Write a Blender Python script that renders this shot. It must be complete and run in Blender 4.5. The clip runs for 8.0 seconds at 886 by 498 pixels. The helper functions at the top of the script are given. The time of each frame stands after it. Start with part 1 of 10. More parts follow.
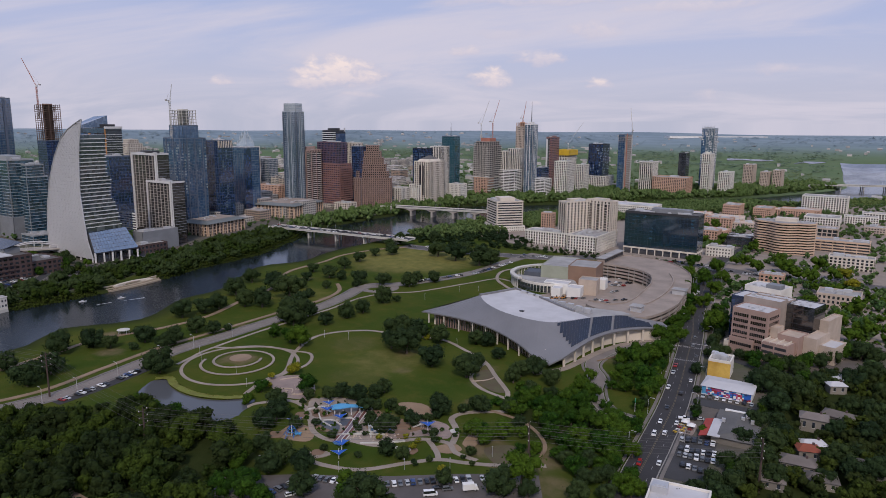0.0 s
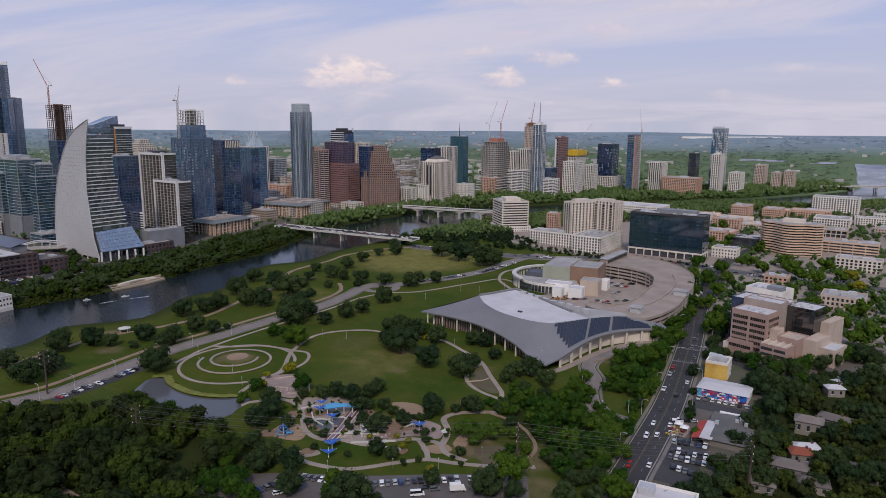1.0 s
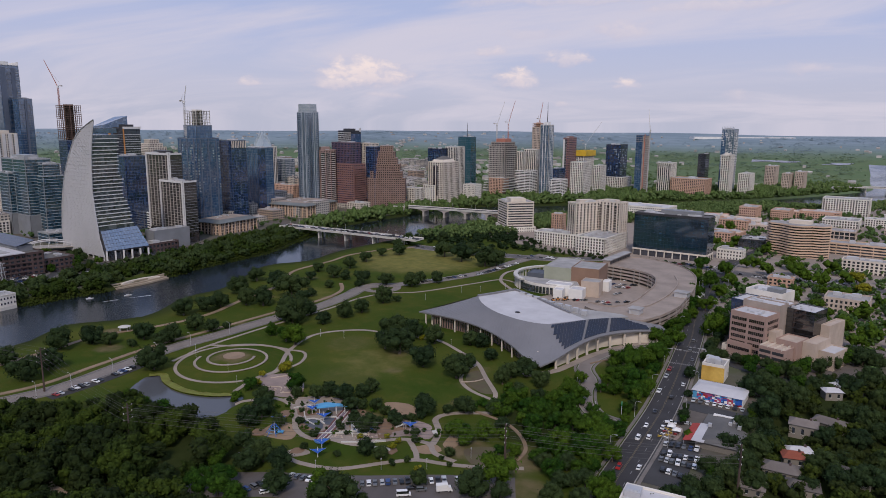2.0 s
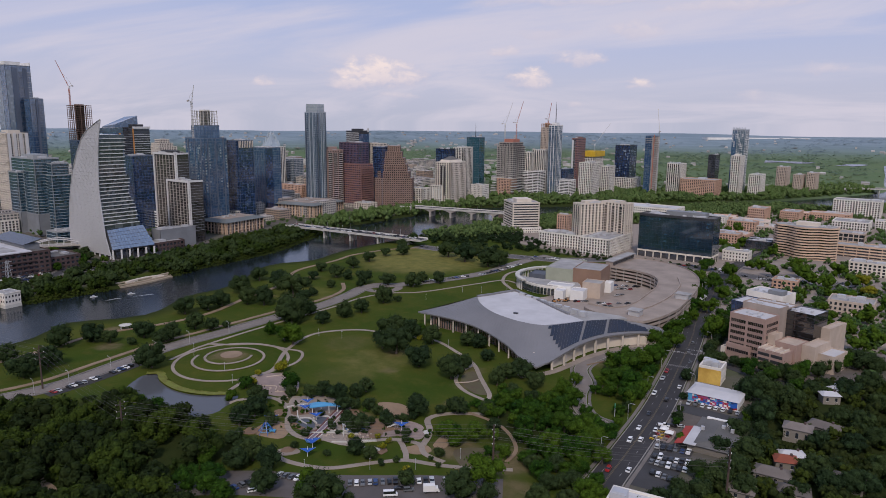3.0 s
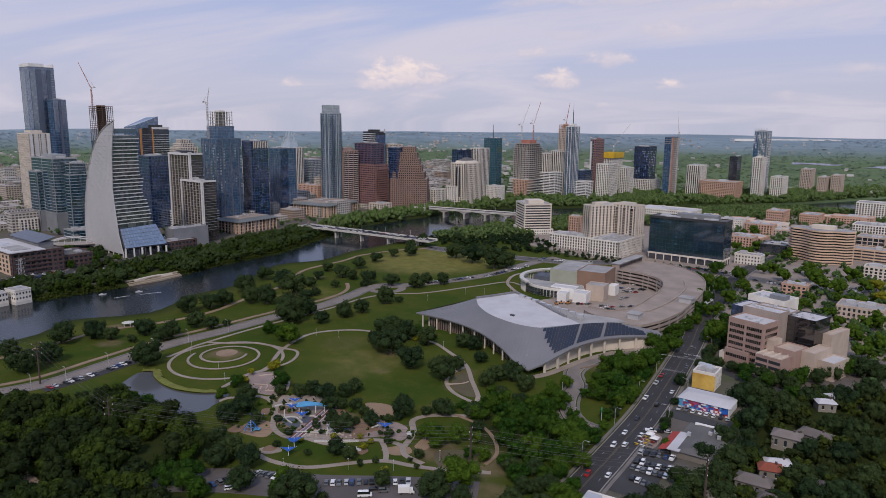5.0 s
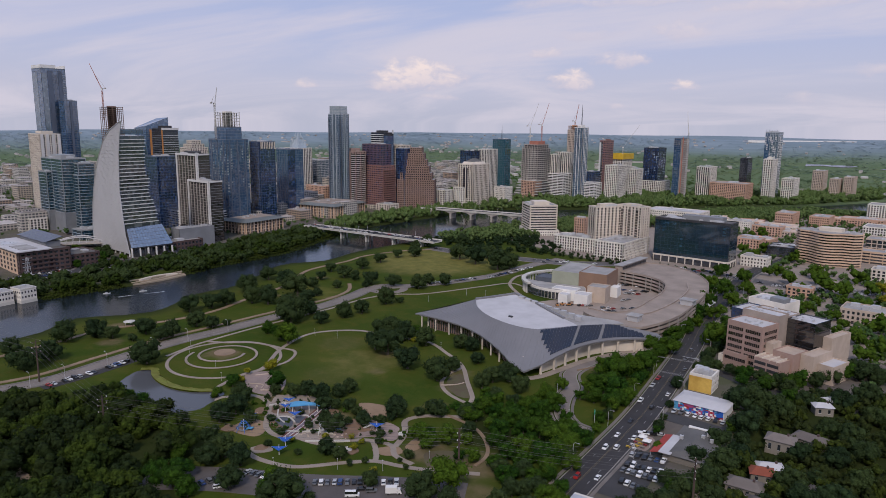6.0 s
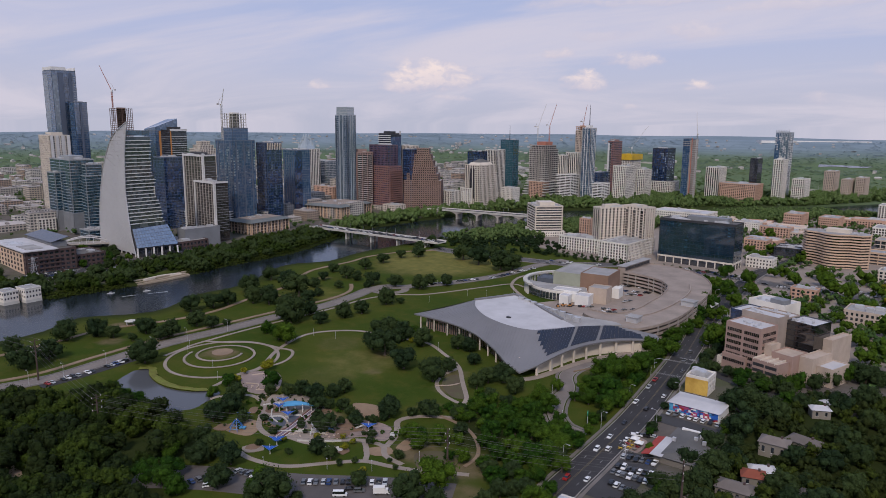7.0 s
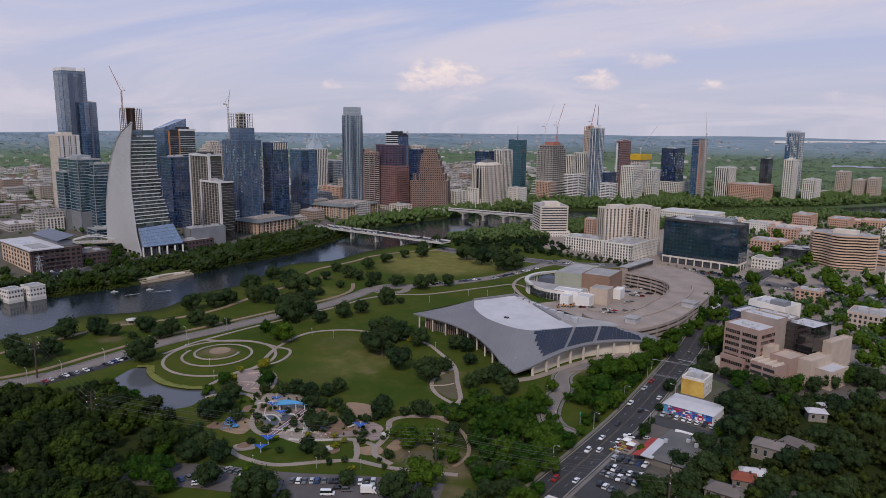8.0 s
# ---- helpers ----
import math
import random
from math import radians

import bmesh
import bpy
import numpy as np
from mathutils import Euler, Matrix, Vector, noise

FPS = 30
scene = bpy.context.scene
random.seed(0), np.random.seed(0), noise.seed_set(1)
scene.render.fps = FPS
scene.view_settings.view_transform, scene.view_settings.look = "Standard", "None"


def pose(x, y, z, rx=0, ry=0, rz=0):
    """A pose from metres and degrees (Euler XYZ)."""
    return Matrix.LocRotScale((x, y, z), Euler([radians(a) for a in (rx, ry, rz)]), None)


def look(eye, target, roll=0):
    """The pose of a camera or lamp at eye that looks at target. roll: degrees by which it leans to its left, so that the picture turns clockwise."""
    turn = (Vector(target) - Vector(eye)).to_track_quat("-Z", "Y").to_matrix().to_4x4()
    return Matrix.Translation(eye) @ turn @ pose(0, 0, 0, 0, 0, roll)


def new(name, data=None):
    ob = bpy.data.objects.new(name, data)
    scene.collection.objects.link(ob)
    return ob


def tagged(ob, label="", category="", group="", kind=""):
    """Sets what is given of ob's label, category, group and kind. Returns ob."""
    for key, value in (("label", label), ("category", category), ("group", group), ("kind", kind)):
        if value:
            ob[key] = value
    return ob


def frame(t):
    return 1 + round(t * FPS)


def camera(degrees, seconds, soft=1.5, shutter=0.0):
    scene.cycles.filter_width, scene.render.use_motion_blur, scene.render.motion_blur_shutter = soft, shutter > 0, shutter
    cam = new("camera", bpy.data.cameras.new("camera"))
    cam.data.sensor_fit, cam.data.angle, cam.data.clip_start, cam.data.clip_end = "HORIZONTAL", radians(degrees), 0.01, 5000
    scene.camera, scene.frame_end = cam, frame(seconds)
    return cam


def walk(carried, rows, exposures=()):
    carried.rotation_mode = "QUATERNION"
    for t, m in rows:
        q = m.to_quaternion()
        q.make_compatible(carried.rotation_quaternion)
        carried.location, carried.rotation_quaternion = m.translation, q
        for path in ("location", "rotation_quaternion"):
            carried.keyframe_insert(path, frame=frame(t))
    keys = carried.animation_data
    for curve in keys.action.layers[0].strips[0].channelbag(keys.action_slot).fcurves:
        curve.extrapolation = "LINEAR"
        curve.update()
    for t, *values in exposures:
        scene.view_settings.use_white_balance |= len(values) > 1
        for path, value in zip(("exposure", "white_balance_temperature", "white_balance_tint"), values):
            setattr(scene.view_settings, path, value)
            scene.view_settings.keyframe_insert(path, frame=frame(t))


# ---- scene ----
cam = camera(65.4, 8.0, soft=0.7)
PATH = [
    (0, (-0.001, 0.06, 150.024), (-1.088, 1.699, 149.661), 0.4),
    (0.5, (4.309, 2.75, 150.095), (3.207, 4.379, 149.732), 0.4),
    (1, (8.516, 5.744, 150.097), (7.398, 7.363, 149.734), 0.4),
    (1.5, (12.531, 8.805, 150.051), (11.399, 10.414, 149.689), 0.4),
    (3, (24.627, 17.774, 150.36), (23.452, 19.351, 149.998), 0.5),
    (3.5, (28.699, 20.806, 150.506), (27.509, 22.372, 150.146), 0.5),
    (4, (32.8, 24.002, 150.624), (31.594, 25.557, 150.263), 0.5),
    (4.5, (36.556, 27.261, 150.729), (35.336, 28.805, 150.368), 0.5),
    (6, (48.127, 36.741, 150.791), (46.864, 38.25, 150.433), 0.6),
    (6.5, (51.878, 40.019, 150.711), (50.602, 41.518, 150.355), 0.5),
    (7, (55.649, 43.287, 150.677), (54.359, 44.773, 150.321), 0.5),
    (7.5, (59.285, 46.593, 150.625), (57.982, 48.068, 150.27), 0.5),
    (8, (62.882, 49.948, 150.595), (61.566, 51.411, 150.239), 0.5),
]
walk(cam, [(t, look(eye, target, roll)) for t, eye, target, roll in PATH], [(0, 0.0, 6500, 14), (8, 0.0, 6500, 14)])

# ---- light ----
SUN_EL, SUN_AZ = 44.0, 148.0          # degrees; azimuth clockwise from +y
sun = new("sun", bpy.data.lights.new("sun", "SUN"))
sun.data.energy, sun.data.angle, sun.data.color = 2.1, radians(8), (1.0, 0.90, 0.79)
sun.matrix_world = look((0, 0, 0), (-math.sin(radians(SUN_AZ)) * math.cos(radians(SUN_EL)), -math.cos(radians(SUN_AZ)) * math.cos(radians(SUN_EL)), -math.sin(radians(SUN_EL))))

world = bpy.data.worlds.new("sky")
scene.world = world
world.use_nodes = True


class Nodes:
    """Short hand for node trees."""

    def __init__(self, tree):
        self.tree = tree
        tree.nodes.clear()

    def add(self, kind, inputs=(), **props):
        n = self.tree.nodes.new(kind)
        for k, v in props.items():
            setattr(n, k, v)
        for k, v in dict(inputs).items():
            if hasattr(v, "is_linked"):
                self.tree.links.new(v, n.inputs[k])
            else:
                n.inputs[k].default_value = v
        return n

    def link(self, a, b):
        self.tree.links.new(a, b)

    def ramp(self, fac, stops, interpolation="LINEAR"):
        n = self.tree.nodes.new("ShaderNodeValToRGB")
        n.color_ramp.interpolation = interpolation
        e = n.color_ramp.elements
        while len(e) < len(stops):
            e.new(0.5)
        for el, (p, c) in zip(e, stops):
            el.position, el.color = p, (*c, 1) if len(c) == 3 else c
        self.link(fac, n.inputs["Fac"])
        return n.outputs["Color"]

    def mix(self, fac, a, b, blend="MIX"):
        n = self.tree.nodes.new("ShaderNodeMix")
        n.data_type, n.blend_type = "RGBA", blend
        for s, v in ((n.inputs[0], fac), (n.inputs[6], a), (n.inputs[7], b)):
            if hasattr(v, "is_linked"):
                self.link(v, s)
            else:
                s.default_value = v if isinstance(v, (int, float)) else (*v[:3], 1)
        return n.outputs[2]

    def math(self, op, a, b=0.0, c=0.0, clamp=False):
        n = self.tree.nodes.new("ShaderNodeMath")
        n.operation, n.use_clamp = op, clamp
        for s, v in zip(n.inputs, (a, b, c)):
            if hasattr(v, "is_linked"):
                self.link(v, s)
            else:
                s.default_value = v
        return n.outputs[0]


CLOUDS = [  # heaps of cloud: azimuth west of +y, elevation, half width, half height (degrees), weight
    (42.3, 3.5, 4.2, 1.7, 1), (43.9, 3.0, 2.4, 1.0, 0.9), (40.3, 2.0, 1.9, 0.41, 0.6), (51.1, 3.0, 0.9, 0.50, 0.75), (31.8, 5.4, 1.3, 0.64, 0.7), (29.9, 3.2, 2.0, 1.10, 0.95), (25.9, 4.9, 2.6, 0.83, 0.75), (21.2, 2.9, 1.2, 0.68, 0.9),
    (21.6, 6.9, 2.5, 0.94, 0.55), (26.1, 1.4, 1.1, 0.35, 0.5), (13.1, 2.0, 1.2, 0.65, 0.45), (8.6, 3.9, 1.6, 0.61, 0.5), (26.7, 9.2, 8.7, 0.56, 0.5), (14.6, 8.5, 6.4, 0.62, 0.5), (28.4, 6.8, 2.7, 0.48, 0.35),
]


def make_sky():
    n = Nodes(world.node_tree)
    sky = n.add("ShaderNodeTexSky", sky_type="NISHITA", sun_disc=False, sun_elevation=radians(SUN_EL), sun_rotation=radians(SUN_AZ), air_density=1.0, dust_density=2.0, ozone_density=2.0)
    co = n.add("ShaderNodeTexCoord").outputs["Generated"]
    sep = n.add("ShaderNodeSeparateXYZ", {"Vector": co})
    up = n.math("MAXIMUM", sep.outputs[2], 0.0)
    # a high veil: directions meet a plane of cloud
    flat = n.math("ADD", up, 0.16)
    plane = n.add("ShaderNodeCombineXYZ", {"X": n.math("DIVIDE", sep.outputs[0], flat), "Y": n.math("DIVIDE", sep.outputs[1], flat), "Z": 0.0}).outputs[0]
    turned = n.add("ShaderNodeMapping", {"Vector": plane, "Rotation": (0, 0, radians(-34)), "Scale": (0.75, 1.25, 1.0), "Location": (1.1, 0.4, 0.0)}).outputs[0]
    streak = n.add("ShaderNodeTexNoise", {"Vector": turned, "Scale": 0.72, "Detail": 9.0, "Roughness": 0.58, "Distortion": 0.9})
    veil = n.ramp(streak.outputs["Fac"], [(0.38, (0, 0, 0)), (0.68, (1, 1, 1))], "EASE")
    base = n.ramp(up, [(0.0, (5.2, 5.5, 6.8)), (0.05, (5.25, 5.45, 7.0)), (0.13, (4.5, 5.05, 7.3)), (0.30, (3.0, 4.2, 7.0))])
    base = n.mix(0.15, base, sky.outputs[0])
    a = n.mix(n.math("MULTIPLY", veil, 0.78), base, (6.5, 6.25, 7.05))
    # heaped clouds low in the sky: lumpy tops, flatter and greyer undersides
    az = n.math("MULTIPLY", n.math("ARCTAN2", n.math("MULTIPLY", sep.outputs[0], -1.0), sep.outputs[1]), 57.2958)
    el = n.math("MULTIPLY", n.math("ARCSINE", sep.outputs[2]), 57.2958)
    ball = n.add("ShaderNodeCombineXYZ", {"X": az, "Y": n.math("MULTIPLY", el, 1.6), "Z": 0.0}).outputs[0]
    lump = n.add("ShaderNodeTexNoise", {"Vector": ball, "Scale": 0.8, "Detail": 7.0, "Roughness": 0.6, "Distortion": 0.3}).outputs["Fac"]
    swirl = n.add("ShaderNodeSeparateColor", {"Color": n.add("ShaderNodeTexNoise", {"Vector": ball, "Scale": 0.45, "Detail": 3.0}).outputs["Color"]})
    az = n.math("ADD", az, n.math("MULTIPLY", n.math("SUBTRACT", swirl.outputs[0], 0.5), 2.4))
    el = n.math("ADD", el, n.math("MULTIPLY", n.math("SUBTRACT", swirl.outputs[1], 0.5), 1.2))
    wool = n.math("MULTIPLY", n.math("SUBTRACT", lump, 0.5), 2.6)
    heap, crest = None, None
    for ca, ce, wa, we, k in CLOUDS:
        dx = n.math("DIVIDE", n.math("SUBTRACT", az, ca), wa)
        dy = n.math("DIVIDE", n.math("SUBTRACT", el, ce), we)
        low = n.math("MULTIPLY", n.math("MINIMUM", dy, 0.0), 0.9)
        dz = n.math("ADD", dy, low)
        q = n.math("ADD", n.math("SUBTRACT", 1.0, n.math("ADD", n.math("MULTIPLY", dx, dx), n.math("MULTIPLY", dz, dz))), wool)
        q = n.math("MULTIPLY", n.math("MULTIPLY_ADD", q, 0.9, 0.16, clamp=True), k)
        c = n.math("MULTIPLY", q, n.math("MULTIPLY_ADD", dy, 0.6, 0.45, clamp=True))
        heap = q if heap is None else n.math("MAXIMUM", heap, q)
        crest = c if crest is None else n.math("MAXIMUM", crest, c)
    lit = n.mix(n.math("MULTIPLY", crest, 1.3, clamp=True), (5.55, 5.4, 6.5), (8.9, 7.7, 7.3))
    b = n.mix(n.math("MULTIPLY", heap, 0.92), a, lit)
    back = n.add("ShaderNodeBackground", {"Color": b, "Strength": 0.1})
    out = n.add("ShaderNodeOutputWorld")
    n.link(back.outputs[0], out.inputs[0])


make_sky()


# ---- materials ----
MATS = {}


def surface(name, color, rough=0.7, metal=0.0, vary=0.25, scale=0.6, fine=9.0, bump=0.0, tint=None, spec=0.5, per_object=0.0, island=0.0, coords="Object"):
    """A worn surface: broad stains, fine grain, optional relief and variation from piece to piece."""
    m = bpy.data.materials.new(name)
    m.use_nodes = True
    n = Nodes(m.node_tree)
    co = n.add("ShaderNodeTexCoord").outputs[coords]
    broad = n.add("ShaderNodeTexNoise", {"Vector": co, "Scale": scale * 0.12, "Detail": 5.0, "Roughness": 0.6})
    grain = n.add("ShaderNodeTexNoise", {"Vector": co, "Scale": fine * 0.12, "Detail": 4.0, "Roughness": 0.65})
    dark = tuple(c * (1 - vary) for c in color)
    light = tuple(min(1, c * (1 + vary * 0.8)) for c in (tint or color))
    c = n.mix(n.ramp(broad.outputs["Fac"], [(0.3, (0, 0, 0)), (0.7, (1, 1, 1))]), dark, light)
    c = n.mix(n.math("MULTIPLY", grain.outputs["Fac"], vary * 1.1), c, tuple(k * 0.55 for k in color))
    if per_object:
        r = n.add("ShaderNodeObjectInfo").outputs["Random"]
        c = n.mix(1.0, c, n.ramp(r, [(0, (1 - per_object,) * 3), (1, (1 + per_object,) * 3)]), "MULTIPLY")
    if island:
        r = n.add("ShaderNodeNewGeometry").outputs["Random Per Island"]
        c = n.mix(1.0, c, n.ramp(r, [(0, (1 - island,) * 3), (1, (1 + island,) * 3)]), "MULTIPLY")
    inputs = {"Base Color": c, "Roughness": n.math("ADD", rough - 0.08, n.math("MULTIPLY", grain.outputs["Fac"], 0.16)), "Metallic": metal, "Specular IOR Level": spec}
    if bump:
        inputs["Normal"] = n.add("ShaderNodeBump", {"Height": grain.outputs["Fac"], "Strength": 0.6, "Distance": bump}).outputs[0]
    p = n.add("ShaderNodeBsdfPrincipled", inputs)
    o = n.add("ShaderNodeOutputMaterial")
    n.link(p.outputs[0], o.inputs[0])
    MATS[name] = m
    return m


def glazing(name, color, light, rough=0.08, cell=(3.0, 3.6), spread=0.5):
    """Window glass whose panes differ a little: blinds, rooms and lights behind."""
    m = bpy.data.materials.new(name)
    m.use_nodes = True
    n = Nodes(m.node_tree)
    co = n.add("ShaderNodeTexCoord").outputs["Object"]
    sep = n.add("ShaderNodeSeparateXYZ", {"Vector": co})
    cells = n.add("ShaderNodeCombineXYZ", {"X": n.math("FLOOR", n.math("DIVIDE", n.math("ADD", sep.outputs[0], 0.37), cell[0])), "Y": n.math("FLOOR", n.math("DIVIDE", n.math("ADD", sep.outputs[1], 0.41), cell[0])), "Z": n.math("FLOOR", n.math("DIVIDE", sep.outputs[2], cell[1]))}).outputs[0]
    pane = n.add("ShaderNodeTexWhiteNoise", {"Vector": cells}, noise_dimensions="3D")
    cloud = n.add("ShaderNodeTexNoise", {"Vector": co, "Scale": 0.05, "Detail": 3.0})
    c = n.mix(n.ramp(pane.outputs["Value"], [(0.5, (0, 0, 0)), (1.0, (spread, spread, spread))]), color, light)
    c = n.mix(n.math("MULTIPLY", cloud.outputs["Fac"], 0.5), c, tuple(k * 0.6 for k in color))
    bump = n.add("ShaderNodeBump", {"Height": pane.outputs["Value"], "Strength": 0.15, "Distance": 0.02})
    p = n.add("ShaderNodeBsdfPrincipled", {"Base Color": c, "Roughness": rough, "Specular IOR Level": 0.6, "IOR": 2.1, "Normal": bump.outputs[0]})
    o = n.add("ShaderNodeOutputMaterial")
    n.link(p.outputs[0], o.inputs[0])
    MATS[name] = m
    return m


def leafage(name, dark, light, warm):
    m = bpy.data.materials.new(name)
    m.use_nodes = True
    n = Nodes(m.node_tree)
    rnd = n.add("ShaderNodeObjectInfo").outputs["Random"]
    isl = n.add("ShaderNodeNewGeometry").outputs["Random Per Island"]
    pos = n.add("ShaderNodeNewGeometry").outputs["Position"]
    patch = n.add("ShaderNodeTexNoise", {"Vector": pos, "Scale": 0.06, "Detail": 3.0}).outputs["Fac"]
    c = n.mix(isl, dark, light)
    c = n.mix(n.ramp(n.math("ADD", n.math("MULTIPLY", rnd, 0.6), n.math("MULTIPLY", patch, 0.6)), [(0.35, (0, 0, 0)), (0.85, (1, 1, 1))]), c, warm)
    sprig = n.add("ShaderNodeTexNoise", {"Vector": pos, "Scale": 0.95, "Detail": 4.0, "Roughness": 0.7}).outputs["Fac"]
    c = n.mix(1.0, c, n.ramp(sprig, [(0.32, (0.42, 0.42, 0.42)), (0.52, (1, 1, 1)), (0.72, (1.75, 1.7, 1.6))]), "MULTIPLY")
    rough = n.add("ShaderNodeBump", {"Height": sprig, "Strength": 0.6, "Distance": 0.6}).outputs[0]
    d = n.add("ShaderNodeBsdfPrincipled", {"Base Color": c, "Roughness": 0.8, "Specular IOR Level": 0.06, "Normal": rough})
    t = n.add("ShaderNodeBsdfTranslucent", {"Color": n.mix(0.5, c, (0.10, 0.16, 0.02))})
    s = n.add("ShaderNodeMixShader", {0: 0.22, 1: d.outputs[0], 2: t.outputs[0]})
    o = n.add("ShaderNodeOutputMaterial")
    n.link(s.outputs[0], o.inputs[0])
    MATS[name] = m
    return m


def water_material(name, color, ripple, rough=0.08):
    m = bpy.data.materials.new(name)
    m.use_nodes = True
    n = Nodes(m.node_tree)
    pos = n.add("ShaderNodeNewGeometry").outputs["Position"]
    a = n.add("ShaderNodeTexNoise", {"Vector": pos, "Scale": 0.35, "Detail": 4.0, "Distortion": 0.5})
    wind = n.add("ShaderNodeTexNoise", {"Vector": n.add("ShaderNodeVectorMath", {0: pos, 1: (1.0, 0.35, 1.0)}, operation="MULTIPLY").outputs[0], "Scale": 0.012, "Detail": 4.0})
    calm = n.ramp(wind.outputs["Fac"], [(0.4, (0.02, 0.02, 0.02)), (0.62, (1, 1, 1))])
    b = n.add("ShaderNodeBump", {"Height": a.outputs["Fac"], "Strength": n.math("MULTIPLY", calm, ripple), "Distance": 0.25})
    p = n.add("ShaderNodeBsdfPrincipled", {"Base Color": (*color, 1), "Roughness": n.math("ADD", rough, n.math("MULTIPLY", calm, 0.08)), "IOR": 1.33, "Normal": b.outputs[0]})
    o = n.add("ShaderNodeOutputMaterial")
    n.link(p.outputs[0], o.inputs[0])
    MATS[name] = m
    return m


def ground_material():
    """Mown and worn grass, with paved town ground where the zone attribute says so."""
    m = bpy.data.materials.new("ground")
    m.use_nodes = True
    n = Nodes(m.node_tree)
    pos = n.add("ShaderNodeNewGeometry").outputs["Position"]
    big = n.add("ShaderNodeTexNoise", {"Vector": pos, "Scale": 0.018, "Detail": 5.0, "Roughness": 0.6}).outputs["Fac"]
    mid = n.add("ShaderNodeTexNoise", {"Vector": pos, "Scale": 0.09, "Detail": 5.0, "Roughness": 0.65}).outputs["Fac"]
    fine = n.add("ShaderNodeTexNoise", {"Vector": pos, "Scale": 1.6, "Detail": 4.0, "Roughness": 0.7}).outputs["Fac"]
    grass = n.mix(n.ramp(big, [(0.3, (0, 0, 0)), (0.7, (1, 1, 1))]), (0.031, 0.060, 0.008), (0.078, 0.086, 0.016))
    grass = n.mix(n.ramp(mid, [(0.5, (0, 0, 0)), (0.75, (0.55, 0.55, 0.55))]), grass, (0.125, 0.098, 0.026))
    grass = n.mix(n.math("MULTIPLY", fine, 0.45), grass, (0.026, 0.050, 0.004))
    worn = n.mix(mid, (0.13, 0.095, 0.05), (0.20, 0.15, 0.10))
    town = n.mix(mid, (0.075, 0.07, 0.068), (0.17, 0.145, 0.125))
    town = n.mix(n.ramp(big, [(0.45, (0, 0, 0)), (0.6, (0.7, 0.7, 0.7))]), town, (0.07, 0.085, 0.035))
    field = n.add("ShaderNodeAttribute", attribute_name="zone")
    zone = field.outputs["Color"]
    town = n.mix(field.outputs["Alpha"], town, n.mix(mid, (0.20, 0.17, 0.15), (0.34, 0.285, 0.24)))
    z = n.add("ShaderNodeSeparateColor", {"Color": zone})
    c = n.mix(z.outputs[0], grass, town)
    c = n.mix(n.math("MULTIPLY", z.outputs[1], n.ramp(mid, [(0.25, (0.25, 0.25, 0.25)), (0.6, (1, 1, 1))])), c, worn)
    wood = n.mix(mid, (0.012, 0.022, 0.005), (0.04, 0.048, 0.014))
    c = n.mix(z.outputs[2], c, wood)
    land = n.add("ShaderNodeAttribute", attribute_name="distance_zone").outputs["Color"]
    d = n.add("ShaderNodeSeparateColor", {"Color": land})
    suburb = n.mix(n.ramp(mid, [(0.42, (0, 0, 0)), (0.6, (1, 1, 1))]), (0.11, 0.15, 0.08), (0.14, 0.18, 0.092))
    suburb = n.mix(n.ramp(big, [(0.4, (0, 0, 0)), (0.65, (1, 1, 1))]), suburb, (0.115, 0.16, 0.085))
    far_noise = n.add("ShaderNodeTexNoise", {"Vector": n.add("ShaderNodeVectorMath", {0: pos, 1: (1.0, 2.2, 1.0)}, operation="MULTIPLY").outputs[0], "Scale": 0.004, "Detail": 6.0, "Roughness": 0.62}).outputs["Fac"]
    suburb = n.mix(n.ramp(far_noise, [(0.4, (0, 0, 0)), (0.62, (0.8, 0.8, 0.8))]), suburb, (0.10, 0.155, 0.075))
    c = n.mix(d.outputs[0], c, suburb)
    # blue distance haze painted into the colour of the farthest land
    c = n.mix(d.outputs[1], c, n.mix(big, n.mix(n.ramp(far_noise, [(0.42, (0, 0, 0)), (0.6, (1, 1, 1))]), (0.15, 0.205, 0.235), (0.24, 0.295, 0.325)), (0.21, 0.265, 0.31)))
    dry = n.mix(mid, (0.10, 0.115, 0.022), (0.22, 0.19, 0.06))
    c = n.mix(n.math("MULTIPLY", d.outputs[2], n.ramp(mid, [(0.3, (0.45, 0.45, 0.45)), (0.65, (1, 1, 1))])), c, dry)
    b = n.add("ShaderNodeBump", {"Height": fine, "Strength": 0.7, "Distance": 0.25})
    p = n.add("ShaderNodeBsdfPrincipled", {"Base Color": c, "Roughness": 0.95, "Specular IOR Level": 0.05, "Normal": b.outputs[0]})
    o = n.add("ShaderNodeOutputMaterial")
    n.link(p.outputs[0], o.inputs[0])
    MATS["ground"] = m
    return m


ground_material()
water_material("lake_water", (0.010, 0.015, 0.020), 0.75, 0.10)
# sky reflection painted in as a lighter grey pond base
water_material("pond_water", (0.085, 0.088, 0.095), 0.10)
surface("asphalt", (0.045, 0.044, 0.046), 0.9, vary=0.3, scale=0.5, fine=20)
surface("park_asphalt", (0.20, 0.17, 0.15), 0.9, vary=0.25, scale=0.5, fine=20)
surface("lot_asphalt", (0.105, 0.092, 0.088), 0.9, vary=0.3, scale=0.5, fine=20)
surface("sidewalk", (0.17, 0.15, 0.135), 0.9, vary=0.25)
surface("asphalt_old", (0.036, 0.034, 0.036), 0.9, vary=0.3, scale=0.5, fine=20)
surface("concrete", (0.36, 0.33, 0.30), 0.85, vary=0.2, scale=0.8, fine=12)
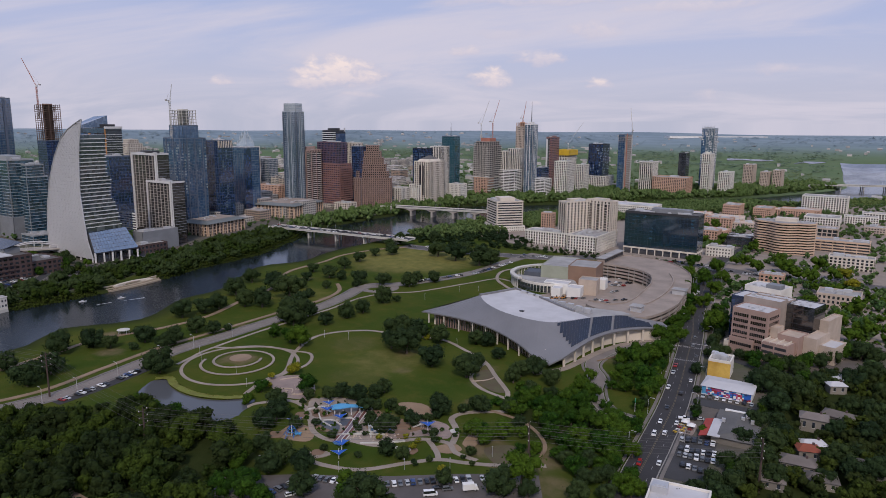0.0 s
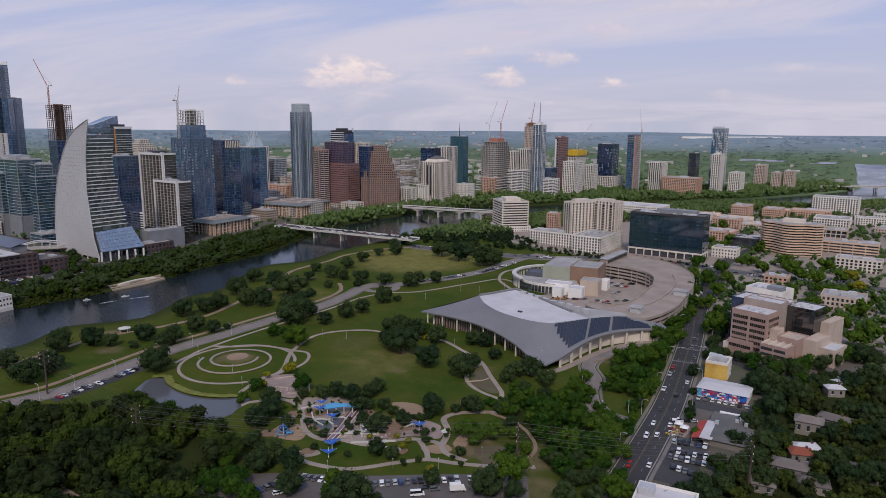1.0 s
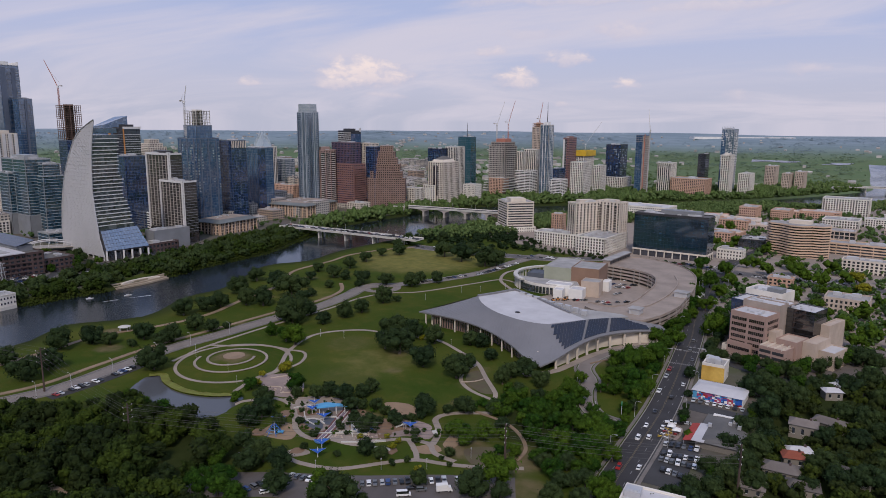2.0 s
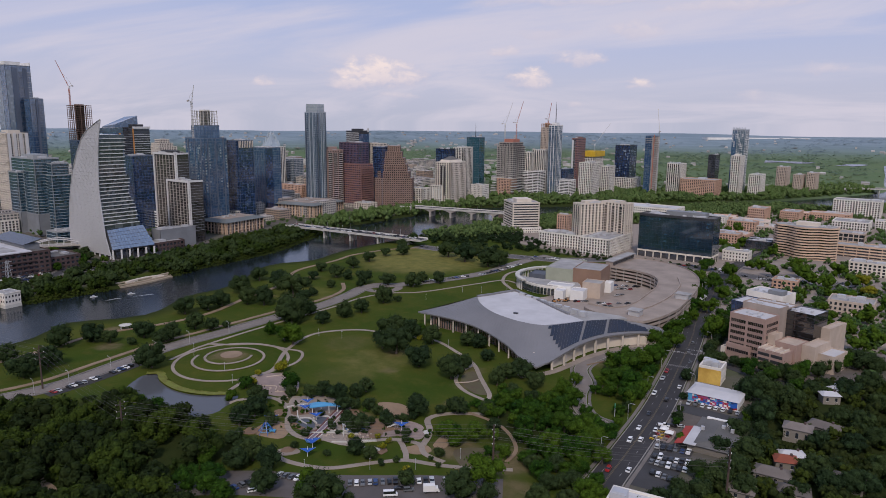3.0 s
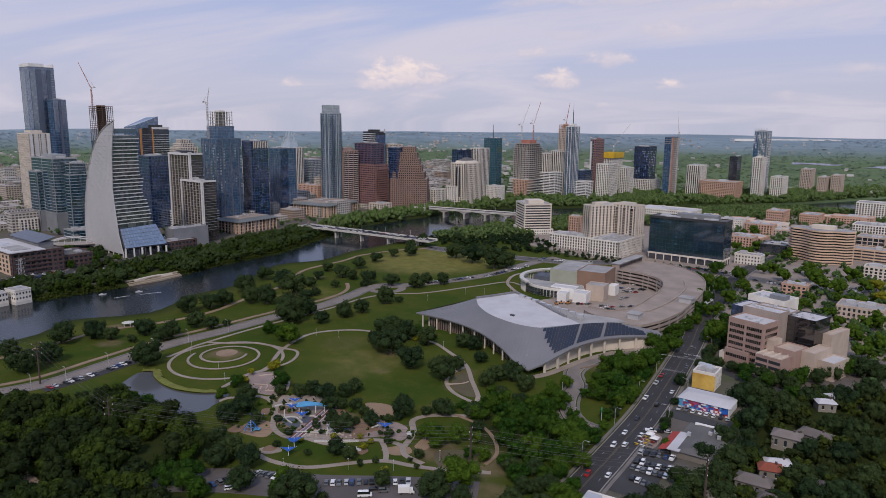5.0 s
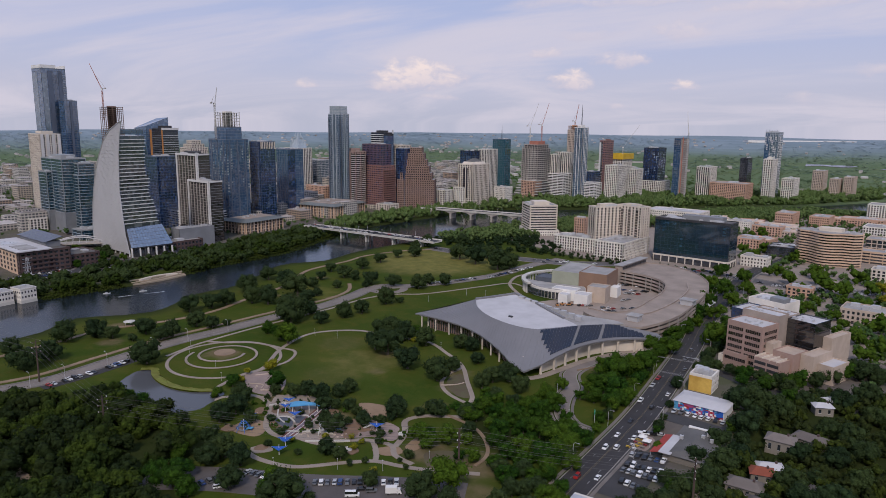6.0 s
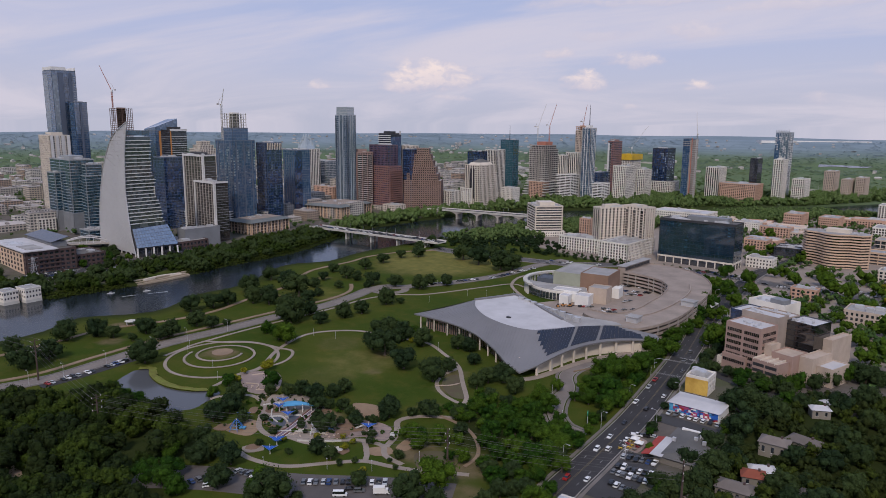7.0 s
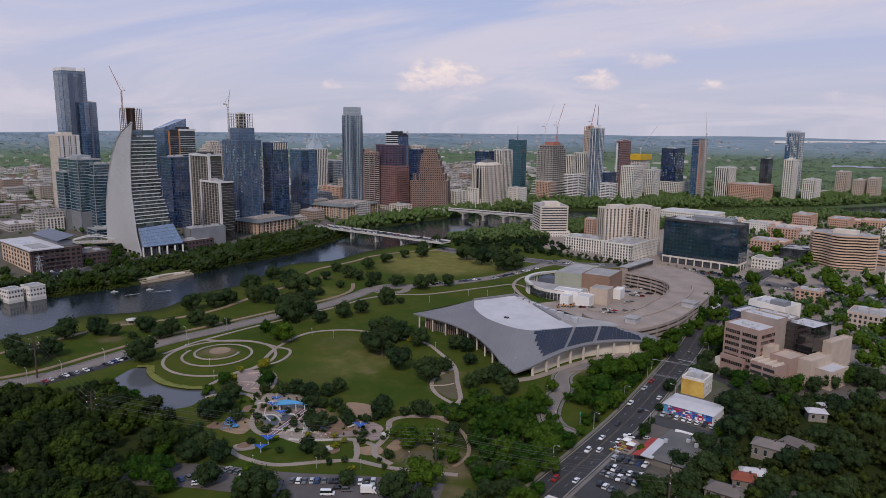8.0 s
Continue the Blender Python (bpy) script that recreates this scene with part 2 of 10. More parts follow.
surface("concrete_light", (0.52, 0.50, 0.46), 0.85, vary=0.16, scale=0.8)
surface("concrete_deck", (0.30, 0.245, 0.205), 0.9, vary=0.25, scale=0.5)
surface("path", (0.29, 0.24, 0.20), 0.9, vary=0.2, scale=0.7)
surface("trail", (0.25, 0.175, 0.115), 0.95, vary=0.25, scale=0.7)
surface("kerb", (0.26, 0.24, 0.22), 0.85)
surface("line_paint", (0.26, 0.255, 0.25), 0.7, vary=0.3)
surface("line_yellow", (0.17, 0.13, 0.06), 0.7, vary=0.3)
surface("white_paint", (0.72, 0.71, 0.69), 0.7, vary=0.12)
surface("white_stucco", (0.67, 0.63, 0.57), 0.85, vary=0.15)
surface("white_roof", (0.50, 0.49, 0.50), 0.75, vary=0.14, scale=0.5)
surface("grey_roof", (0.33, 0.32, 0.31), 0.85, vary=0.25)
surface("dark_roof", (0.12, 0.115, 0.11), 0.85, vary=0.3)
surface("warm_stone", (0.56, 0.40, 0.285), 0.85, vary=0.16)
surface("grey_panel", (0.20, 0.21, 0.225), 0.6, vary=0.15)
surface("concrete_pink", (0.33, 0.27, 0.23), 0.85, vary=0.22, scale=0.6)
surface("tan_stone", (0.47, 0.38, 0.31), 0.85, vary=0.18)
surface("cream_stone", (0.61, 0.54, 0.46), 0.85, vary=0.15)
surface("pink_stone", (0.345, 0.235, 0.195), 0.8, vary=0.15)
surface("brown_stone", (0.235, 0.15, 0.12), 0.8, vary=0.18)
surface("red_granite", (0.24, 0.125, 0.105), 0.55, vary=0.18)
surface("purple_granite", (0.115, 0.07, 0.09), 0.35, vary=0.2)
surface("salmon_brick", (0.50, 0.315, 0.225), 0.85, vary=0.18)
surface("dark_brick", (0.078, 0.049, 0.046), 0.85, vary=0.25)
surface("orange_panel", (0.50, 0.22, 0.06), 0.6, vary=0.2)
surface("yellow_panel", (0.62, 0.40, 0.03), 0.6, vary=0.2)
surface("mural_yellow", (0.55, 0.30, 0.04), 0.75, vary=0.35, tint=(0.62, 0.42, 0.10))
surface("red_roof", (0.40, 0.045, 0.03), 0.7, vary=0.3)
surface("metal_roof", (0.21, 0.205, 0.21), 0.55, metal=0.25, vary=0.12, scale=0.25)
surface("mullion_blue", (0.14, 0.17, 0.22), 0.4, metal=0.4, vary=0.15)
surface("metal_dark", (0.06, 0.06, 0.065), 0.5, metal=0.5, vary=0.2)
surface("metal_mid", (0.33, 0.345, 0.355), 0.5, metal=0.2, vary=0.15)
surface("metal_light", (0.55, 0.55, 0.56), 0.45, metal=0.4, vary=0.15)
surface("pale_metal", (0.36, 0.40, 0.44), 0.5, metal=0.2, vary=0.12)
surface("steel_rust", (0.20, 0.13, 0.10), 0.7, metal=0.2, vary=0.3)
surface("crane_red", (0.42, 0.16, 0.11), 0.6, vary=0.2)
surface("crane_pale", (0.5, 0.49, 0.47), 0.6, vary=0.2)
surface("shingle", (0.15, 0.128, 0.115), 0.95, vary=0.3, per_object=0.35)
surface("shingle_red", (0.26, 0.07, 0.04), 0.95, vary=0.3)
surface("siding", (0.20, 0.18, 0.155), 0.85, vary=0.15, per_object=0.25)
surface("bark", (0.11, 0.085, 0.065), 0.95, vary=0.35, fine=30)
surface("timber_pole", (0.075, 0.05, 0.04), 0.95, vary=0.3)
surface("cable", (0.11, 0.105, 0.105), 0.6, metal=0.3)
surface("fabric_blue", (0.015, 0.10, 0.44), 0.65, vary=0.2)
surface("canopy_blue", (0.08, 0.32, 0.55), 0.6, vary=0.15)
surface("play_blue", (0.06, 0.16, 0.32), 0.8, vary=0.3)
surface("play_red", (0.16, 0.06, 0.055), 0.85, vary=0.25)
surface("play_mauve", (0.20, 0.15, 0.19), 0.85, vary=0.25)
surface("sand", (0.27, 0.185, 0.115), 0.95, vary=0.2)
surface("earth", (0.155, 0.105, 0.068), 0.95, vary=0.45, scale=1.2, tint=(0.07, 0.075, 0.03))
surface("mulch", (0.22, 0.14, 0.09), 0.95, vary=0.3)
surface("reed_yellow", (0.16, 0.17, 0.03), 0.9, vary=0.35)
surface("weed_mat", (0.20, 0.185, 0.025), 0.85, vary=0.45, scale=2.0, tint=(0.12, 0.15, 0.02))
surface("slate", (0.075, 0.085, 0.105), 0.6, vary=0.2)
surface("solar", (0.012, 0.016, 0.03), 0.2, vary=0.2, spec=0.8, per_object=0.15)
surface("plaza", (0.27, 0.205, 0.18), 0.9, vary=0.25)
surface("rubber", (0.02, 0.02, 0.02), 0.8)
surface("car_glass", (0.015, 0.017, 0.02), 0.1, spec=0.9)
for key, c in {"white": (0.72, 0.72, 0.72), "black": (0.012, 0.012, 0.014), "grey": (0.12, 0.125, 0.13), "silver": (0.42, 0.43, 0.44), "red": (0.32, 0.02, 0.018), "blue": (0.02, 0.05, 0.16)}.items():
    surface("paint_" + key, c, 0.3, vary=0.06, spec=0.7)
glazing("glass_blue", (0.028, 0.078, 0.165), (0.17, 0.27, 0.40), spread=0.6)
glazing("glass_navy", (0.010, 0.030, 0.088), (0.07, 0.13, 0.26), spread=0.6)
glazing("glass_dark", (0.024, 0.030, 0.042), (0.09, 0.11, 0.145))
glazing("glass_teal", (0.018, 0.058, 0.092), (0.11, 0.20, 0.27), spread=0.5)
glazing("glass_mist", (0.07, 0.115, 0.16), (0.22, 0.29, 0.35), spread=0.6)
glazing("glass_deep_teal", (0.015, 0.085, 0.11), (0.04, 0.14, 0.17))
glazing("glass_pale", (0.09, 0.13, 0.16), (0.28, 0.33, 0.36))
glazing("glass_night", (0.010, 0.011, 0.013), (0.04, 0.04, 0.042))
glazing("glass_umber", (0.035, 0.03, 0.028), (0.11, 0.10, 0.095))
glazing("glass_frost", (0.34, 0.40, 0.43), (0.5, 0.55, 0.57))
glazing("glass_green", (0.007, 0.026, 0.048), (0.03, 0.075, 0.11), cell=(4.0, 4.0), spread=0.45)
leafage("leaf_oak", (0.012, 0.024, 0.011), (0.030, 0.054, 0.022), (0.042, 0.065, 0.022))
# darker copy of the oak leaf, with cloud shade put into the colour
leafage("leaf_oak_shaded", (0.008, 0.016, 0.006), (0.021, 0.036, 0.012), (0.033, 0.045, 0.012))
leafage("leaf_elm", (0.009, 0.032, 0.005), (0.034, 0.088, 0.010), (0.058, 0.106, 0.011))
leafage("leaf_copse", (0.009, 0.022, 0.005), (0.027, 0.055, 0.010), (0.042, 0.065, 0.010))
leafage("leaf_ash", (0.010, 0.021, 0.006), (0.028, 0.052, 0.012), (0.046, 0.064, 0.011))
# sunlight on the farther trees is put into these two paler leaf colours
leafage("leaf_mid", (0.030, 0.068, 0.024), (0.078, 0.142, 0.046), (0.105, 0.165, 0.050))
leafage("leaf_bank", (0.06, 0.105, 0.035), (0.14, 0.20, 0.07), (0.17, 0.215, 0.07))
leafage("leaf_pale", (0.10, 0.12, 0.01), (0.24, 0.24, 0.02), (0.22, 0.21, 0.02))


# ---- helpers for shapes ----
def mesh_from(name, verts, faces, material, smooth=False):
    me = bpy.data.meshes.new(name)
    me.from_pydata([tuple(v) for v in verts], [], faces)
    me.materials.append(MATS[material])
    if smooth:
        me.shade_smooth()
    return me


def part(name, verts, faces, material, parent=None, label="", smooth=False, kind=""):
    """One mesh object, from vertices and faces, under a thing."""
    ob = new(name, mesh_from(name, verts, faces, material, smooth))
    ob.parent = parent
    return tagged(ob, label, kind=kind)


def thing(name, label, category, x=0, y=0, z=0, rz=0, group="", kind=""):
    ob = new(name)
    ob.matrix_basis = pose(x, y, z, 0, 0, rz)
    return tagged(ob, label, category, group, kind)


class Shape:
    """Gathers boxes and prisms into one mesh."""

    def __init__(self):
        self.v, self.f = [], []

    def add(self, verts, faces):
        o = len(self.v)
        self.v += verts
        self.f += [tuple(i + o for i in q) for q in faces]
        return self

    def box(self, x0, y0, z0, x1, y1, z1):
        return self.add([(x0, y0, z0), (x1, y0, z0), (x1, y1, z0), (x0, y1, z0), (x0, y0, z1), (x1, y0, z1), (x1, y1, z1), (x0, y1, z1)],
                        [(3, 2, 1, 0), (4, 5, 6, 7), (0, 1, 5, 4), (1, 2, 6, 5), (2, 3, 7, 6), (3, 0, 4, 7)])

    def beam(self, a, b, r):
        """A square bar from a to b."""
        a, b = Vector(a), Vector(b)
        d = (b - a).normalized()
        u = d.cross(Vector((0, 0, 1)) if abs(d.z) < 0.9 else Vector((1, 0, 0))).normalized() * r
        w = d.cross(u).normalized() * r
        ring = [u + w, w - u, -u - w, u - w]
        return self.add([tuple(a + k) for k in ring] + [tuple(b + k) for k in ring], [(0, 1, 2, 3), (7, 6, 5, 4), (0, 4, 5, 1), (1, 5, 6, 2), (2, 6, 7, 3), (3, 7, 4, 0)])

    def prism(self, poly, z0, z1, top=None):
        """An upright prism over a counter-clockwise outline; top: another outline of as many corners."""
        k = len(poly)
        top = top or poly
        return self.add([(x, y, z0) for x, y in poly] + [(x, y, z1) for x, y in top],
                        [tuple(range(k - 1, -1, -1)), tuple(range(k, 2 * k))] + [(i, (i + 1) % k, k + (i + 1) % k, k + i) for i in range(k)])

    def tube(self, points, r, sides=6):
        pts = [Vector(p) for p in points]
        o = len(self.v)
        for i, p in enumerate(pts):
            d = (pts[min(i + 1, len(pts) - 1)] - pts[max(i - 1, 0)]).normalized()
            u = d.cross(Vector((0, 0, 1)) if abs(d.z) < 0.9 else Vector((1, 0, 0))).normalized()
            w = d.cross(u)
            q = r[i] if isinstance(r, (list, tuple)) else r
            self.v += [tuple(p + (u * math.cos(t) + w * math.sin(t)) * q) for t in [2 * math.pi * s / sides for s in range(sides)]]
        for i in range(len(pts) - 1):
            for s in range(sides):
                a, b = o + i * sides + s, o + i * sides + (s + 1) % sides
                self.f.append((a, a + sides, b + sides, b))
        self.f.append(tuple(o + s for s in range(sides)))
        self.f.append(tuple(o + (len(pts) - 1) * sides + s for s in range(sides - 1, -1, -1)))
        return self

    def part(self, name, material, parent=None, label="", smooth=False, kind=""):
        return part(name, self.v, self.f, material, parent, label, smooth, kind)


def spline(points, step=6.0, closed=False):
    """A smooth curve through the points (Catmull-Rom), sampled about every step metres."""
    p = [Vector(q) for q in points]
    k = len(p)
    out = []
    for i in range(k if closed else k - 1):
        a, b, c, d = (p[(i - 1) % k], p[i], p[(i + 1) % k], p[(i + 2) % k]) if closed else (p[max(i - 1, 0)], p[i], p[i + 1], p[min(i + 2, k - 1)])
        m = max(2, int((c - b).length / step))
        for j in range(m):
            t = j / m
            out.append(0.5 * (2 * b + (c - a) * t + (2 * a - 5 * b + 4 * c - d) * t * t + (3 * b - a - 3 * c + d) * t ** 3))
    return out if closed else out + [p[-1]]


def inside(poly, x, y):
    """Which of the points (arrays) lie in the outline."""
    r = np.zeros(x.shape, bool)
    for (ax, ay), (bx, by) in zip(poly, poly[1:] + poly[:1]):
        if ay != by:
            r ^= ((ay > y) != (by > y)) & (x < (bx - ax) * (y - ay) / (by - ay) + ax)
    return r


def edge_distance(poly, x, y):
    """Signed distance to the outline: positive inside."""
    d = np.full(x.shape, 1e9)
    for (ax, ay), (bx, by) in zip(poly, poly[1:] + poly[:1]):
        ux, uy = bx - ax, by - ay
        t = np.clip(((x - ax) * ux + (y - ay) * uy) / (ux * ux + uy * uy + 1e-9), 0, 1)
        d = np.minimum(d, np.hypot(x - ax - t * ux, y - ay - t * uy))
    return np.where(inside(poly, x, y), d, -d)

# ---- land and water ----
WATER = -3.0
SOUTH_BANK = [(-430, 60), (-478, 150), (-485, 215), (-505, 250), (-480, 298), (-507, 352), (-510, 400), (-556, 480), (-540, 529), (-552, 580), (-556, 640), (-552, 700), (-545, 775), (-534, 850), (-520, 940), (-480, 1040), (-420, 1200), (-352, 1325), (-272, 1400), (-215, 1432), (-153, 1492), (-88, 1600), (-24, 1715), (42, 1890), (100, 2080), (185, 2500), (255, 3010)]
NORTH_BANK = [(-205, 2960), (-172, 2680), (-134, 2200), (-112, 2000), (-118, 1900), (-165, 1770), (-220, 1640), (-294, 1495), (-375, 1400), (-455, 1305), (-570, 1165), (-680, 1040), (-690, 904), (-692, 758), (-684, 690), (-660, 648), (-640, 600), (-618, 553), (-608, 505), (-602, 441), (-586, 381), (-582, 341), (-586, 290), (-591, 249), (-612, 200), (-640, 60)]
RIVER = [tuple(p)[:2] for p in spline([(x, y, 0) for x, y in SOUTH_BANK], 15)] + [tuple(p)[:2] for p in spline([(x, y, 0) for x, y in NORTH_BANK], 15)]
POND = [tuple(p)[:2] for p in spline([(x, y, 0) for x, y in [(-334, 202), (-346, 213), (-354, 227), (-349, 232), (-338, 227), (-324, 224.5), (-311, 225.5), (-298, 231), (-287, 242), (-280, 234), (-276, 217), (-288, 203), (-306, 198), (-321, 198)]], 3, True)]
MOUND = (-332, 273)
TOWN = [(-2600, -100), (-640, 150), (-600, 300), (-640, 470), (-720, 560), (-705, 760), (-700, 1000), (-620, 1220), (-470, 1480), (-330, 1640), (-250, 2100), (-300, 2700), (-2600, 2600)]



def smooth_step(a, b, v):
    t = np.clip((v - a) / (b - a), 0, 1)
    return t * t * (3 - 2 * t)


def height(x, y):
    """The lie of the land."""
    x, y = np.asarray(x, float), np.asarray(y, float)
    h = np.zeros(x.shape)
    h += 4.2 * smooth_step(33, 6, np.hypot(x - MOUND[0], y - MOUND[1]))
    r = edge_distance(RIVER, x, y)
    h += -7.0 * smooth_step(-7, 7, r)
    p = edge_distance(POND, x, y)
    h += -2.6 * smooth_step(-3.0, 2.5, p)
    h += 12.0 * smooth_step(70, 330, edge_distance(TOWN, x, y))
    far = np.hypot(x, y)
    swell = 6 * np.sin(x * 0.0021 + 1) * np.cos(y * 0.0017) + 4 * np.sin((x + y) * 0.0043)
    h += smooth_step(2300, 4000, far) * (30 + swell) + smooth_step(3600, 4850, far) * 52
    return h


def axis(lo, hi, step, end):
    a = list(np.arange(lo, hi + 0.1, step))
    k, s = hi, step
    while k < end:
        s *= 1.22
        k += s
        a.append(min(k, end))
    k, s = lo, step
    while k > -end:
        s *= 1.22
        k -= s
        a.insert(0, max(k, -end))
    return np.array(a)


XS, YS, UPSTREAM = axis(-760, 60, 4.0, 4850), axis(150, 1000, 4.0, 4850), axis(1010, 1950, 10.0, 4850)
YS = np.concatenate([YS[YS < 1001], UPSTREAM[UPSTREAM > 1001]])
GX, GY = np.meshgrid(XS, YS)
GZ = height(GX, GY)


def level(x, y):
    """The height of the ground sheet at a place."""
    i = int(min(max(np.searchsorted(XS, x) - 1, 0), len(XS) - 2))
    j = int(min(max(np.searchsorted(YS, y) - 1, 0), len(YS) - 2))
    u, v = (x - XS[i]) / (XS[i + 1] - XS[i]), (y - YS[j]) / (YS[j + 1] - YS[j])
    return float((GZ[j, i] * (1 - u) + GZ[j, i + 1] * u) * (1 - v) + (GZ[j + 1, i] * (1 - u) + GZ[j + 1, i + 1] * u) * v)


SOUTH_TOWN = [(-75, 120), (-88, 400), (-118, 560), (-160, 720), (-340, 740), (-520, 800), (-505, 940), (-420, 1150), (-250, 1450), (-120, 1850), (800, 2100), (900, 400), (400, 100)]


def build_ground():
    xs, ys, gx, gy, gz = XS, YS, GX, GY, GZ
    nx, ny = len(xs), len(ys)
    verts = np.stack([gx, gy, gz], -1).reshape(-1, 3)
    i = (np.arange(ny - 1)[:, None] * nx + np.arange(nx - 1)[None]).reshape(-1)
    quads = np.stack([i, i + 1, i + nx + 1, i + nx], -1)
    me = bpy.data.meshes.new("ground")
    me.vertices.add(len(verts))
    me.vertices.foreach_set("co", verts.ravel())
    me.loops.add(quads.size)
    me.loops.foreach_set("vertex_index", quads.ravel())
    me.polygons.add(len(quads))
    me.polygons.foreach_set("loop_start", np.arange(len(quads)) * 4)
    me.update(calc_edges=True)
    me.shade_smooth()
    fx, fy = verts[:, 0], verts[:, 1]
    town = np.maximum(smooth_step(-10, 10, edge_distance(TOWN, fx, fy)), smooth_step(-5, 5, edge_distance(SOUTH_TOWN, fx, fy)))
    worn = smooth_step(11, 7, np.hypot(fx - MOUND[0], fy - MOUND[1])) * 0.9
    for wx, wy, wr, wk in [(*q, 0.8) if len(q) == 3 else q for q in WORN]:
        worn = np.maximum(worn, wk * smooth_step(wr, wr * 0.5, np.hypot(fx - wx, fy - wy)))
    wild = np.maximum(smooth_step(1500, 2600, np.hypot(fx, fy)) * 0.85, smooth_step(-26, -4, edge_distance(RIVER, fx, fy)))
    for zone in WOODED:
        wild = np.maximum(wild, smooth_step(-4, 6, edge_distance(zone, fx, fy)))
    paved = smooth_step(-5, 5, edge_distance(SOUTH_TOWN, fx, fy)) * smooth_step(500, 580, fy)
    dry = np.maximum(smooth_step(95, 45, np.hypot((fx + 440) * 1.1, fy - 612)), 0.4 * smooth_step(42, 10, np.hypot(fx + 262, fy - 330)))
    dry = np.maximum(dry, 0.5 * smooth_step(40, 10, np.hypot(fx + 430, fy - 420)))
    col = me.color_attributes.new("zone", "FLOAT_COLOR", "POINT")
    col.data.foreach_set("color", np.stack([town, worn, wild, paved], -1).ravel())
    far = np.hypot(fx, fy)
    # the second channel sets how much painted haze the ground takes
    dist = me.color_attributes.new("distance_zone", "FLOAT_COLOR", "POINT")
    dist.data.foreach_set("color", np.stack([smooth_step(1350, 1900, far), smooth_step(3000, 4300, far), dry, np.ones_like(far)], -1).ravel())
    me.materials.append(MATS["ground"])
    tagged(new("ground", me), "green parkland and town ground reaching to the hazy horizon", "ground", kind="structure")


# bare earth under trees and beside the paths
WORN = [(-124, 268, 16, 0.9), (-132, 256, 12, 0.8), (-110, 244, 16, 0.6), (-247, 178, 13, 0.7), (-312, 178, 10, 0.4), (-336, 268, 9, 0.9), (-326, 268, 6, 0.8), (-192, 336, 9, 0.9), (-142, 414, 10, 0.5), (-440, 605, 78, 0.55), (-440, 560, 40, 0.3), (-262, 330, 26, 0.22), (-300, 345, 20, 0.2), (-258, 300, 22, 0.15), (-259, 348, 9), (-203, 352, 9), (-252, 255, 8), (-180, 305, 7), (-243, 322, 6), (-190, 332, 10), (-395, 330, 6), (-400, 425, 8), (-445, 395, 7), (-508, 360, 9), (-470, 470, 8), (-150, 262, 14), (-128, 268, 12), (-345, 225, 6), (-290, 178, 7), (-262, 182, 9), (-238, 176, 10), (-398, 262, 8), (-420, 240, 10), (-455, 262, 9), (-478, 600, 10), (-430, 690, 12), (-120, 300, 8), (-210, 262, 9)]
WOODED = [
    [(-374, 80), (-361, 148), (-348, 178), (-338, 192), (-322, 196), (-296, 203), (-262, 208), (-232, 200), (-212, 176), (-190, 165), (-170, 120)],
    [(-160, 300), (-150, 340), (-128, 345), (-106, 320), (-100, 290), (-118, 282), (-140, 280)],
    [(-52, 240), (-46, 330), (-46, 380), (-48, 452), (60, 480), (240, 520), (280, 180), (0, 150)],
    [(-720, 560), (-705, 760), (-700, 1000), (-600, 1220), (-560, 1200), (-650, 1000), (-670, 800), (-675, 600)],
]
build_ground()


def flat_sheet(name, outline, z, material, label, category, kind="structure"):
    ob = part(name, [(x, y, z) for x, y in outline], [tuple(range(len(outline)))], material)
    return tagged(ob, label, category, kind=kind)


def water_sheet():
    s = spline([(x, y, 0) for x, y in SOUTH_BANK], 15)
    k = spline([(x, y, 0) for x, y in NORTH_BANK[::-1]], 15)
    m = 160
    v, f = [], []
    for i in range(m):
        a, b = s[int(i * (len(s) - 1) / (m - 1))], k[int(i * (len(k) - 1) / (m - 1))]
        d = (b - a).normalized() * 45
        v += [(a.x - d.x, a.y - d.y, WATER), (b.x + d.x, b.y + d.y, WATER)]
    f = [(2 * i, 2 * i + 2, 2 * i + 3, 2 * i + 1) for i in range(m - 1)]
    tagged(part("lake_water", v, f, "lake_water"), "dark rippled river lake between wooded banks", "water", kind="structure")


water_sheet()
flat_sheet("pond_water", [(-320 + (x + 320) * 1.03, 220 + (y - 220) * 1.03) for x, y in POND], -1.0, "pond_water", "grey still park pond with a reedy edge", "water")


def ribbon(points, width, lift=0.12, step=5.0, closed=False, shift=0.0, thick=0.35):
    """A strip of paving laid along a smooth curve on the land."""
    c = spline([(x, y, 0) for x, y in points], step, closed)
    k = len(c)
    s = Shape()
    for i, p in enumerate(c):
        d = (c[(i + 1) % k] - c[i - 1]) if closed else (c[min(i + 1, k - 1)] - c[max(i - 1, 0)])
        n = Vector((-d.y, d.x, 0)).normalized()
        a, b = p + n * (shift + width / 2), p + n * (shift - width / 2)
        z = max(level(p.x, p.y), level(a.x, a.y), level(b.x, b.y), WATER - 2) + lift
        s.v += [(a.x, a.y, z), (b.x, b.y, z), (a.x, a.y, z - thick), (b.x, b.y, z - thick)]
    for i in range(k if closed else k - 1):
        o, q = 4 * i, 4 * ((i + 1) % k)
        s.f += [(o, o + 1, q + 1, q), (o + 2, o, q, q + 2), (o + 1, o + 3, q + 3, q + 1)]
    return s


ROADS = []


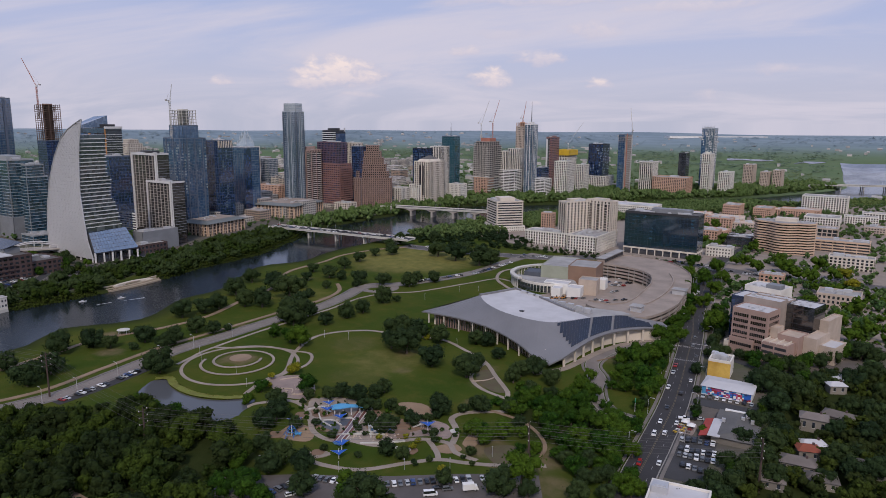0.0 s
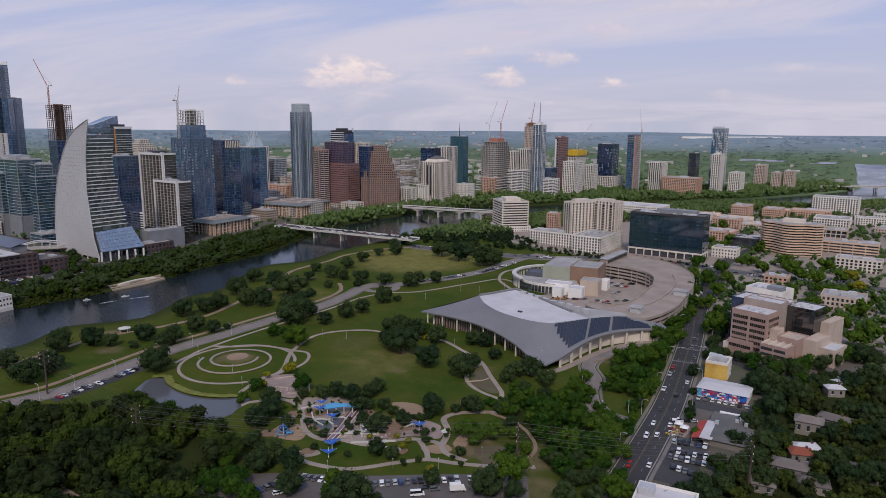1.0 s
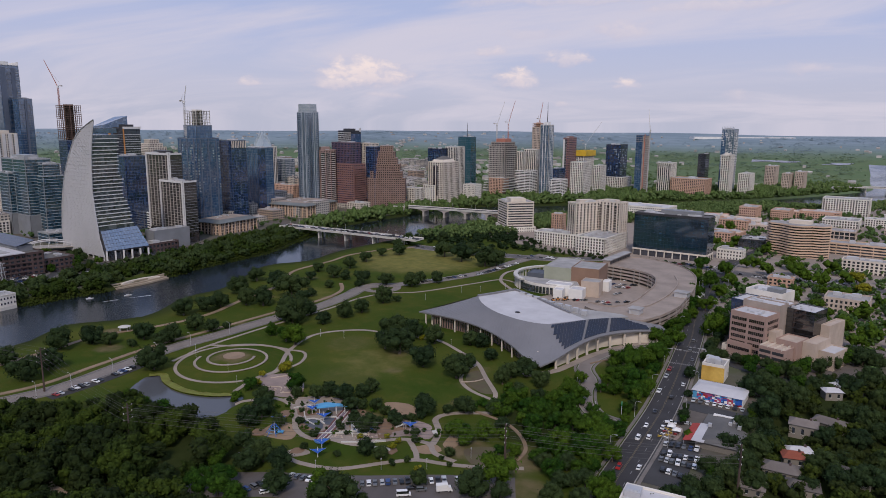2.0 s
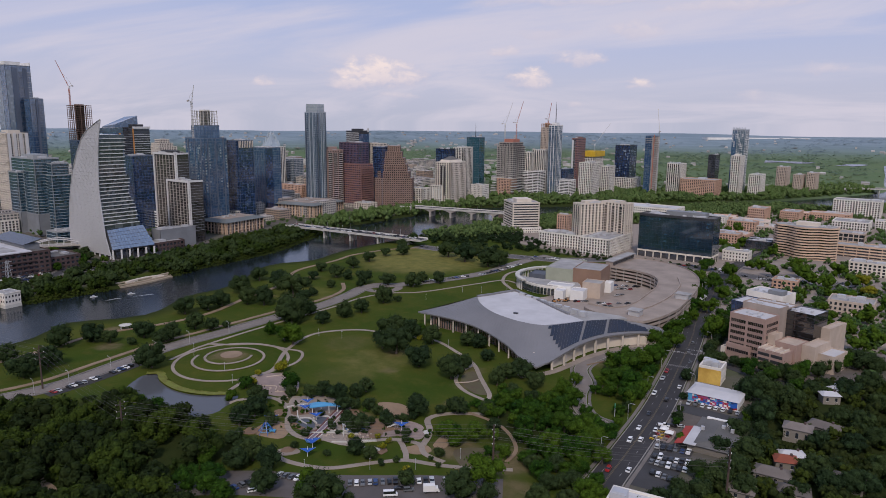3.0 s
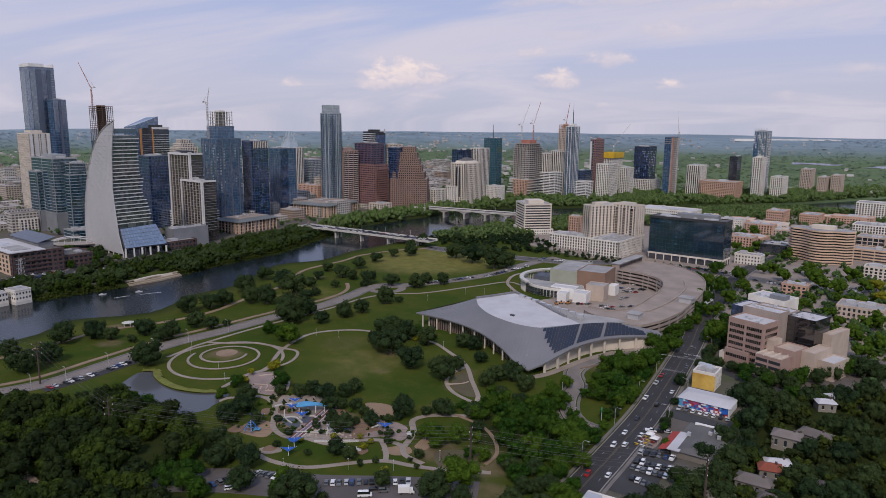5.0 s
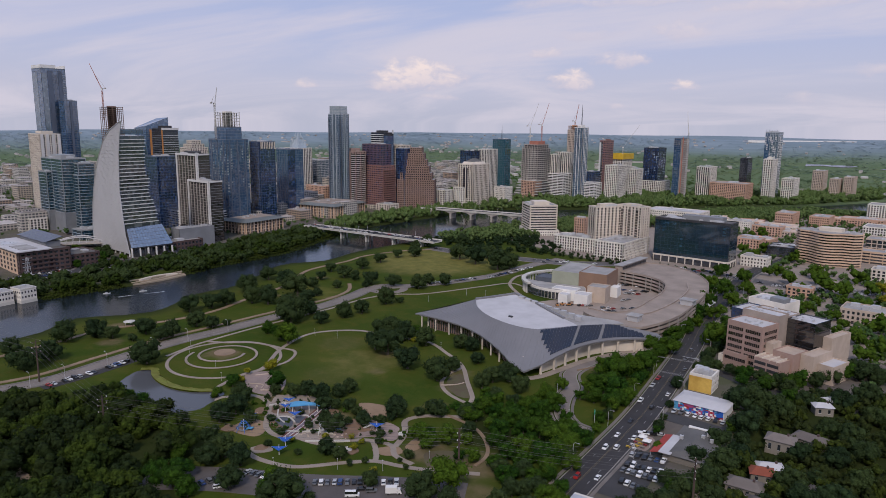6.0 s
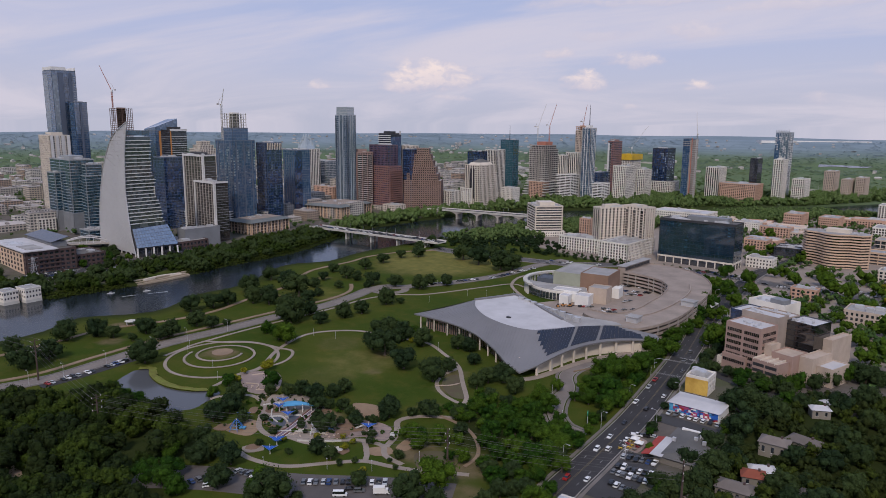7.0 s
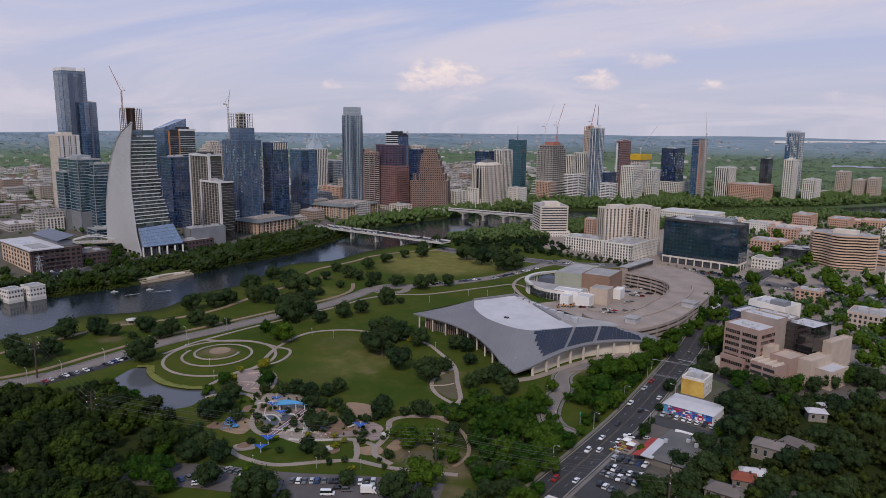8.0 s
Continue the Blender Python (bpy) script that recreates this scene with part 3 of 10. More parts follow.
def road(name, label, points, width, material="asphalt", kerbs=True, centre="", lanes=0, category="road"):
    ob = ribbon(points, width, 0.12 + 0.012 * len(ROADS)).part(name, material)
    ROADS.append(ob)
    tagged(ob, label, category, kind="structure")
    if kerbs:
        for side in (-1, 1):
            ribbon(points, 0.45, 0.27, shift=side * (width / 2 + 0.2)).part("kerb", "kerb", ob)
            ribbon(points, 1.6, 0.26, shift=side * (width / 2 + 1.9)).part("sidewalk", "sidewalk", ob)
    if centre:
        for q in (-0.25, 0.25) if centre == "line_yellow" else (0,):
            ribbon(points, 0.14, 0.15, shift=q, thick=0.02).part("centre_line", centre, ob)
    if lanes:
        c = spline([(x, y, 0) for x, y in points], 3.0)
        s = Shape()
        for off in lanes:
            for i in range(1, len(c) - 2, 4):
                d = (c[i + 1] - c[i]).normalized()
                n = Vector((-d.y, d.x, 0)) * 0.11
                a, b = c[i] + n / 0.11 * off, c[i + 1] + n / 0.11 * off
                z = level(a.x, a.y) + 0.16
                s.add([(a.x + n.x, a.y + n.y, z), (a.x - n.x, a.y - n.y, z), (b.x - n.x, b.y - n.y, z), (b.x + n.x, b.y + n.y, z)], [(3, 2, 1, 0)])
        s.part("lane_dashes", "line_paint", ob, kind="stuff")
    return ob


ROADS.clear()
surface("street_asphalt", (0.095, 0.088, 0.088), 0.9, vary=0.25, scale=0.5, fine=20)
AVENUE = [(-57, 150), (-71.5, 225), (-80.5, 270), (-84.5, 310), (-90.5, 365), (-100.5, 425), (-114.5, 500), (-128, 560), (-140, 640), (-152, 720), (-158, 800), (-150, 900), (-140, 1050)]
road("road", "wide grey asphalt avenue with lane dashes and a yellow centre line", AVENUE, 14.5, "asphalt_old", centre="line_yellow", lanes=(-3.9, 3.9))
PARK_ROAD = [(-396, 60), (-389, 110), (-382, 150), (-377, 172), (-375, 190), (-380, 217), (-386, 250), (-388, 276), (-387, 307), (-388, 355), (-386, 399), (-393, 440), (-401, 474), (-383, 500), (-362, 545), (-349, 600), (-350, 660), (-344, 716)]
road("road", "narrow pinkish asphalt road winding through the park", PARK_ROAD, 9.0, "park_asphalt", centre="line_paint")
road("road", "busy asphalt street from the bridge past the apartments", [(-500, 668), (-453, 670), (-352, 690), (-320, 704), (-270, 740), (-220, 755), (-155, 752), (-80, 740), (60, 760)], 18, "street_asphalt", lanes=(-4.5, 0, 4.5))
road("road", "side street running between offices", [(-112, 478), (-60, 452), (0, 450), (80, 455)], 8, "asphalt", kerbs=False)
road("road", "pinkish paved drive into the events centre", [(-100, 331), (-112, 332), (-124, 342), (-134, 362), (-138, 378), (-150, 396), (-152, 416), (-147, 440), (-138, 455), (-122, 452)], 7.5, "park_asphalt")
NORTH_ROAD = [(-668, 215), (-660, 260), (-654, 290), (-652, 318), (-658, 351), (-664, 381), (-675, 419), (-685, 460), (-704, 530), (-724, 604), (-728, 650)]
road("road", "riverside street along the downtown bank", NORTH_ROAD, 13, "asphalt", lanes=(0,))
road("road", "side street beside the sail shaped tower", [(-688, 446), (-720, 452), (-770, 440), (-830, 425)], 9, "asphalt")
road("road", "side street before the brick hall", [(-654, 300), (-690, 335), (-730, 350), (-790, 372)], 9, "asphalt")
ROUND = (-389, 480)

PATHS = [
    ("path", "pale concrete path curving round the great lawn", 2.7, [(-290, 236), (-299, 262), (-300, 280), (-322, 310), (-333, 345), (-314, 372), (-284, 378), (-257, 386), (-231, 376), (-209, 364), (-190, 345), (-173, 328), (-167, 319), (-150, 322)]),
    ("path", "pale concrete loop path round a small rain garden", 2.4, [(-207, 362), (-206, 345), (-199, 332), (-186, 323), (-169, 319)]),
    ("path", "pale path below the play garden", 2.8, [(-232, 206), (-222, 204), (-213, 207), (-201, 207), (-184, 213), (-171, 229), (-161, 240), (-150, 244), (-137, 250), (-118, 262)]),
    ("path", "pale path along the play garden", 2.8, [(-284, 226), (-270, 246), (-262, 250), (-252, 248), (-244, 243), (-236, 236), (-227, 229), (-214, 227), (-200, 236), (-187, 245), (-178, 253), (-166, 256), (-158, 250), (-146, 249)]),
    ("path", "pale footbridge path up to the lawn", 3.2, [(-164, 256), (-167, 264), (-172, 272), (-180, 281), (-176, 292), (-160, 304)]),
    ("path", "short pale link between two paths", 2.6, [(-177, 254), (-171, 250), (-164, 244), (-161, 240)]),
    ("path", "leaf shaped side path beside the great lawn", 2.0, [(-321, 310), (-313, 312.5), (-305, 308), (-298, 297), (-297, 286), (-299, 276)]),
    ("path", "thin loop path round a small lawn", 1.8, [(-262, 250), (-256, 258), (-246, 262), (-240, 258)]),
    ("path", "thin inner loop path", 1.6, [(-252, 248), (-247, 254), (-240, 254)]),
    ("path", "winding footpath past lawn and mound", 2.4, [(-322, 310), (-345, 305), (-360, 292), (-373, 284)]),
    ("path", "footpath bordering the park road", 2.2, [(-364, 250), (-368, 264), (-372, 280), (-375, 330), (-375, 400), (-378, 440), (-370, 468), (-350, 490), (-330, 545), (-318, 575), (-300, 572)]),
    ("trail", "sandy shoreline trail under the trees", 4.0, [(-440, 160), (-447, 215), (-452, 250), (-440, 290), (-438, 330), (-455, 380), (-470, 430), (-505, 480), (-512, 540), (-520, 580), (-510, 630), (-490, 660)]),
    ("trail", "sandy verge trail beside the park road", 3.6, [(-396, 150), (-389, 182), (-395, 220), (-401, 262), (-401, 310), (-401, 380), (-401, 420), (-410, 450), (-430, 470)]),
    ("trail", "earth footpath crossing the wooded slope", 1.8, [(-168, 300), (-150, 298), (-136, 290), (-126, 278), (-124, 266)]),
    ("path", "concrete walk beside the glass events hall", 5.0, [(-174, 362), (-163, 378), (-159, 398), (-156, 420), (-149, 444), (-138, 464), (-124, 470)]),
    ("trail", "rough gravel track through the dark woodland", 5.0, [(-345, 134), (-308, 133), (-286, 132), (-272, 131.3), (-259, 131), (-246, 132), (-234, 133), (-215, 135)]),
    ("path", "curved pale walk on the arts centre lawn", 3.0, [(-318, 640), (-330, 610), (-318, 575), (-296, 552), (-270, 533)]),
]
for order, (name, label, width, pts) in enumerate(PATHS):
    tagged(ribbon(pts, width, 0.16 + 0.015 * order, 3.0).part(name, "trail" if name == "trail" else "path"), label, "path", kind="structure")


def ring(name, label, cx, cy, r0, r1, width, material, turn=0.0, sweep=360.0, lift=0.28):
    pts = [(cx + (r0 + (r1 - r0) * i / 24) * math.cos(radians(turn + sweep * i / 24)), cy + (r0 + (r1 - r0) * i / 24) * math.sin(radians(turn + sweep * i / 24))) for i in range(25)]
    if abs(sweep) >= 360 and r0 == r1:
        s = ribbon(pts[:-1], width, lift, 3.0, True)
    else:
        s = ribbon(pts, width, lift, 3.0)
    return tagged(s.part(name, material), label, "path", kind="structure")


ring("path", "outer ring path round the grassy mound", *MOUND, 35, 35, 2.0, "path")
ring("path", "spiral path climbing the grassy mound", *MOUND, 24.5, 12.5, 1.6, "path", 200, 560)
ring("path", "worn earth disc with stones on top of the mound", *MOUND, 3.5, 3.5, 6.4, "trail")
ring("path", "roundabout loop in the park road", *ROUND, 15, 15, 7.5, "park_asphalt", lift=0.2)


def bridge(name, label, a, b, width, z, piers, arch=False):
    """A road bridge: deck, parapets and piers in the water."""
    ax, ay = a
    bx, by = b
    ln = math.hypot(bx - ax, by - ay)
    t = thing(name, label, "bridge", ax, ay, 0, math.degrees(math.atan2(by - ay, bx - ax)))
    Shape().box(0, -width / 2, z - 1.6, ln, width / 2, z).part("deck", "concrete_light", t)
    Shape().box(0, -width / 2 + 2.2, z + 0.005, ln, width / 2 - 2.2, z + 0.05).part("roadway", "asphalt", t)
    for s in (-1, 1):
        Shape().box(0, s * width / 2 - 0.25 - 0.03, z, ln, s * width / 2 + 0.25, z + 1.1).part("parapet", "concrete_light", t)
    for i in range(piers):
        x = ln * (i + 0.5) / piers
        if arch:
            w = ln / piers / 2
            arc = [(1.6 + (w - 1.6) * k / 6, z - 1.6 - 4.2 * (1 - k / 6) ** 2) for k in range(7)]
            line = [(x - 1.6, -7)] + [(x - q, h) for q, h in arc] + [(x + q, h) for q, h in arc[::-1]] + [(x + 1.6, -7)]
            k, e = len(line), width / 2 - 1.2
            p = Shape().add([(q, -e, h) for q, h in line] + [(q, e, h) for q, h in line], [tuple(range(k - 1, -1, -1)), tuple(range(k, 2 * k))] + [(i, (i + 1) % k, k + (i + 1) % k, k + i) for i in range(k)])
            p.part("pier", "concrete", t)
        else:
            for yy in (-width / 2 + 3, -2, width / 2 - 5):
                Shape().box(x - 0.9, yy, -7, x + 0.9, yy + 2, z - 2.8).part("column", "concrete_light", t)
            Shape().box(x - 1.2, -width / 2 + 1, z - 2.82, x + 1.2, width / 2 - 1, z - 1.55).part("pier_cap", "concrete_light", t)
    for i in range(int(ln / 40)):
        for s in (-1, 1):
            p = Shape().tube([(20 + i * 40, s * (width / 2 - 0.6), z), (20 + i * 40, s * (width / 2 - 0.6), z + 8), (20 + i * 40, s * (width / 2 - 2.6), z + 8.6)], 0.12, 5)
            p.part("lamp_post", "metal_light", t)
    return t


bridge("road_bridge", "pale concrete road bridge full of cars over the lake", (-712, 651), (-492, 672), 19, 8.5, 5)
bridge("arch_bridge", "old concrete arch bridge further up the lake", (-722, 905), (-505, 950), 20, 11, 6, True)
bridge("highway_bridge", "long low highway bridge across the far water", (-420, 1752), (130, 1982), 28, 9, 12)

# ---- buildings ----
STYLES = {
    # glass, frame, storey, band height, bay, pier width, outset
    "blue_glass": ("glass_blue", "mullion_blue", 3.9, 0.45, 4.5, 0.25, 0.12),
    "navy_glass": ("glass_navy", "mullion_blue", 3.9, 0.3, 4.5, 0.15, 0.10),
    "dark_glass": ("glass_dark", "metal_dark", 3.9, 0.6, 3.0, 0.3, 0.15),
    "teal_glass": ("glass_teal", "metal_mid", 3.8, 0.55, 30.0, 0.25, 0.45),
    "ribbed_cream": ("glass_dark", "cream_stone", 3.3, 0.7, 3.6, 1.7, 0.5),
    "grey_wall": ("grey_panel", "grey_panel", 6.0, 0.3, 12.0, 0.3, 0.06),
    "striped": ("glass_mist", "white_paint", 3.7, 0.22, 5.4, 0.9, 0.3),
    "stucco_flats": ("glass_dark", "white_stucco", 3.2, 1.0, 3.6, 1.5, 0.7),
    "tan_bands": ("glass_dark", "warm_stone", 3.2, 1.6, 12.0, 0.7, 0.4),
    # open_floors: the dark body stands in for shade between bare slabs
    "open_floors": ("metal_dark", "concrete", 4.0, 1.0, 7.5, 0.8, 0.9),
    "flats": ("glass_dark", "cream_stone", 3.2, 0.85, 5.4, 2.5, 0.9),
    "hotel_bands": ("glass_dark", "cream_stone", 3.3, 1.7, 80.0, 1.8, 0.5),
    "ribbed_white": ("glass_dark", "white_stucco", 3.2, 0.22, 4.6, 1.8, 0.45),
    "speckled_navy": ("glass_navy", "metal_dark", 3.4, 0.35, 5.2, 0.5, 0.3),
    "mist_glass": ("glass_mist", "pale_metal", 3.6, 0.35, 5.0, 0.3, 0.2),
    "pilotis": ("glass_dark", "cream_stone", 7.0, 1.2, 9.0, 1.3, 0.3),
    "teal_dark": ("glass_deep_teal", "mullion_blue", 3.8, 0.3, 5.0, 0.15, 0.1),
    "pale_glass": ("glass_pale", "metal_light", 3.6, 0.7, 4.0, 0.4, 0.2),
    "green_glass": ("glass_green", "metal_dark", 4.0, 0.18, 4.0, 0.12, 0.08),
    "balcony": ("glass_mist", "pale_metal", 3.4, 0.4, 4.2, 0.45, 0.3),
    "balcony_dark": ("glass_umber", "metal_dark", 3.3, 0.3, 4.5, 0.25, 0.15),
    "tan_punched": ("glass_dark", "tan_stone", 3.6, 1.5, 3.8, 1.7, 0.35),
    "cream_punched": ("glass_dark", "cream_stone", 3.5, 1.0, 4.2, 1.8, 0.4),
    "white_punched": ("glass_dark", "white_stucco", 3.4, 0.95, 4.2, 1.7, 0.4),
    "pink_punched": ("glass_dark", "pink_stone", 3.4, 1.2, 4.2, 1.9, 0.5),
    "brown_punched": ("glass_dark", "brown_stone", 3.6, 1.7, 3.4, 1.4, 0.35),
    "red_bands": ("glass_navy", "red_granite", 3.8, 2.2, 4.6, 1.2, 0.3),
    "purple": ("glass_navy", "purple_granite", 3.9, 1.5, 3.6, 1.1, 0.2),
    "salmon_punched": ("glass_dark", "salmon_brick", 3.2, 1.2, 4.0, 1.8, 0.35),
    "white_bands": ("glass_dark", "white_paint", 3.2, 1.35, 12.0, 0.7, 0.9),
    "bare_frame": ("metal_dark", "concrete", 3.7, 0.5, 6.0, 0.7, 0.8),
    "rust_frame": ("metal_dark", "steel_rust", 3.7, 0.6, 5.0, 0.7, 0.8),
    "brick_low": ("glass_dark", "dark_brick", 4.2, 2.0, 5.0, 2.0, 0.3),
    "stone_low": ("glass_dark", "tan_stone", 4.4, 1.0, 5.5, 1.1, 0.8),
    "white_low": ("glass_dark", "white_stucco", 3.3, 1.7, 3.4, 1.8, 0.3),
    "brown_low": ("glass_dark", "salmon_brick", 3.6, 1.6, 3.0, 1.3, 0.4),
}


def grow(poly, e):
    """A rectangle or other outline grown outwards by e (corners mitred)."""
    k = len(poly)
    out = []
    for i in range(k):
        a, b, c = Vector(poly[i - 1]), Vector(poly[i]), Vector(poly[(i + 1) % k])
        d, q = (b - a).normalized(), (c - b).normalized()
        n, m = Vector((d.y, -d.x)), Vector((q.y, -q.x))
        s = (n + m) / max(0.3, 1 + n.dot(m))
        out.append((b.x + s.x * e, b.y + s.y * e))
    return out


def storeys(t, poly, z0, z1, style, roof="grey_roof", parapet=1.2, core="body", skip_bands=False):
    """Glass body with floor bands, piers, roof slab and parapet over one outline."""
    glass, frame_mat, fh, bh, bay, pw, out = STYLES[style]
    Shape().prism(poly, z0, z1).part(core, glass, t)
    bands, piers = Shape(), Shape()
    count = max(1, round((z1 - z0) / fh))
    step = (z1 - z0) / count
    rim = grow(poly, out)
    for i in range(count + 1):
        z = z0 + i * step
        lo, hi = (z0, z0 + bh / 2) if i == 0 else (z - bh / 2, z + (bh / 2 if i < count else 0.02))
        bands.prism(rim, lo, hi)
    bands.part("spandrel_grid", frame_mat, t, kind="stuff")
    slim = grow(poly, out * 0.8)
    k = len(poly)
    for i in range(k):
        a, b = Vector(slim[i]), Vector(slim[(i + 1) % k])
        ln = (b - a).length
        if ln < pw * 1.5:
            continue
        d = (b - a) / ln
        n = Vector((d.y, -d.x))
        m = max(1, round(ln / bay))
        for j in range(m + 1):
            c = a + d * (pw / 2 + (ln - pw) * j / m)
            p, q = c - d * pw / 2, c + d * pw / 2
            piers.prism([(p.x, p.y), (q.x, q.y), (q.x - n.x * (out + 0.3), q.y - n.y * (out + 0.3)), (p.x - n.x * (out + 0.3), p.y - n.y * (out + 0.3))], z0 + 0.01, z1 - 0.02)
    piers.part("mullion_grid", frame_mat, t, kind="stuff")
    inner = grow(poly, -0.5)
    Shape().prism(grow(poly, -0.52), z1 + 0.01, z1 + 0.35).part("roof", roof, t)
    if parapet:
        p = Shape()
        for i in range(k):
            a, b = rim[i], rim[(i + 1) % k]
            c, d = inner[(i + 1) % k], inner[i]
            p.prism([a, b, c, d], z1 + 0.02, z1 + parapet)
        p.part("parapet", frame_mat, t)


def roof_gear(t, w, d, z, rnd, mat="metal_light", n=4):
    """Air handlers and lift houses on a roof."""
    for i in range(n):
        a, b, c = rnd.uniform(1.5, max(2, w * 0.14)), rnd.uniform(1.5, max(2, d * 0.16)), rnd.uniform(1.0, 2.8)
        x, y = rnd.uniform(-w * 0.36, w * 0.36), rnd.uniform(-d * 0.36, d * 0.36)
        s = Shape().box(x - a, y - b, z, x + a, y + b, z + c)
        s.box(x - a * 0.7, y - b * 0.7, z + c, x + a * 0.7, y + b * 0.7, z + c + 0.3)
        s.part("roof_unit", mat, t)


def rect(w, d, cx=0.0, cy=0.0):
    return [(cx - w / 2, cy - d / 2), (cx + w / 2, cy - d / 2), (cx + w / 2, cy + d / 2), (cx - w / 2, cy + d / 2)]


BUILT = {}


def tower(name, label, cx, cy, w, d, h, style, rot=0, cap=0, setbacks=(), gear=3, base=None, roof="grey_roof", category="building"):
    """A building on a rectangle. cap: height of the lift house. setbacks: (share of width, of depth, height) of further tiers. base: (height, style)."""
    rnd = random.Random(name + label)
    t = thing(name, label, category, cx, cy, 0, rot)
    BUILT[label] = (t, w, d, h)
    z0 = level(cx, cy) - 0.6
    if base:
        storeys(t, rect(w + (5 if base[0] not in (7.5, 26) else 0.5), d + (5 if base[0] not in (7.5, 26) else 0.5)), z0, z0 + base[0], base[1], roof, core="podium")
        z0 += base[0]
    storeys(t, rect(w, d), z0, h, style, roof)
    z, tw, td = h, w, d
    for sw, sd, sh in setbacks:
        tw, td = w * sw, d * sd
        storeys(t, rect(tw, td), z, z + sh, style, roof, core="upper_body")
        z += sh
    if cap:
        Shape().box(-tw * 0.26, -td * 0.28, z + 0.36, tw * 0.26, td * 0.28, z + cap).part("lift_house", STYLES[style][1], t)
    if gear:
        roof_gear(t, tw, td, z + 0.36, rnd, n=gear)
    return t


def crane(x, y, z, mast, jib, turn, rise, colour="crane_red"):
    """A luffing tower crane: lattice mast, cab, raised jib and counterweight."""
    t = thing("tower_crane", "slim %s lattice tower crane with a raised jib" % ("red" if colour == "crane_red" else "pale"), "crane", x, y, z, turn)
    s = Shape()
    for a in (-0.9, 0.9):
        for b in (-0.9, 0.9):
            s.beam((a, b, 0), (a, b, mast), 0.15)
    k = int(mast / 3)
    for i in range(k):
        q = -0.9 if i % 2 else 0.9
        for b in (-0.9, 0.9):
            s.beam((q, b, i * 3), (-q, b, i * 3 + 3), 0.12)
            s.beam((b, q, i * 3), (b, -q, i * 3 + 3), 0.12)
    s.part("mast", colour, t)
    Shape().box(-1.4, -1.4, mast, 1.4, 1.4, mast + 2.4).part("cab", "white_paint", t)
    tip = Vector((jib * math.cos(radians(rise)), 0, jib * math.sin(radians(rise))))
    o = Vector((1, 0, mast + 2.4))
    j = Shape()
    for off in (Vector((0, 0.6, 0)), Vector((0, -0.6, 0)), Vector((-0.7 * math.sin(radians(rise)), 0, 0.9))):
        j.beam(o + off, o + tip + off * 0.4, 0.14)
    m = int(jib / 4)
    for i in range(m):
        j.beam(o + tip * (i / m) + Vector((0, 0.6 if i % 2 else -0.6, 0)), o + tip * ((i + 1) / m) + Vector((0, -0.6 if i % 2 else 0.6, 0)), 0.1)
    j.part("jib", colour, t)
    c = Shape().beam((0, 0, mast + 2.4), (-6, 0, mast + 3.2), 0.35)
    c.box(-7.2, -1.0, mast + 1.8, -5.0, 1.0, mast + 3.8)
    c.beam((-5, 0, mast + 3.2), (-2.0, 0, mast + 10), 0.15).beam((-2.0, 0, mast + 10), tuple(o + tip * 0.6), 0.08)
    c.part("counterweight", "concrete", t)
    return t


def civic_block(label, cx, cy, w, d, h, rot, style="stone_low"):
    """A colonnaded public building: two tall storeys between stone piers, deep eaves and a hipped metal roof round a flat middle."""
    t = thing("civic_block", label, "building", cx, cy, 0, rot)
    z = level(cx, cy) - 0.6
    storeys(t, rect(w, d), z, h - 1.2, style, "grey_roof", 0)
    s = Shape()
    for face in range(4):
        ln = w if face % 2 == 0 else d
        n = max(3, int(ln / 6.2))
        for k in range(n + 1):
            u = -ln / 2 + ln * k / n
            x, y = ((u, -d / 2 - 1.6), (w / 2 + 1.6, u), (u, d / 2 + 1.6), (-w / 2 - 1.6, u))[face]
            s.box(x - 0.6, y - 0.6, z, x + 0.6, y + 0.6, h - 1.25)
    s.part("colonnade", "warm_stone", t, "row of warm stone piers", kind="stuff")
    Shape().prism(rect(w + 7, d + 7), h - 1.2, h - 0.5).part("eave", "roof_green", t)
    Shape().prism(rect(w + 6.4, d + 6.4), h - 0.495, h + 2.6, rect(w - 12, d - 12)).part("roof", "roof_green", t, "grey green hipped metal roof")
    Shape().prism(rect(w - 13, d - 13), h + 2.605, h + 2.9).part("flat_roof", "concrete_deck", t)
    rnd = random.Random(label)
    for k in range(6):
        x, y = rnd.uniform(-w * 0.3, w * 0.3), rnd.uniform(-d * 0.3, d * 0.3)
        Shape().box(x - 2, y - 1.5, h + 2.9, x + 2, y + 1.5, h + 4.4).part("roof_unit", "metal_light", t)
    return t


surface("roof_green", (0.17, 0.185, 0.18), 0.55, metal=0.2, vary=0.15)

# ---- town ----
TOP = {}
tower("office_tower", "stepped teal glass office tower with pale floor bands", -905.3, 408.9, 62.7, 29.4, 101.6, "teal_glass", cap=5, base=(26, "grey_wall"))
tower("office_tower", "terraced glass office wing with pale slab edges", -870.6, 419.1, 22.4, 24.8, 81.7, "teal_glass", setbacks=((0.7, 0.8, 14),), gear=5)
tower("office_tower", "lower stepped wing of the teal glass offices", -919.6, 399.9, 24.9, 24.1, 84.4, "teal_glass", base=(26, "grey_wall"), gear=2)
tower("apartment_tower", "white balconied apartment tower beside glass offices", -1098.1, 460.4, 42.9, 28.6, 128.4, "ribbed_cream", cap=5)
TOP["notch"] = tower("skyscraper", "very tall blue glass skyscraper with a notched top", -1221.5, 521.3, 37.7, 37.7, 232.5, "blue_glass")
tower("skyscraper", "lower blue glass shoulder of the tall skyscraper", -1183.8, 532.7, 20.5, 20.5, 180.7, "blue_glass")
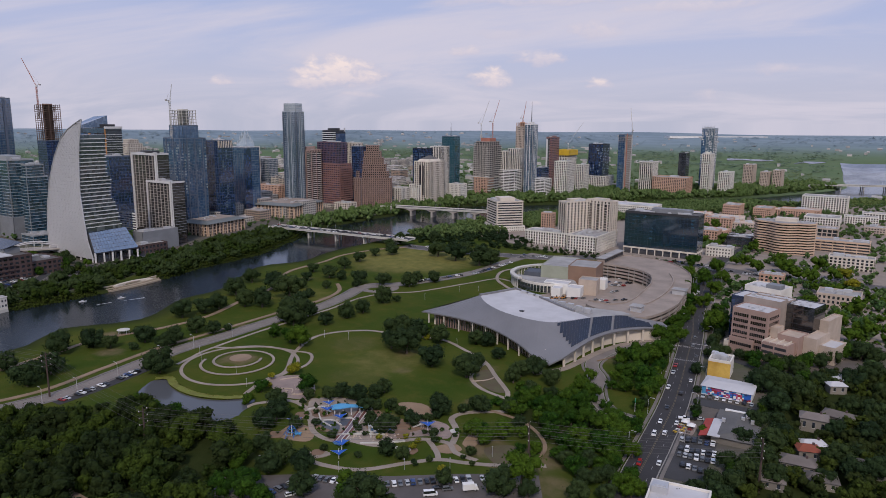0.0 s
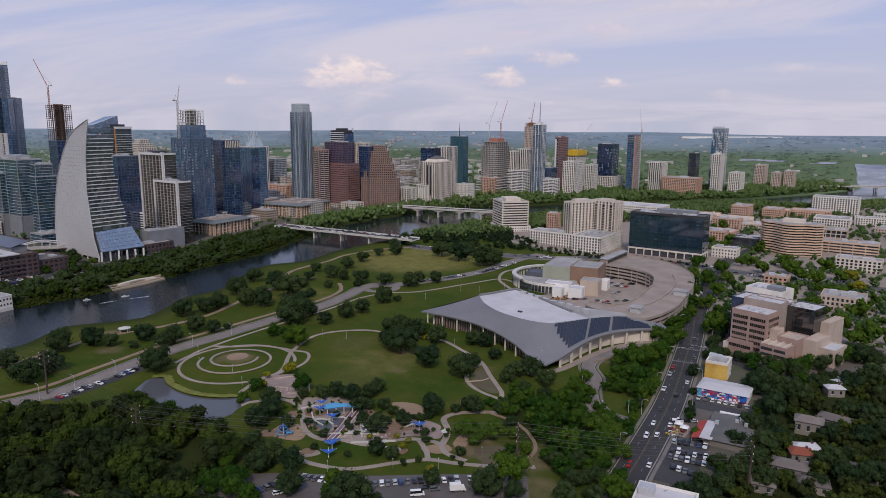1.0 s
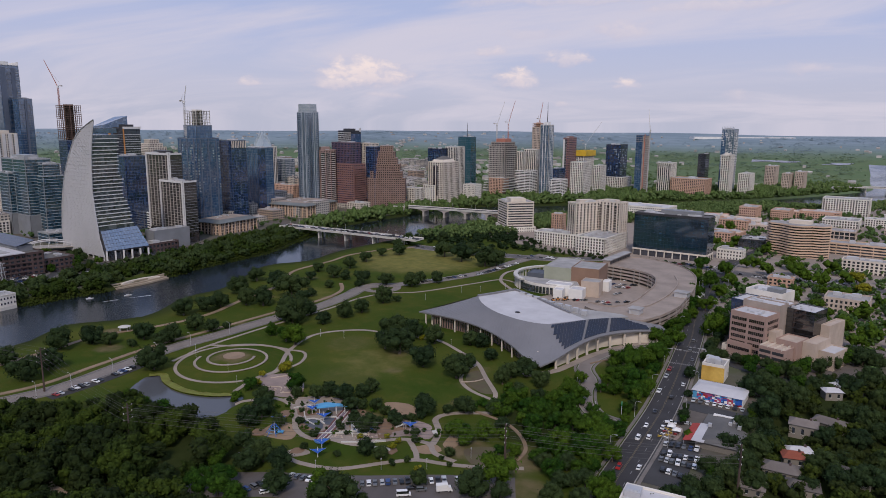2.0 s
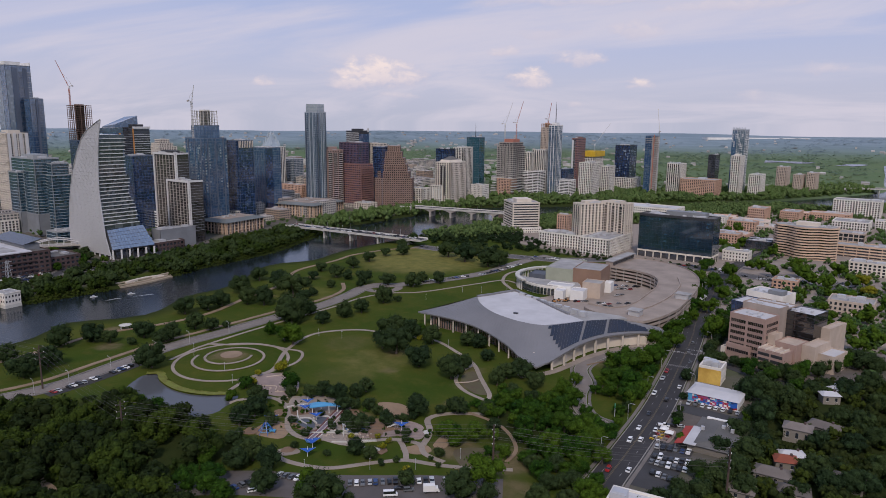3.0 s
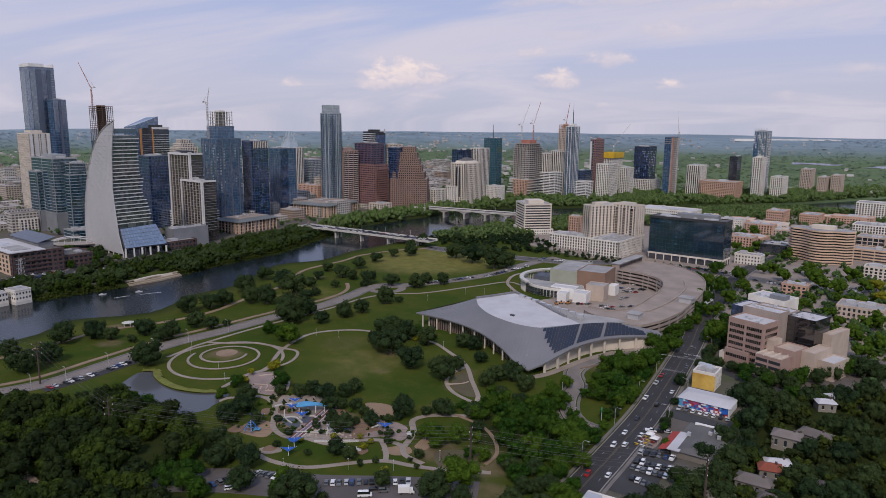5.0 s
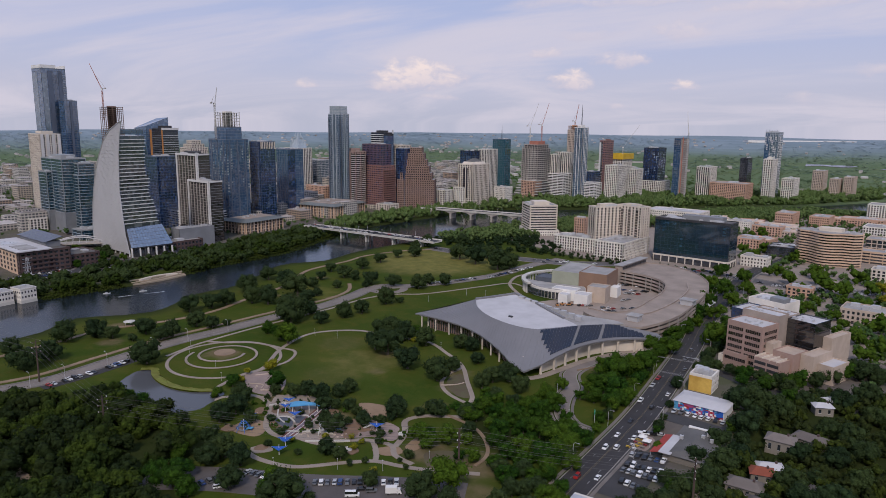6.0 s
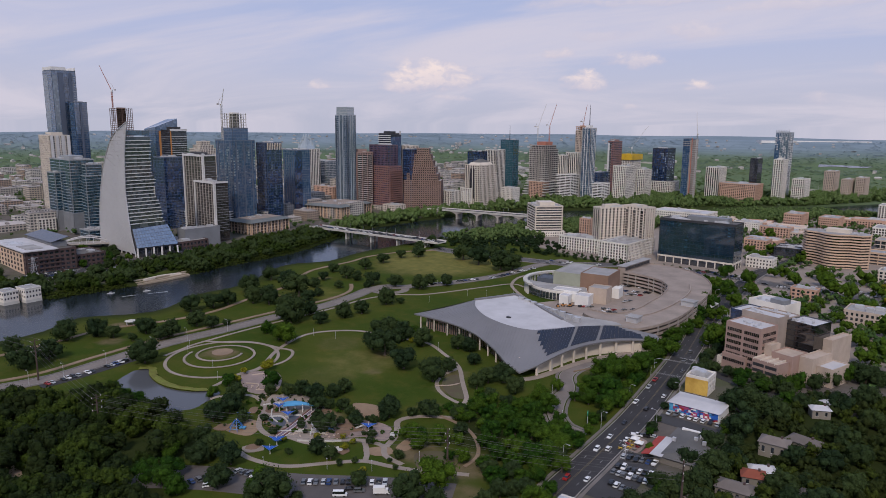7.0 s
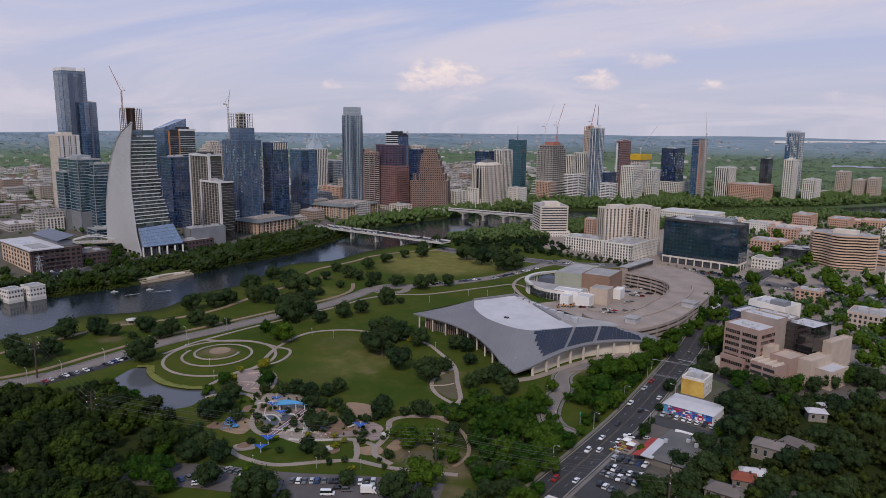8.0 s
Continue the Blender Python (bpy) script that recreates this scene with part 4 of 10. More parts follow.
TOP["rust"] = tower("unfinished_tower", "unfinished tower with bare rust coloured frame on top", -1183.9, 604.2, 28.3, 28.3, 114.3, "navy_glass", gear=0)
TOP["wedge"] = tower("office_tower", "blue glass office tower with orange stripes and a wedge top", -1229.0, 698.1, 44.6, 44.6, 134.5, "blue_glass", gear=0)
tower("office_tower", "dark glass office tower under a thin white roof", -1102.4, 656.7, 30.4, 30.4, 136.0, "dark_glass", cap=6)
tower("office_tower", "stepped beige office block with punched windows", -1379.6, 871.9, 42.6, 42.6, 91.4, "cream_punched", setbacks=((0.75, 0.75, 8), (0.5, 0.5, 8)))
tower("office_tower", "dark navy glass office tower", -876.2, 526.9, 30.0, 30.0, 101.6, "navy_glass")
tower("apartment_tower", "dark apartment tower in thick white frames", -795.9, 527.7, 50.6, 17.7, 107.5, "balcony_dark", cap=4)
tower("apartment_tower", "lower dark apartment wing in thick white frames", -756.3, 520.0, 48.0, 19.0, 75.2, "balcony_dark")
tower("podium_block", "low planted podium block with white frames", -860.0, 566.1, 86.8, 54.3, 24.8, "white_bands", gear=6)
TOP["bare"] = tower("unfinished_tower", "blue glass tower with bare concrete frame on top", -832.4, 606.2, 43.7, 36.4, 124.9, "blue_glass", gear=0)
TOP["ribs"] = tower("office_tower", "dark blue glass office tower with ribbed crown", -829.8, 661.9, 26.7, 26.7, 120.7, "navy_glass")
tower("office_tower", "slab of blue glass offices", -865.3, 739.3, 30.2, 30.2, 107.3, "blue_glass")
TOP["fold"] = tower("office_tower", "office tower with a pale folded glass crown", -1103.1, 944.5, 48.4, 30.7, 97.7, "ribbed_white", gear=0)
tower("office_tower", "distant grey glass office block", -1109.2, 999.0, 48.7, 26.4, 71.8, "pale_glass")
TOP["lantern"] = tower("apartment_tower", "very tall pale blue residential tower with rounded crown", -857.4, 837.7, 30.9, 18.5, 163.8, "balcony", gear=0)
tower("apartment_tower", "pink stone apartment tower with stacked balconies", -851.4, 865.2, 23.9, 36.3, 100.8, "pink_punched", cap=6)
tower("office_tower", "purple granite office tower with sloping shoulders", -832.6, 903.8, 45.7, 25.7, 113.1, "purple")
tower("office_tower", "red granite office block with banded floors", -823.5, 903.7, 42.7, 29.9, 76.7, "red_bands")
tower("office_tower", "dark office tower with white top bands", -927.8, 1013.3, 33.9, 27.3, 131.1, "dark_glass", cap=5)
tower("office_tower", "white stone office tower", -907.3, 1048.6, 27.4, 21.8, 107.1, "cream_punched")
TOP["mural"] = tower("hotel", "white slab hotel with a round wall painting", -766.7, 1004.1, 35.7, 24.7, 31.1, "white_punched")
tower("hotel", "white grid fronted hotel wing", -739.7, 1032.5, 25.9, 22.4, 35.6, "white_punched")
TOP["hip"] = tower("office_tower", "beige stone office tower with a hipped roof", -725.7, 1047.0, 33.3, 48.0, 78.1, "cream_punched", gear=0)
tower("office_tower", "dark navy speckled glass tower", -801.9, 1133.0, 31.0, 22.8, 97.3, "speckled_navy")
tower("office_tower", "grey stone apartment tower", -792.3, 1180.0, 25.3, 32.3, 99.8, "ribbed_white")
TOP["mast"] = tower("office_tower", "teal glass tower with a mast", -839.7, 1294.9, 33.8, 20.7, 117.7, "teal_dark")
tower("low_block", "white flat roofed low block", -703.2, 1110.3, 25.5, 23.0, 33.8, "white_low")
tower("unfinished_tower", "tan concrete tower under construction with stepped floors", -709.3, 1230.8, 36.4, 45.4, 102.5, "open_floors", gear=0, setbacks=((0.85, 0.85, 8),))
tower("apartment_tower", "grey apartment tower of ribbed balconies", -689.3, 1264.0, 25.1, 13.9, 90.5, "ribbed_white")
tower("apartment_tower", "grey apartment slab of ribbed balconies", -674.6, 1291.5, 27.6, 19.3, 94.9, "ribbed_white")
tower("low_block", "orange brick low block", -705.0, 1210.7, 30.2, 26.0, 39.6, "salmon_punched")
tower("low_block", "grey banded podium block beside the hotel tower", -680.4, 1264.4, 49.6, 30.5, 53.3, "white_bands")
TOP["brown"] = tower("unfinished_tower", "tower in brown concrete with bare frame", -696.3, 1356.8, 20.4, 17.9, 139.8, "tan_punched", gear=0)
TOP["spire"] = tower("hotel_tower", "slender pale glass hotel tower with a tall spire", -633.5, 1274.8, 18.2, 22.7, 145.1, "striped", cap=6)
tower("low_block", "white low hotel podium", -617.0, 1294.1, 30.0, 30.1, 36.5, "white_bands")
tower("office_tower", "maroon and white striped tower", -661.7, 1440.7, 13.5, 38.4, 117.0, "red_bands", cap=4)
TOP["yellow"] = tower("unfinished_tower", "grey tower wrapped in bright yellow panels at the top", -657.9, 1505.2, 33.1, 48.0, 81.4, "white_punched", gear=0)
tower("apartment_tower", "white apartment tower with stepped balconies", -580.7, 1326.0, 28.0, 38.4, 71.6, "white_punched")
tower("low_block", "grey stone low block", -575.0, 1407.7, 17.6, 29.3, 61.0, "white_punched")
tower("low_block", "navy glass low office", -637.5, 1336.7, 15.5, 36.2, 55.7, "navy_glass")
tower("office_tower", "dark navy glass hotel block", -576.3, 1503.0, 33.7, 39.3, 102.6, "speckled_navy")
tower("low_block", "long grey low block among trees", -577.8, 1504.4, 58.2, 48.0, 32.2, "white_punched")
tower("unfinished_tower", "slim glass tower with an open concrete edge", -501.8, 1458.8, 18.3, 31.8, 124.9, "blue_glass", gear=0)
tower("apartment_tower", "beige apartment tower with pale balconies", -462.6, 1506.6, 27.1, 43.2, 67.0, "ribbed_white")
tower("apartment_tower", "salmon brick row of apartments", -408.9, 1502.1, 71.7, 46.6, 37.0, "salmon_punched")
tower("apartment_tower", "dark slim apartment tower", -415.9, 1611.4, 16.0, 29.9, 83.6, "dark_glass")
tower("apartment_tower", "tall grey glass apartment tower, lattice crowned", -363.5, 1609.3, 26.0, 33.2, 138.9, "mist_glass")
tower("apartment_tower", "white slim apartment tower", -349.1, 1546.0, 17.8, 32.6, 86.0, "white_punched", cap=4)
tower("apartment_tower", "white and brown apartment block", -317.1, 1582.6, 23.6, 43.2, 47.1, "white_punched")
tower("apartment_tower", "brown concrete apartment block", -309.6, 1808.5, 22.4, 43.2, 53.1, "tan_punched")
tower("apartment_tower", "tan stone apartment block with dark glazing", -262.0, 1733.5, 17.6, 43.2, 41.5, "tan_punched")
tower("apartment_tower", "tan stone apartment tower with rounded corners", -238.3, 1752.5, 18.5, 43.2, 45.5, "tan_punched")
tower("hotel", "cream hotel with dark window bands", -466.3, 861.4, 42.9, 38.3, 40.9, "hotel_bands", -42, cap=5, gear=2, base=(7, "white_low"))
tower("apartment_tower", "cream apartment tower with deep balconies", -335.0, 801.0, 14.4, 36.3, 53.8, "flats", -30, cap=4)
tower("apartment_tower", "cream apartment tower wing with deep balconies", -306.2, 816.4, 35.3, 13.7, 55.5, "flats", -12, cap=3)
tower("apartment_block", "white five storey apartment block with grey roofs", -361.1, 787.6, 56.5, 24.0, 15.9, "stucco_flats", gear=8)
tower("apartment_block", "white five storey apartment block beside the tower", -305.3, 789.1, 35.3, 70.0, 19.0, "stucco_flats", gear=8)
tower("office_block", "dark green glass office block on a white base", -223.7, 798.0, 83.1, 25.0, 48.3, "green_glass", gear=7, base=(7.5, "pilotis"), roof="dark_roof")
tower("auditorium", "white hall with a dark flat cap", -360.8, 1096.4, 84.5, 44.5, 20.8, "white_low", gear=3, roof="white_roof")
tower("low_block", "pale flat roofed store", -269.6, 1109.8, 35.7, 18.3, 11.2, "white_low")
tower("low_block", "pink stucco low block beside trees", -219.7, 1074.3, 38.8, 19.8, 12.5, "salmon_punched")
tower("low_block", "brown brick office with vertical ribs", -221.1, 1177.6, 24.5, 38.4, 22.4, "brown_low")
tower("low_block", "brown brick office with tall ribs", -182.5, 1223.1, 26.6, 40.0, 15.9, "brown_low")
tower("low_block", "long low block with pink tiled roof", -134.9, 1280.0, 57.7, 30.0, 10.9, "salmon_punched", roof="tan_stone")
tower("apartment_block", "long white apartment block with balconies", -108.0, 1374.2, 69.6, 40.0, 26.1, "white_punched")
tower("apartment_block", "grey and white apartment block", -93.2, 1172.9, 46.0, 40.0, 13.7, "stucco_flats")
tower("apartment_block", "grey roofed white apartment wing among trees", -46, 1222, 44, 22, 12.0, "stucco_flats", 6)
tower("apartment_block", "white apartment wing with grey balconies", -24, 1290, 46, 20, 11.0, "white_punched", 6)
tower("low_block", "low brown office under a pale roof", -16, 1130, 40, 24, 9.0, "tan_punched", -4)
tower("low_block", "cream pillared low office", -78.2, 1045.6, 28.9, 30.0, 13.8, "stone_low")
tower("parking_garage", "long concrete parking garage", -54.5, 944.2, 62.9, 24.0, 12.8, "tan_bands")
tower("low_block", "small cream office among trees", -35.4, 833.4, 41.8, 18.0, 12.5, "cream_punched")
tower("low_block", "pale stucco store among street trees", -204.5, 942.3, 26.7, 21.6, 12.4, "salmon_punched")
tower("low_block", "low store with dark glass front", -160.7, 911.2, 27.5, 17.9, 11.4, "dark_glass")
tower("low_block", "white strip store beside the street", -166.5, 828.9, 27.7, 14.8, 10.3, "white_low")
tower("low_block", "grey flat office among trees", -33.5, 652.7, 31.8, 24.0, 10.9, "tan_punched")
tower("low_block", "pale tiled pavilion beside the street", -93.4, 708.7, 20.9, 12.0, 8.9, "salmon_punched")
tower("low_block", "brown pavilion beside the hotel", -393.2, 850.1, 14.8, 12.9, 29.5, "salmon_punched")
civic_block("colonnaded stone civic block under a grey green metal roof", -777.5, 604.5, 45, 68, 16.5, 8)
civic_block("broad colonnaded civic block with a grey hipped metal roof", -824, 790, 73, 80, 20.0, 11)
civic_block("pink stone civic block with a low grey hipped roof", -920, 770, 69, 60, 23.0, 15, "salmon_punched")
tower("low_block", "dark cube of offices under a pale flat roof", -868.0, 668.0, 60.0, 30.0, 27.0, "brick_low", 12, gear=5, roof="white_roof")
tower("low_block", "grey box shaped public building", -728.0, 483.7, 18.4, 47.2, 21.7, "grey_wall", gear=3)
tower("low_block", "small brown brick block", -727.0, 464.7, 37.5, 38.8, 9.3, "brick_low", gear=2)
tower("low_block", "white hotel block behind the brick hall", -929.1, 374.4, 39.8, 21.2, 25.6, "white_punched")
tower("brick_hall", "dark brick hall with a wide white canopy roof", -735.0, 300.0, 92.0, 47.0, 22.0, "brick_low", roof="dark_roof", gear=3)
tower("brick_hall", "dark brick wing with ribbon windows", -712.0, 339.0, 40.0, 30.0, 13.0, "brick_low", gear=2, roof="dark_roof")
tower("low_block", "pale terrace block beside the sail tower", -840.3, 402.9, 26.6, 21.0, 16.5, "teal_glass")
tower("low_block", "salmon low block behind towers", -939.9, 861.5, 53.9, 15.9, 36.1, "salmon_punched")
tower("office_tower", "deep blue glass slab behind the purple tower", -798.5, 943.9, 21.1, 32.6, 105.9, "navy_glass", gear=2)
tower("low_block", "cream terraced block on the bank", -788.2, 885.4, 29.1, 25.1, 12.9, "cream_punched")

# ---- facades of particular towers ----
def on_face(w, d, face, u0, u1, z0, z1, lo, hi):
    """A box on the south or east front: from share u0 to u1 of its width, standing lo to hi metres proud."""
    if face == "s":
        return (-w / 2 + w * u0, -d / 2 - hi, z0, -w / 2 + w * u1, -d / 2 - lo, z1)
    return (w / 2 + lo, -d / 2 + d * u0, z0, w / 2 + hi, -d / 2 + d * u1, z1)


def strip(label, face, u0, u1, z0, z1, material, out=0.7, name="facade_strip"):
    t, w, d, h = BUILT[label]
    Shape().box(*on_face(w, d, face, u0, u1, z0, z1, -0.3, out)).part(name, material, t)


def decks(label, face, u0, u1, z0, z1, step, material, out=1.3, thick=0.32, wall=0.0):
    """A stack of balcony slabs, each with a low front where wall is given."""
    t, w, d, h = BUILT[label]
    s = Shape()
    for i in range(max(1, round((z1 - z0) / step))):
        z = z0 + i * step
        s.box(*on_face(w, d, face, u0, u1, z, z + thick, -0.2, out))
        if wall:
            s.box(*on_face(w, d, face, u0, u1, z + thick, z + thick + wall, out - 0.15, out))
    s.part("balcony_grid", material, t, kind="stuff")


def posts(label, face, u0, u1, z0, z1, count, material, out=0.8, wide=0.5):
    """Slim uprights in a row over a front."""
    t, w, d, h = BUILT[label]
    e = wide / (w if face == "s" else d) / 2
    s = Shape()
    for i in range(count):
        u = u0 + (u1 - u0) * i / max(1, count - 1)
        s.box(*on_face(w, d, face, u - e, u + e, z0, z1, -0.3, out))
    s.part("upright_grid", material, t, kind="stuff")


def speckle(label, faces, z0, z1, material, share, seed, cell=(3.2, 3.6), out=0.35):
    """Blinds and balcony fronts scattered over the panes of a tower."""
    t, w, d, h = BUILT[label]
    rnd = random.Random(seed)
    s = Shape()
    for face in faces:
        m, n = max(2, int((w if face == "s" else d) / cell[0])), int((z1 - z0) / cell[1])
        for i in range(m):
            run = 0
            for j in range(n):
                if run == 0 and rnd.random() < share * 0.4:
                    run = rnd.randint(1, 5)
                if run:
                    run -= 1
                    z = z0 + j * cell[1]
                    s.box(*on_face(w, d, face, (i + 0.12) / m, (i + 0.88) / m, z + 0.7, z + 0.7 + cell[1] * rnd.uniform(0.3, 0.62), -0.1, out))
    s.part("pane_grid", material, t, kind="stuff")


surface("slate_blue", (0.105, 0.13, 0.18), 0.5, metal=0.2, vary=0.12)
surface("frame_white", (0.60, 0.59, 0.58), 0.7, vary=0.1)

NOTCH = "very tall blue glass skyscraper with a notched top"
strip(NOTCH, "s", 0.05, 0.55, 40, 226, "glass_mist", 0.25)
strip(NOTCH, "e", 0.02, 0.22, 40, 226, "glass_mist", 0.3)
strip(NOTCH, "e", 0.26, 0.46, 14, 230, "slate_blue", 0.6)
decks(NOTCH, "e", 0.48, 0.66, 20, 226, 3.9, "slate_blue", 1.3, 0.7)
strip(NOTCH, "e", 0.68, 0.84, 14, 230, "slate_blue", 0.6)
decks(NOTCH, "e", 0.86, 1.0, 20, 226, 3.9, "pale_metal", 1.2, 0.5)
SHOULDER = "lower blue glass shoulder of the tall skyscraper"
decks(SHOULDER, "e", 0.1, 0.9, 20, 176, 3.9, "slate_blue", 1.2, 0.7)
strip(SHOULDER, "e", 0.42, 0.56, 14, 180, "slate_blue", 1.5)
WHITE_FLATS = "white balconied apartment tower beside glass offices"
for u in (0.08, 0.36, 0.64, 0.92):
    strip(WHITE_FLATS, "e", u - 0.07, u + 0.07, 14, 129, "frame_white", 1.0)
decks(WHITE_FLATS, "e", 0.16, 0.84, 16, 126, 3.3, "frame_white", 1.0, 0.5)
for label, top, low in (("dark apartment tower in thick white frames", 107.5, 12), ("lower dark apartment wing in thick white frames", 75.2, 12)):
    strip(label, "s", 0.0, 0.045, low, top + 1.5, "frame_white", 1.3, "white_frame")
    strip(label, "s", 0.955, 1.0, low, top + 1.5, "frame_white", 1.3, "white_frame")
    strip(label, "s", 0.045, 0.955, top - 1.2, top + 1.5, "frame_white", 1.3, "white_frame")
    decks(label, "s", 0.045, 0.955, low + 2, top - 3, 3.3, "concrete", 1.0, 0.4)
    posts(label, "s", 0.14, 0.86, low + 2, top - 2, 6, "concrete", 1.05, 0.45)
    strip(label, "e", 0.0, 0.06, low, top + 1.5, "frame_white", 1.0, "white_frame")
    strip(label, "e", 0.06, 1.0, top - 0.6, top + 1.4, "frame_white", 0.9, "white_frame")
    decks(label, "e", 0.1, 0.98, low + 2, top - 3, 3.3, "grey_panel", 0.7, 0.4)
BARE = "blue glass tower with bare concrete frame on top"
speckle(BARE, "se", 52, 122, "glass_frost", 0.20, 3, (3.0, 3.9))
speckle(BARE, "se", 20, 122, "slate_blue", 0.5, 4, (3.0, 3.9), 0.5)
for u in (0.16, 0.5, 0.84):
    strip(BARE, "s", u - 0.02, u + 0.02, 14, 124, "mullion_blue", 0.6)
    strip(BARE, "e", u - 0.02, u + 0.02, 14, 124, "mullion_blue", 0.6)
RIBS = "dark blue glass office tower with ribbed crown"
speckle(RIBS, "se", 16, 110, "glass_pale", 0.06, 5, (3.0, 3.9), 0.15)
posts(RIBS, "e", 0.05, 0.95, 111, 121, 9, "cream_stone", 0.8, 0.8)
BLUE_SLAB = "slab of blue glass offices"
strip(BLUE_SLAB, "e", 0.0, 0.45, 14, 107, "glass_navy", 0.5)
posts(BLUE_SLAB, "s", 0.1, 0.9, 14, 100, 5, "mullion_blue", 0.5, 0.8)
DARK_WHITE = "dark glass office tower under a thin white roof"
decks(DARK_WHITE, "s", 0.0, 1.0, 20, 130, 3.9, "grey_panel", 0.8, 0.6)
decks(DARK_WHITE, "e", 0.0, 1.0, 20, 130, 3.9, "frame_white", 0.8, 0.6)
strip(DARK_WHITE, "e", 0.0, 0.06, 14, 136, "orange_panel", 1.2)
strip(DARK_WHITE, "e", 0.0, 1.0, 135, 138.5, "frame_white", 3.0, "roof_canopy")
LANTERN = "very tall pale blue residential tower with rounded crown"
for face in "se":
    decks(LANTERN, face, 0.0, 0.16, 20, 158, 3.4, "slate_blue", 1.2, 0.45, 0.5)
    decks(LANTERN, face, 0.84, 1.0, 20, 158, 3.4, "slate_blue", 1.2, 0.45, 0.5)
    strip(LANTERN, face, 0.36, 0.40, 14, 164, "pale_metal", 0.9)
    strip(LANTERN, face, 0.60, 0.64, 14, 164, "pale_metal", 0.9)
    strip(LANTERN, face, 0.42, 0.58, 14, 164, "glass_pale", 0.45)
PINK = "pink stone apartment tower with stacked balconies"
for face, n in (("s", 2), ("e", 3)):
    for i in range(n):
        u = (i + 0.5) / n
        strip(PINK, face, u - 0.13, u + 0.13, 16, 97, "glass_dark", 0.55, "balcony_recess")
        decks(PINK, face, u - 0.13, u + 0.13, 16, 96, 3.4, "cream_stone", 1.3, 0.3, 0.75)
RED = "red granite office block with banded floors"
decks(RED, "e", 0.0, 1.0, 16, 72, 3.8, "red_granite", 2.6, 1.9)
decks(RED, "e", 0.1, 0.9, 16, 60, 3.8, "red_granite", 5.0, 1.9)
WHITE_TOP = "dark office tower with white top bands"
decks(WHITE_TOP, "s", 0.0, 1.0, 100, 130, 3.9, "frame_white", 0.9, 1.3)
strip(WHITE_TOP, "e", 0.0, 1.0, 20, 126, "glass_blue", 0.4)
strip(WHITE_TOP, "e", 0.85, 1.0, 130, 137, "frame_white", 0.4)
HIP = "beige stone office tower with a hipped roof"
strip(HIP, "s", 0.36, 0.46, 18, 72, "glass_dark", 0.7)
strip(HIP, "s", 0.54, 0.64, 18, 72, "glass_dark", 0.7)
MAROON = "maroon and white striped tower"
strip(MAROON, "s", 0.0, 0.30, 16, 114, "frame_white", 0.8)
strip(MAROON, "s", 0.30, 0.62, 16, 114, "glass_dark", 0.5)
decks(MAROON, "s", 0.28, 0.62, 18, 112, 3.4, "frame_white", 1.0, 0.4)
NAVY = "dark navy glass hotel block"
speckle(NAVY, "se", 30, 97, "glass_frost", 0.22, 6, (2.6, 3.4))
speckle("dark navy speckled glass tower", "se", 18, 92, "glass_mist", 0.5, 7, (2.4, 3.4))
SLIM = "slim glass tower with an open concrete edge"
strip(SLIM, "e", 0.0, 1.0, 8, 124, "concrete_pink", 0.5)
strip(SLIM, "s", 0.80, 1.0, 8, 124, "concrete_pink", 0.7)
decks(SLIM, "e", 0.0, 1.0, 10, 122, 3.9, "concrete_light", 1.3, 0.7)
speckle(SLIM, "s", 12, 118, "glass_pale", 0.3, 8, (3.0, 3.9), 0.2)
strip(SLIM, "s", 0.98, 1.05, 0.5, 128, "crane_red", 1.6, "hoist_mast")
decks(SLIM, "s", -0.04, 1.04, 112, 124, 3.9, "concrete", 1.4, 0.8)
TALL = "tall grey glass apartment tower, lattice crowned"
speckle(TALL, "se", 20, 132, "frame_white", 0.5, 9, (3.2, 3.6), 0.9)
strip(TALL, "s", 0.0, 0.34, 14, 138, "glass_blue", 0.3)
posts(TALL, "s", 0.02, 0.98, 120, 145, 9, "pale_metal", 0.6, 0.5)
decks(TALL, "s", 0.0, 1.0, 138, 146, 3.6, "pale_metal", 0.8, 0.4)
for face in "se":
    speckle("slender pale glass hotel tower with a tall spire", face, 14, 140, "glass_blue", 0.5, 10, (2.6, 3.7), 0.15)
SITE = "tan concrete tower under construction with stepped floors"
t = BUILT[SITE][0]
for k in range(6):
    Shape().box(-22 - 0.9 * (6 - k), -28 - 0.9 * (6 - k), 14 + 5.2 * k, 22 + 0.9 * (6 - k), 22, 15.2 + 5.2 * k).part("bare_floor", "concrete_light", t)
decks(SITE, "s", -0.02, 1.02, 46, 100, 4.0, "concrete_light", 1.9, 0.8)
decks(SITE, "e", -0.02, 1.02, 46, 100, 4.0, "concrete_light", 1.9, 0.8)
Shape().box(-9, -12, 110, 12, 12, 118).part("formwork", "crane_red", t)
posts(SITE, "s", 0.02, 0.98, 20, 108, 10, "concrete", 1.2, 0.7)
GRIDS = "white grid fronted hotel wing"
posts(GRIDS, "s", 0.0, 1.0, 12, 31, 8, "white_paint", 0.9, 0.5)
GREEN = "dark green glass office block on a white base"
strip(GREEN, "s", 0.0, 1.0, 47.0, 49.6, "metal_dark", 0.5)
speckle(GREEN, "s", 14, 46, "glass_teal", 0.10, 11, (4.0, 4.0), 0.10)
Shape().box(-14, -4, 48.7, 30, 9, 53.5).part("plant_screen", "grey_panel", BUILT[GREEN][0])
LIBRARY = "dark brick hall with a wide white canopy roof"
t = BUILT[LIBRARY][0]
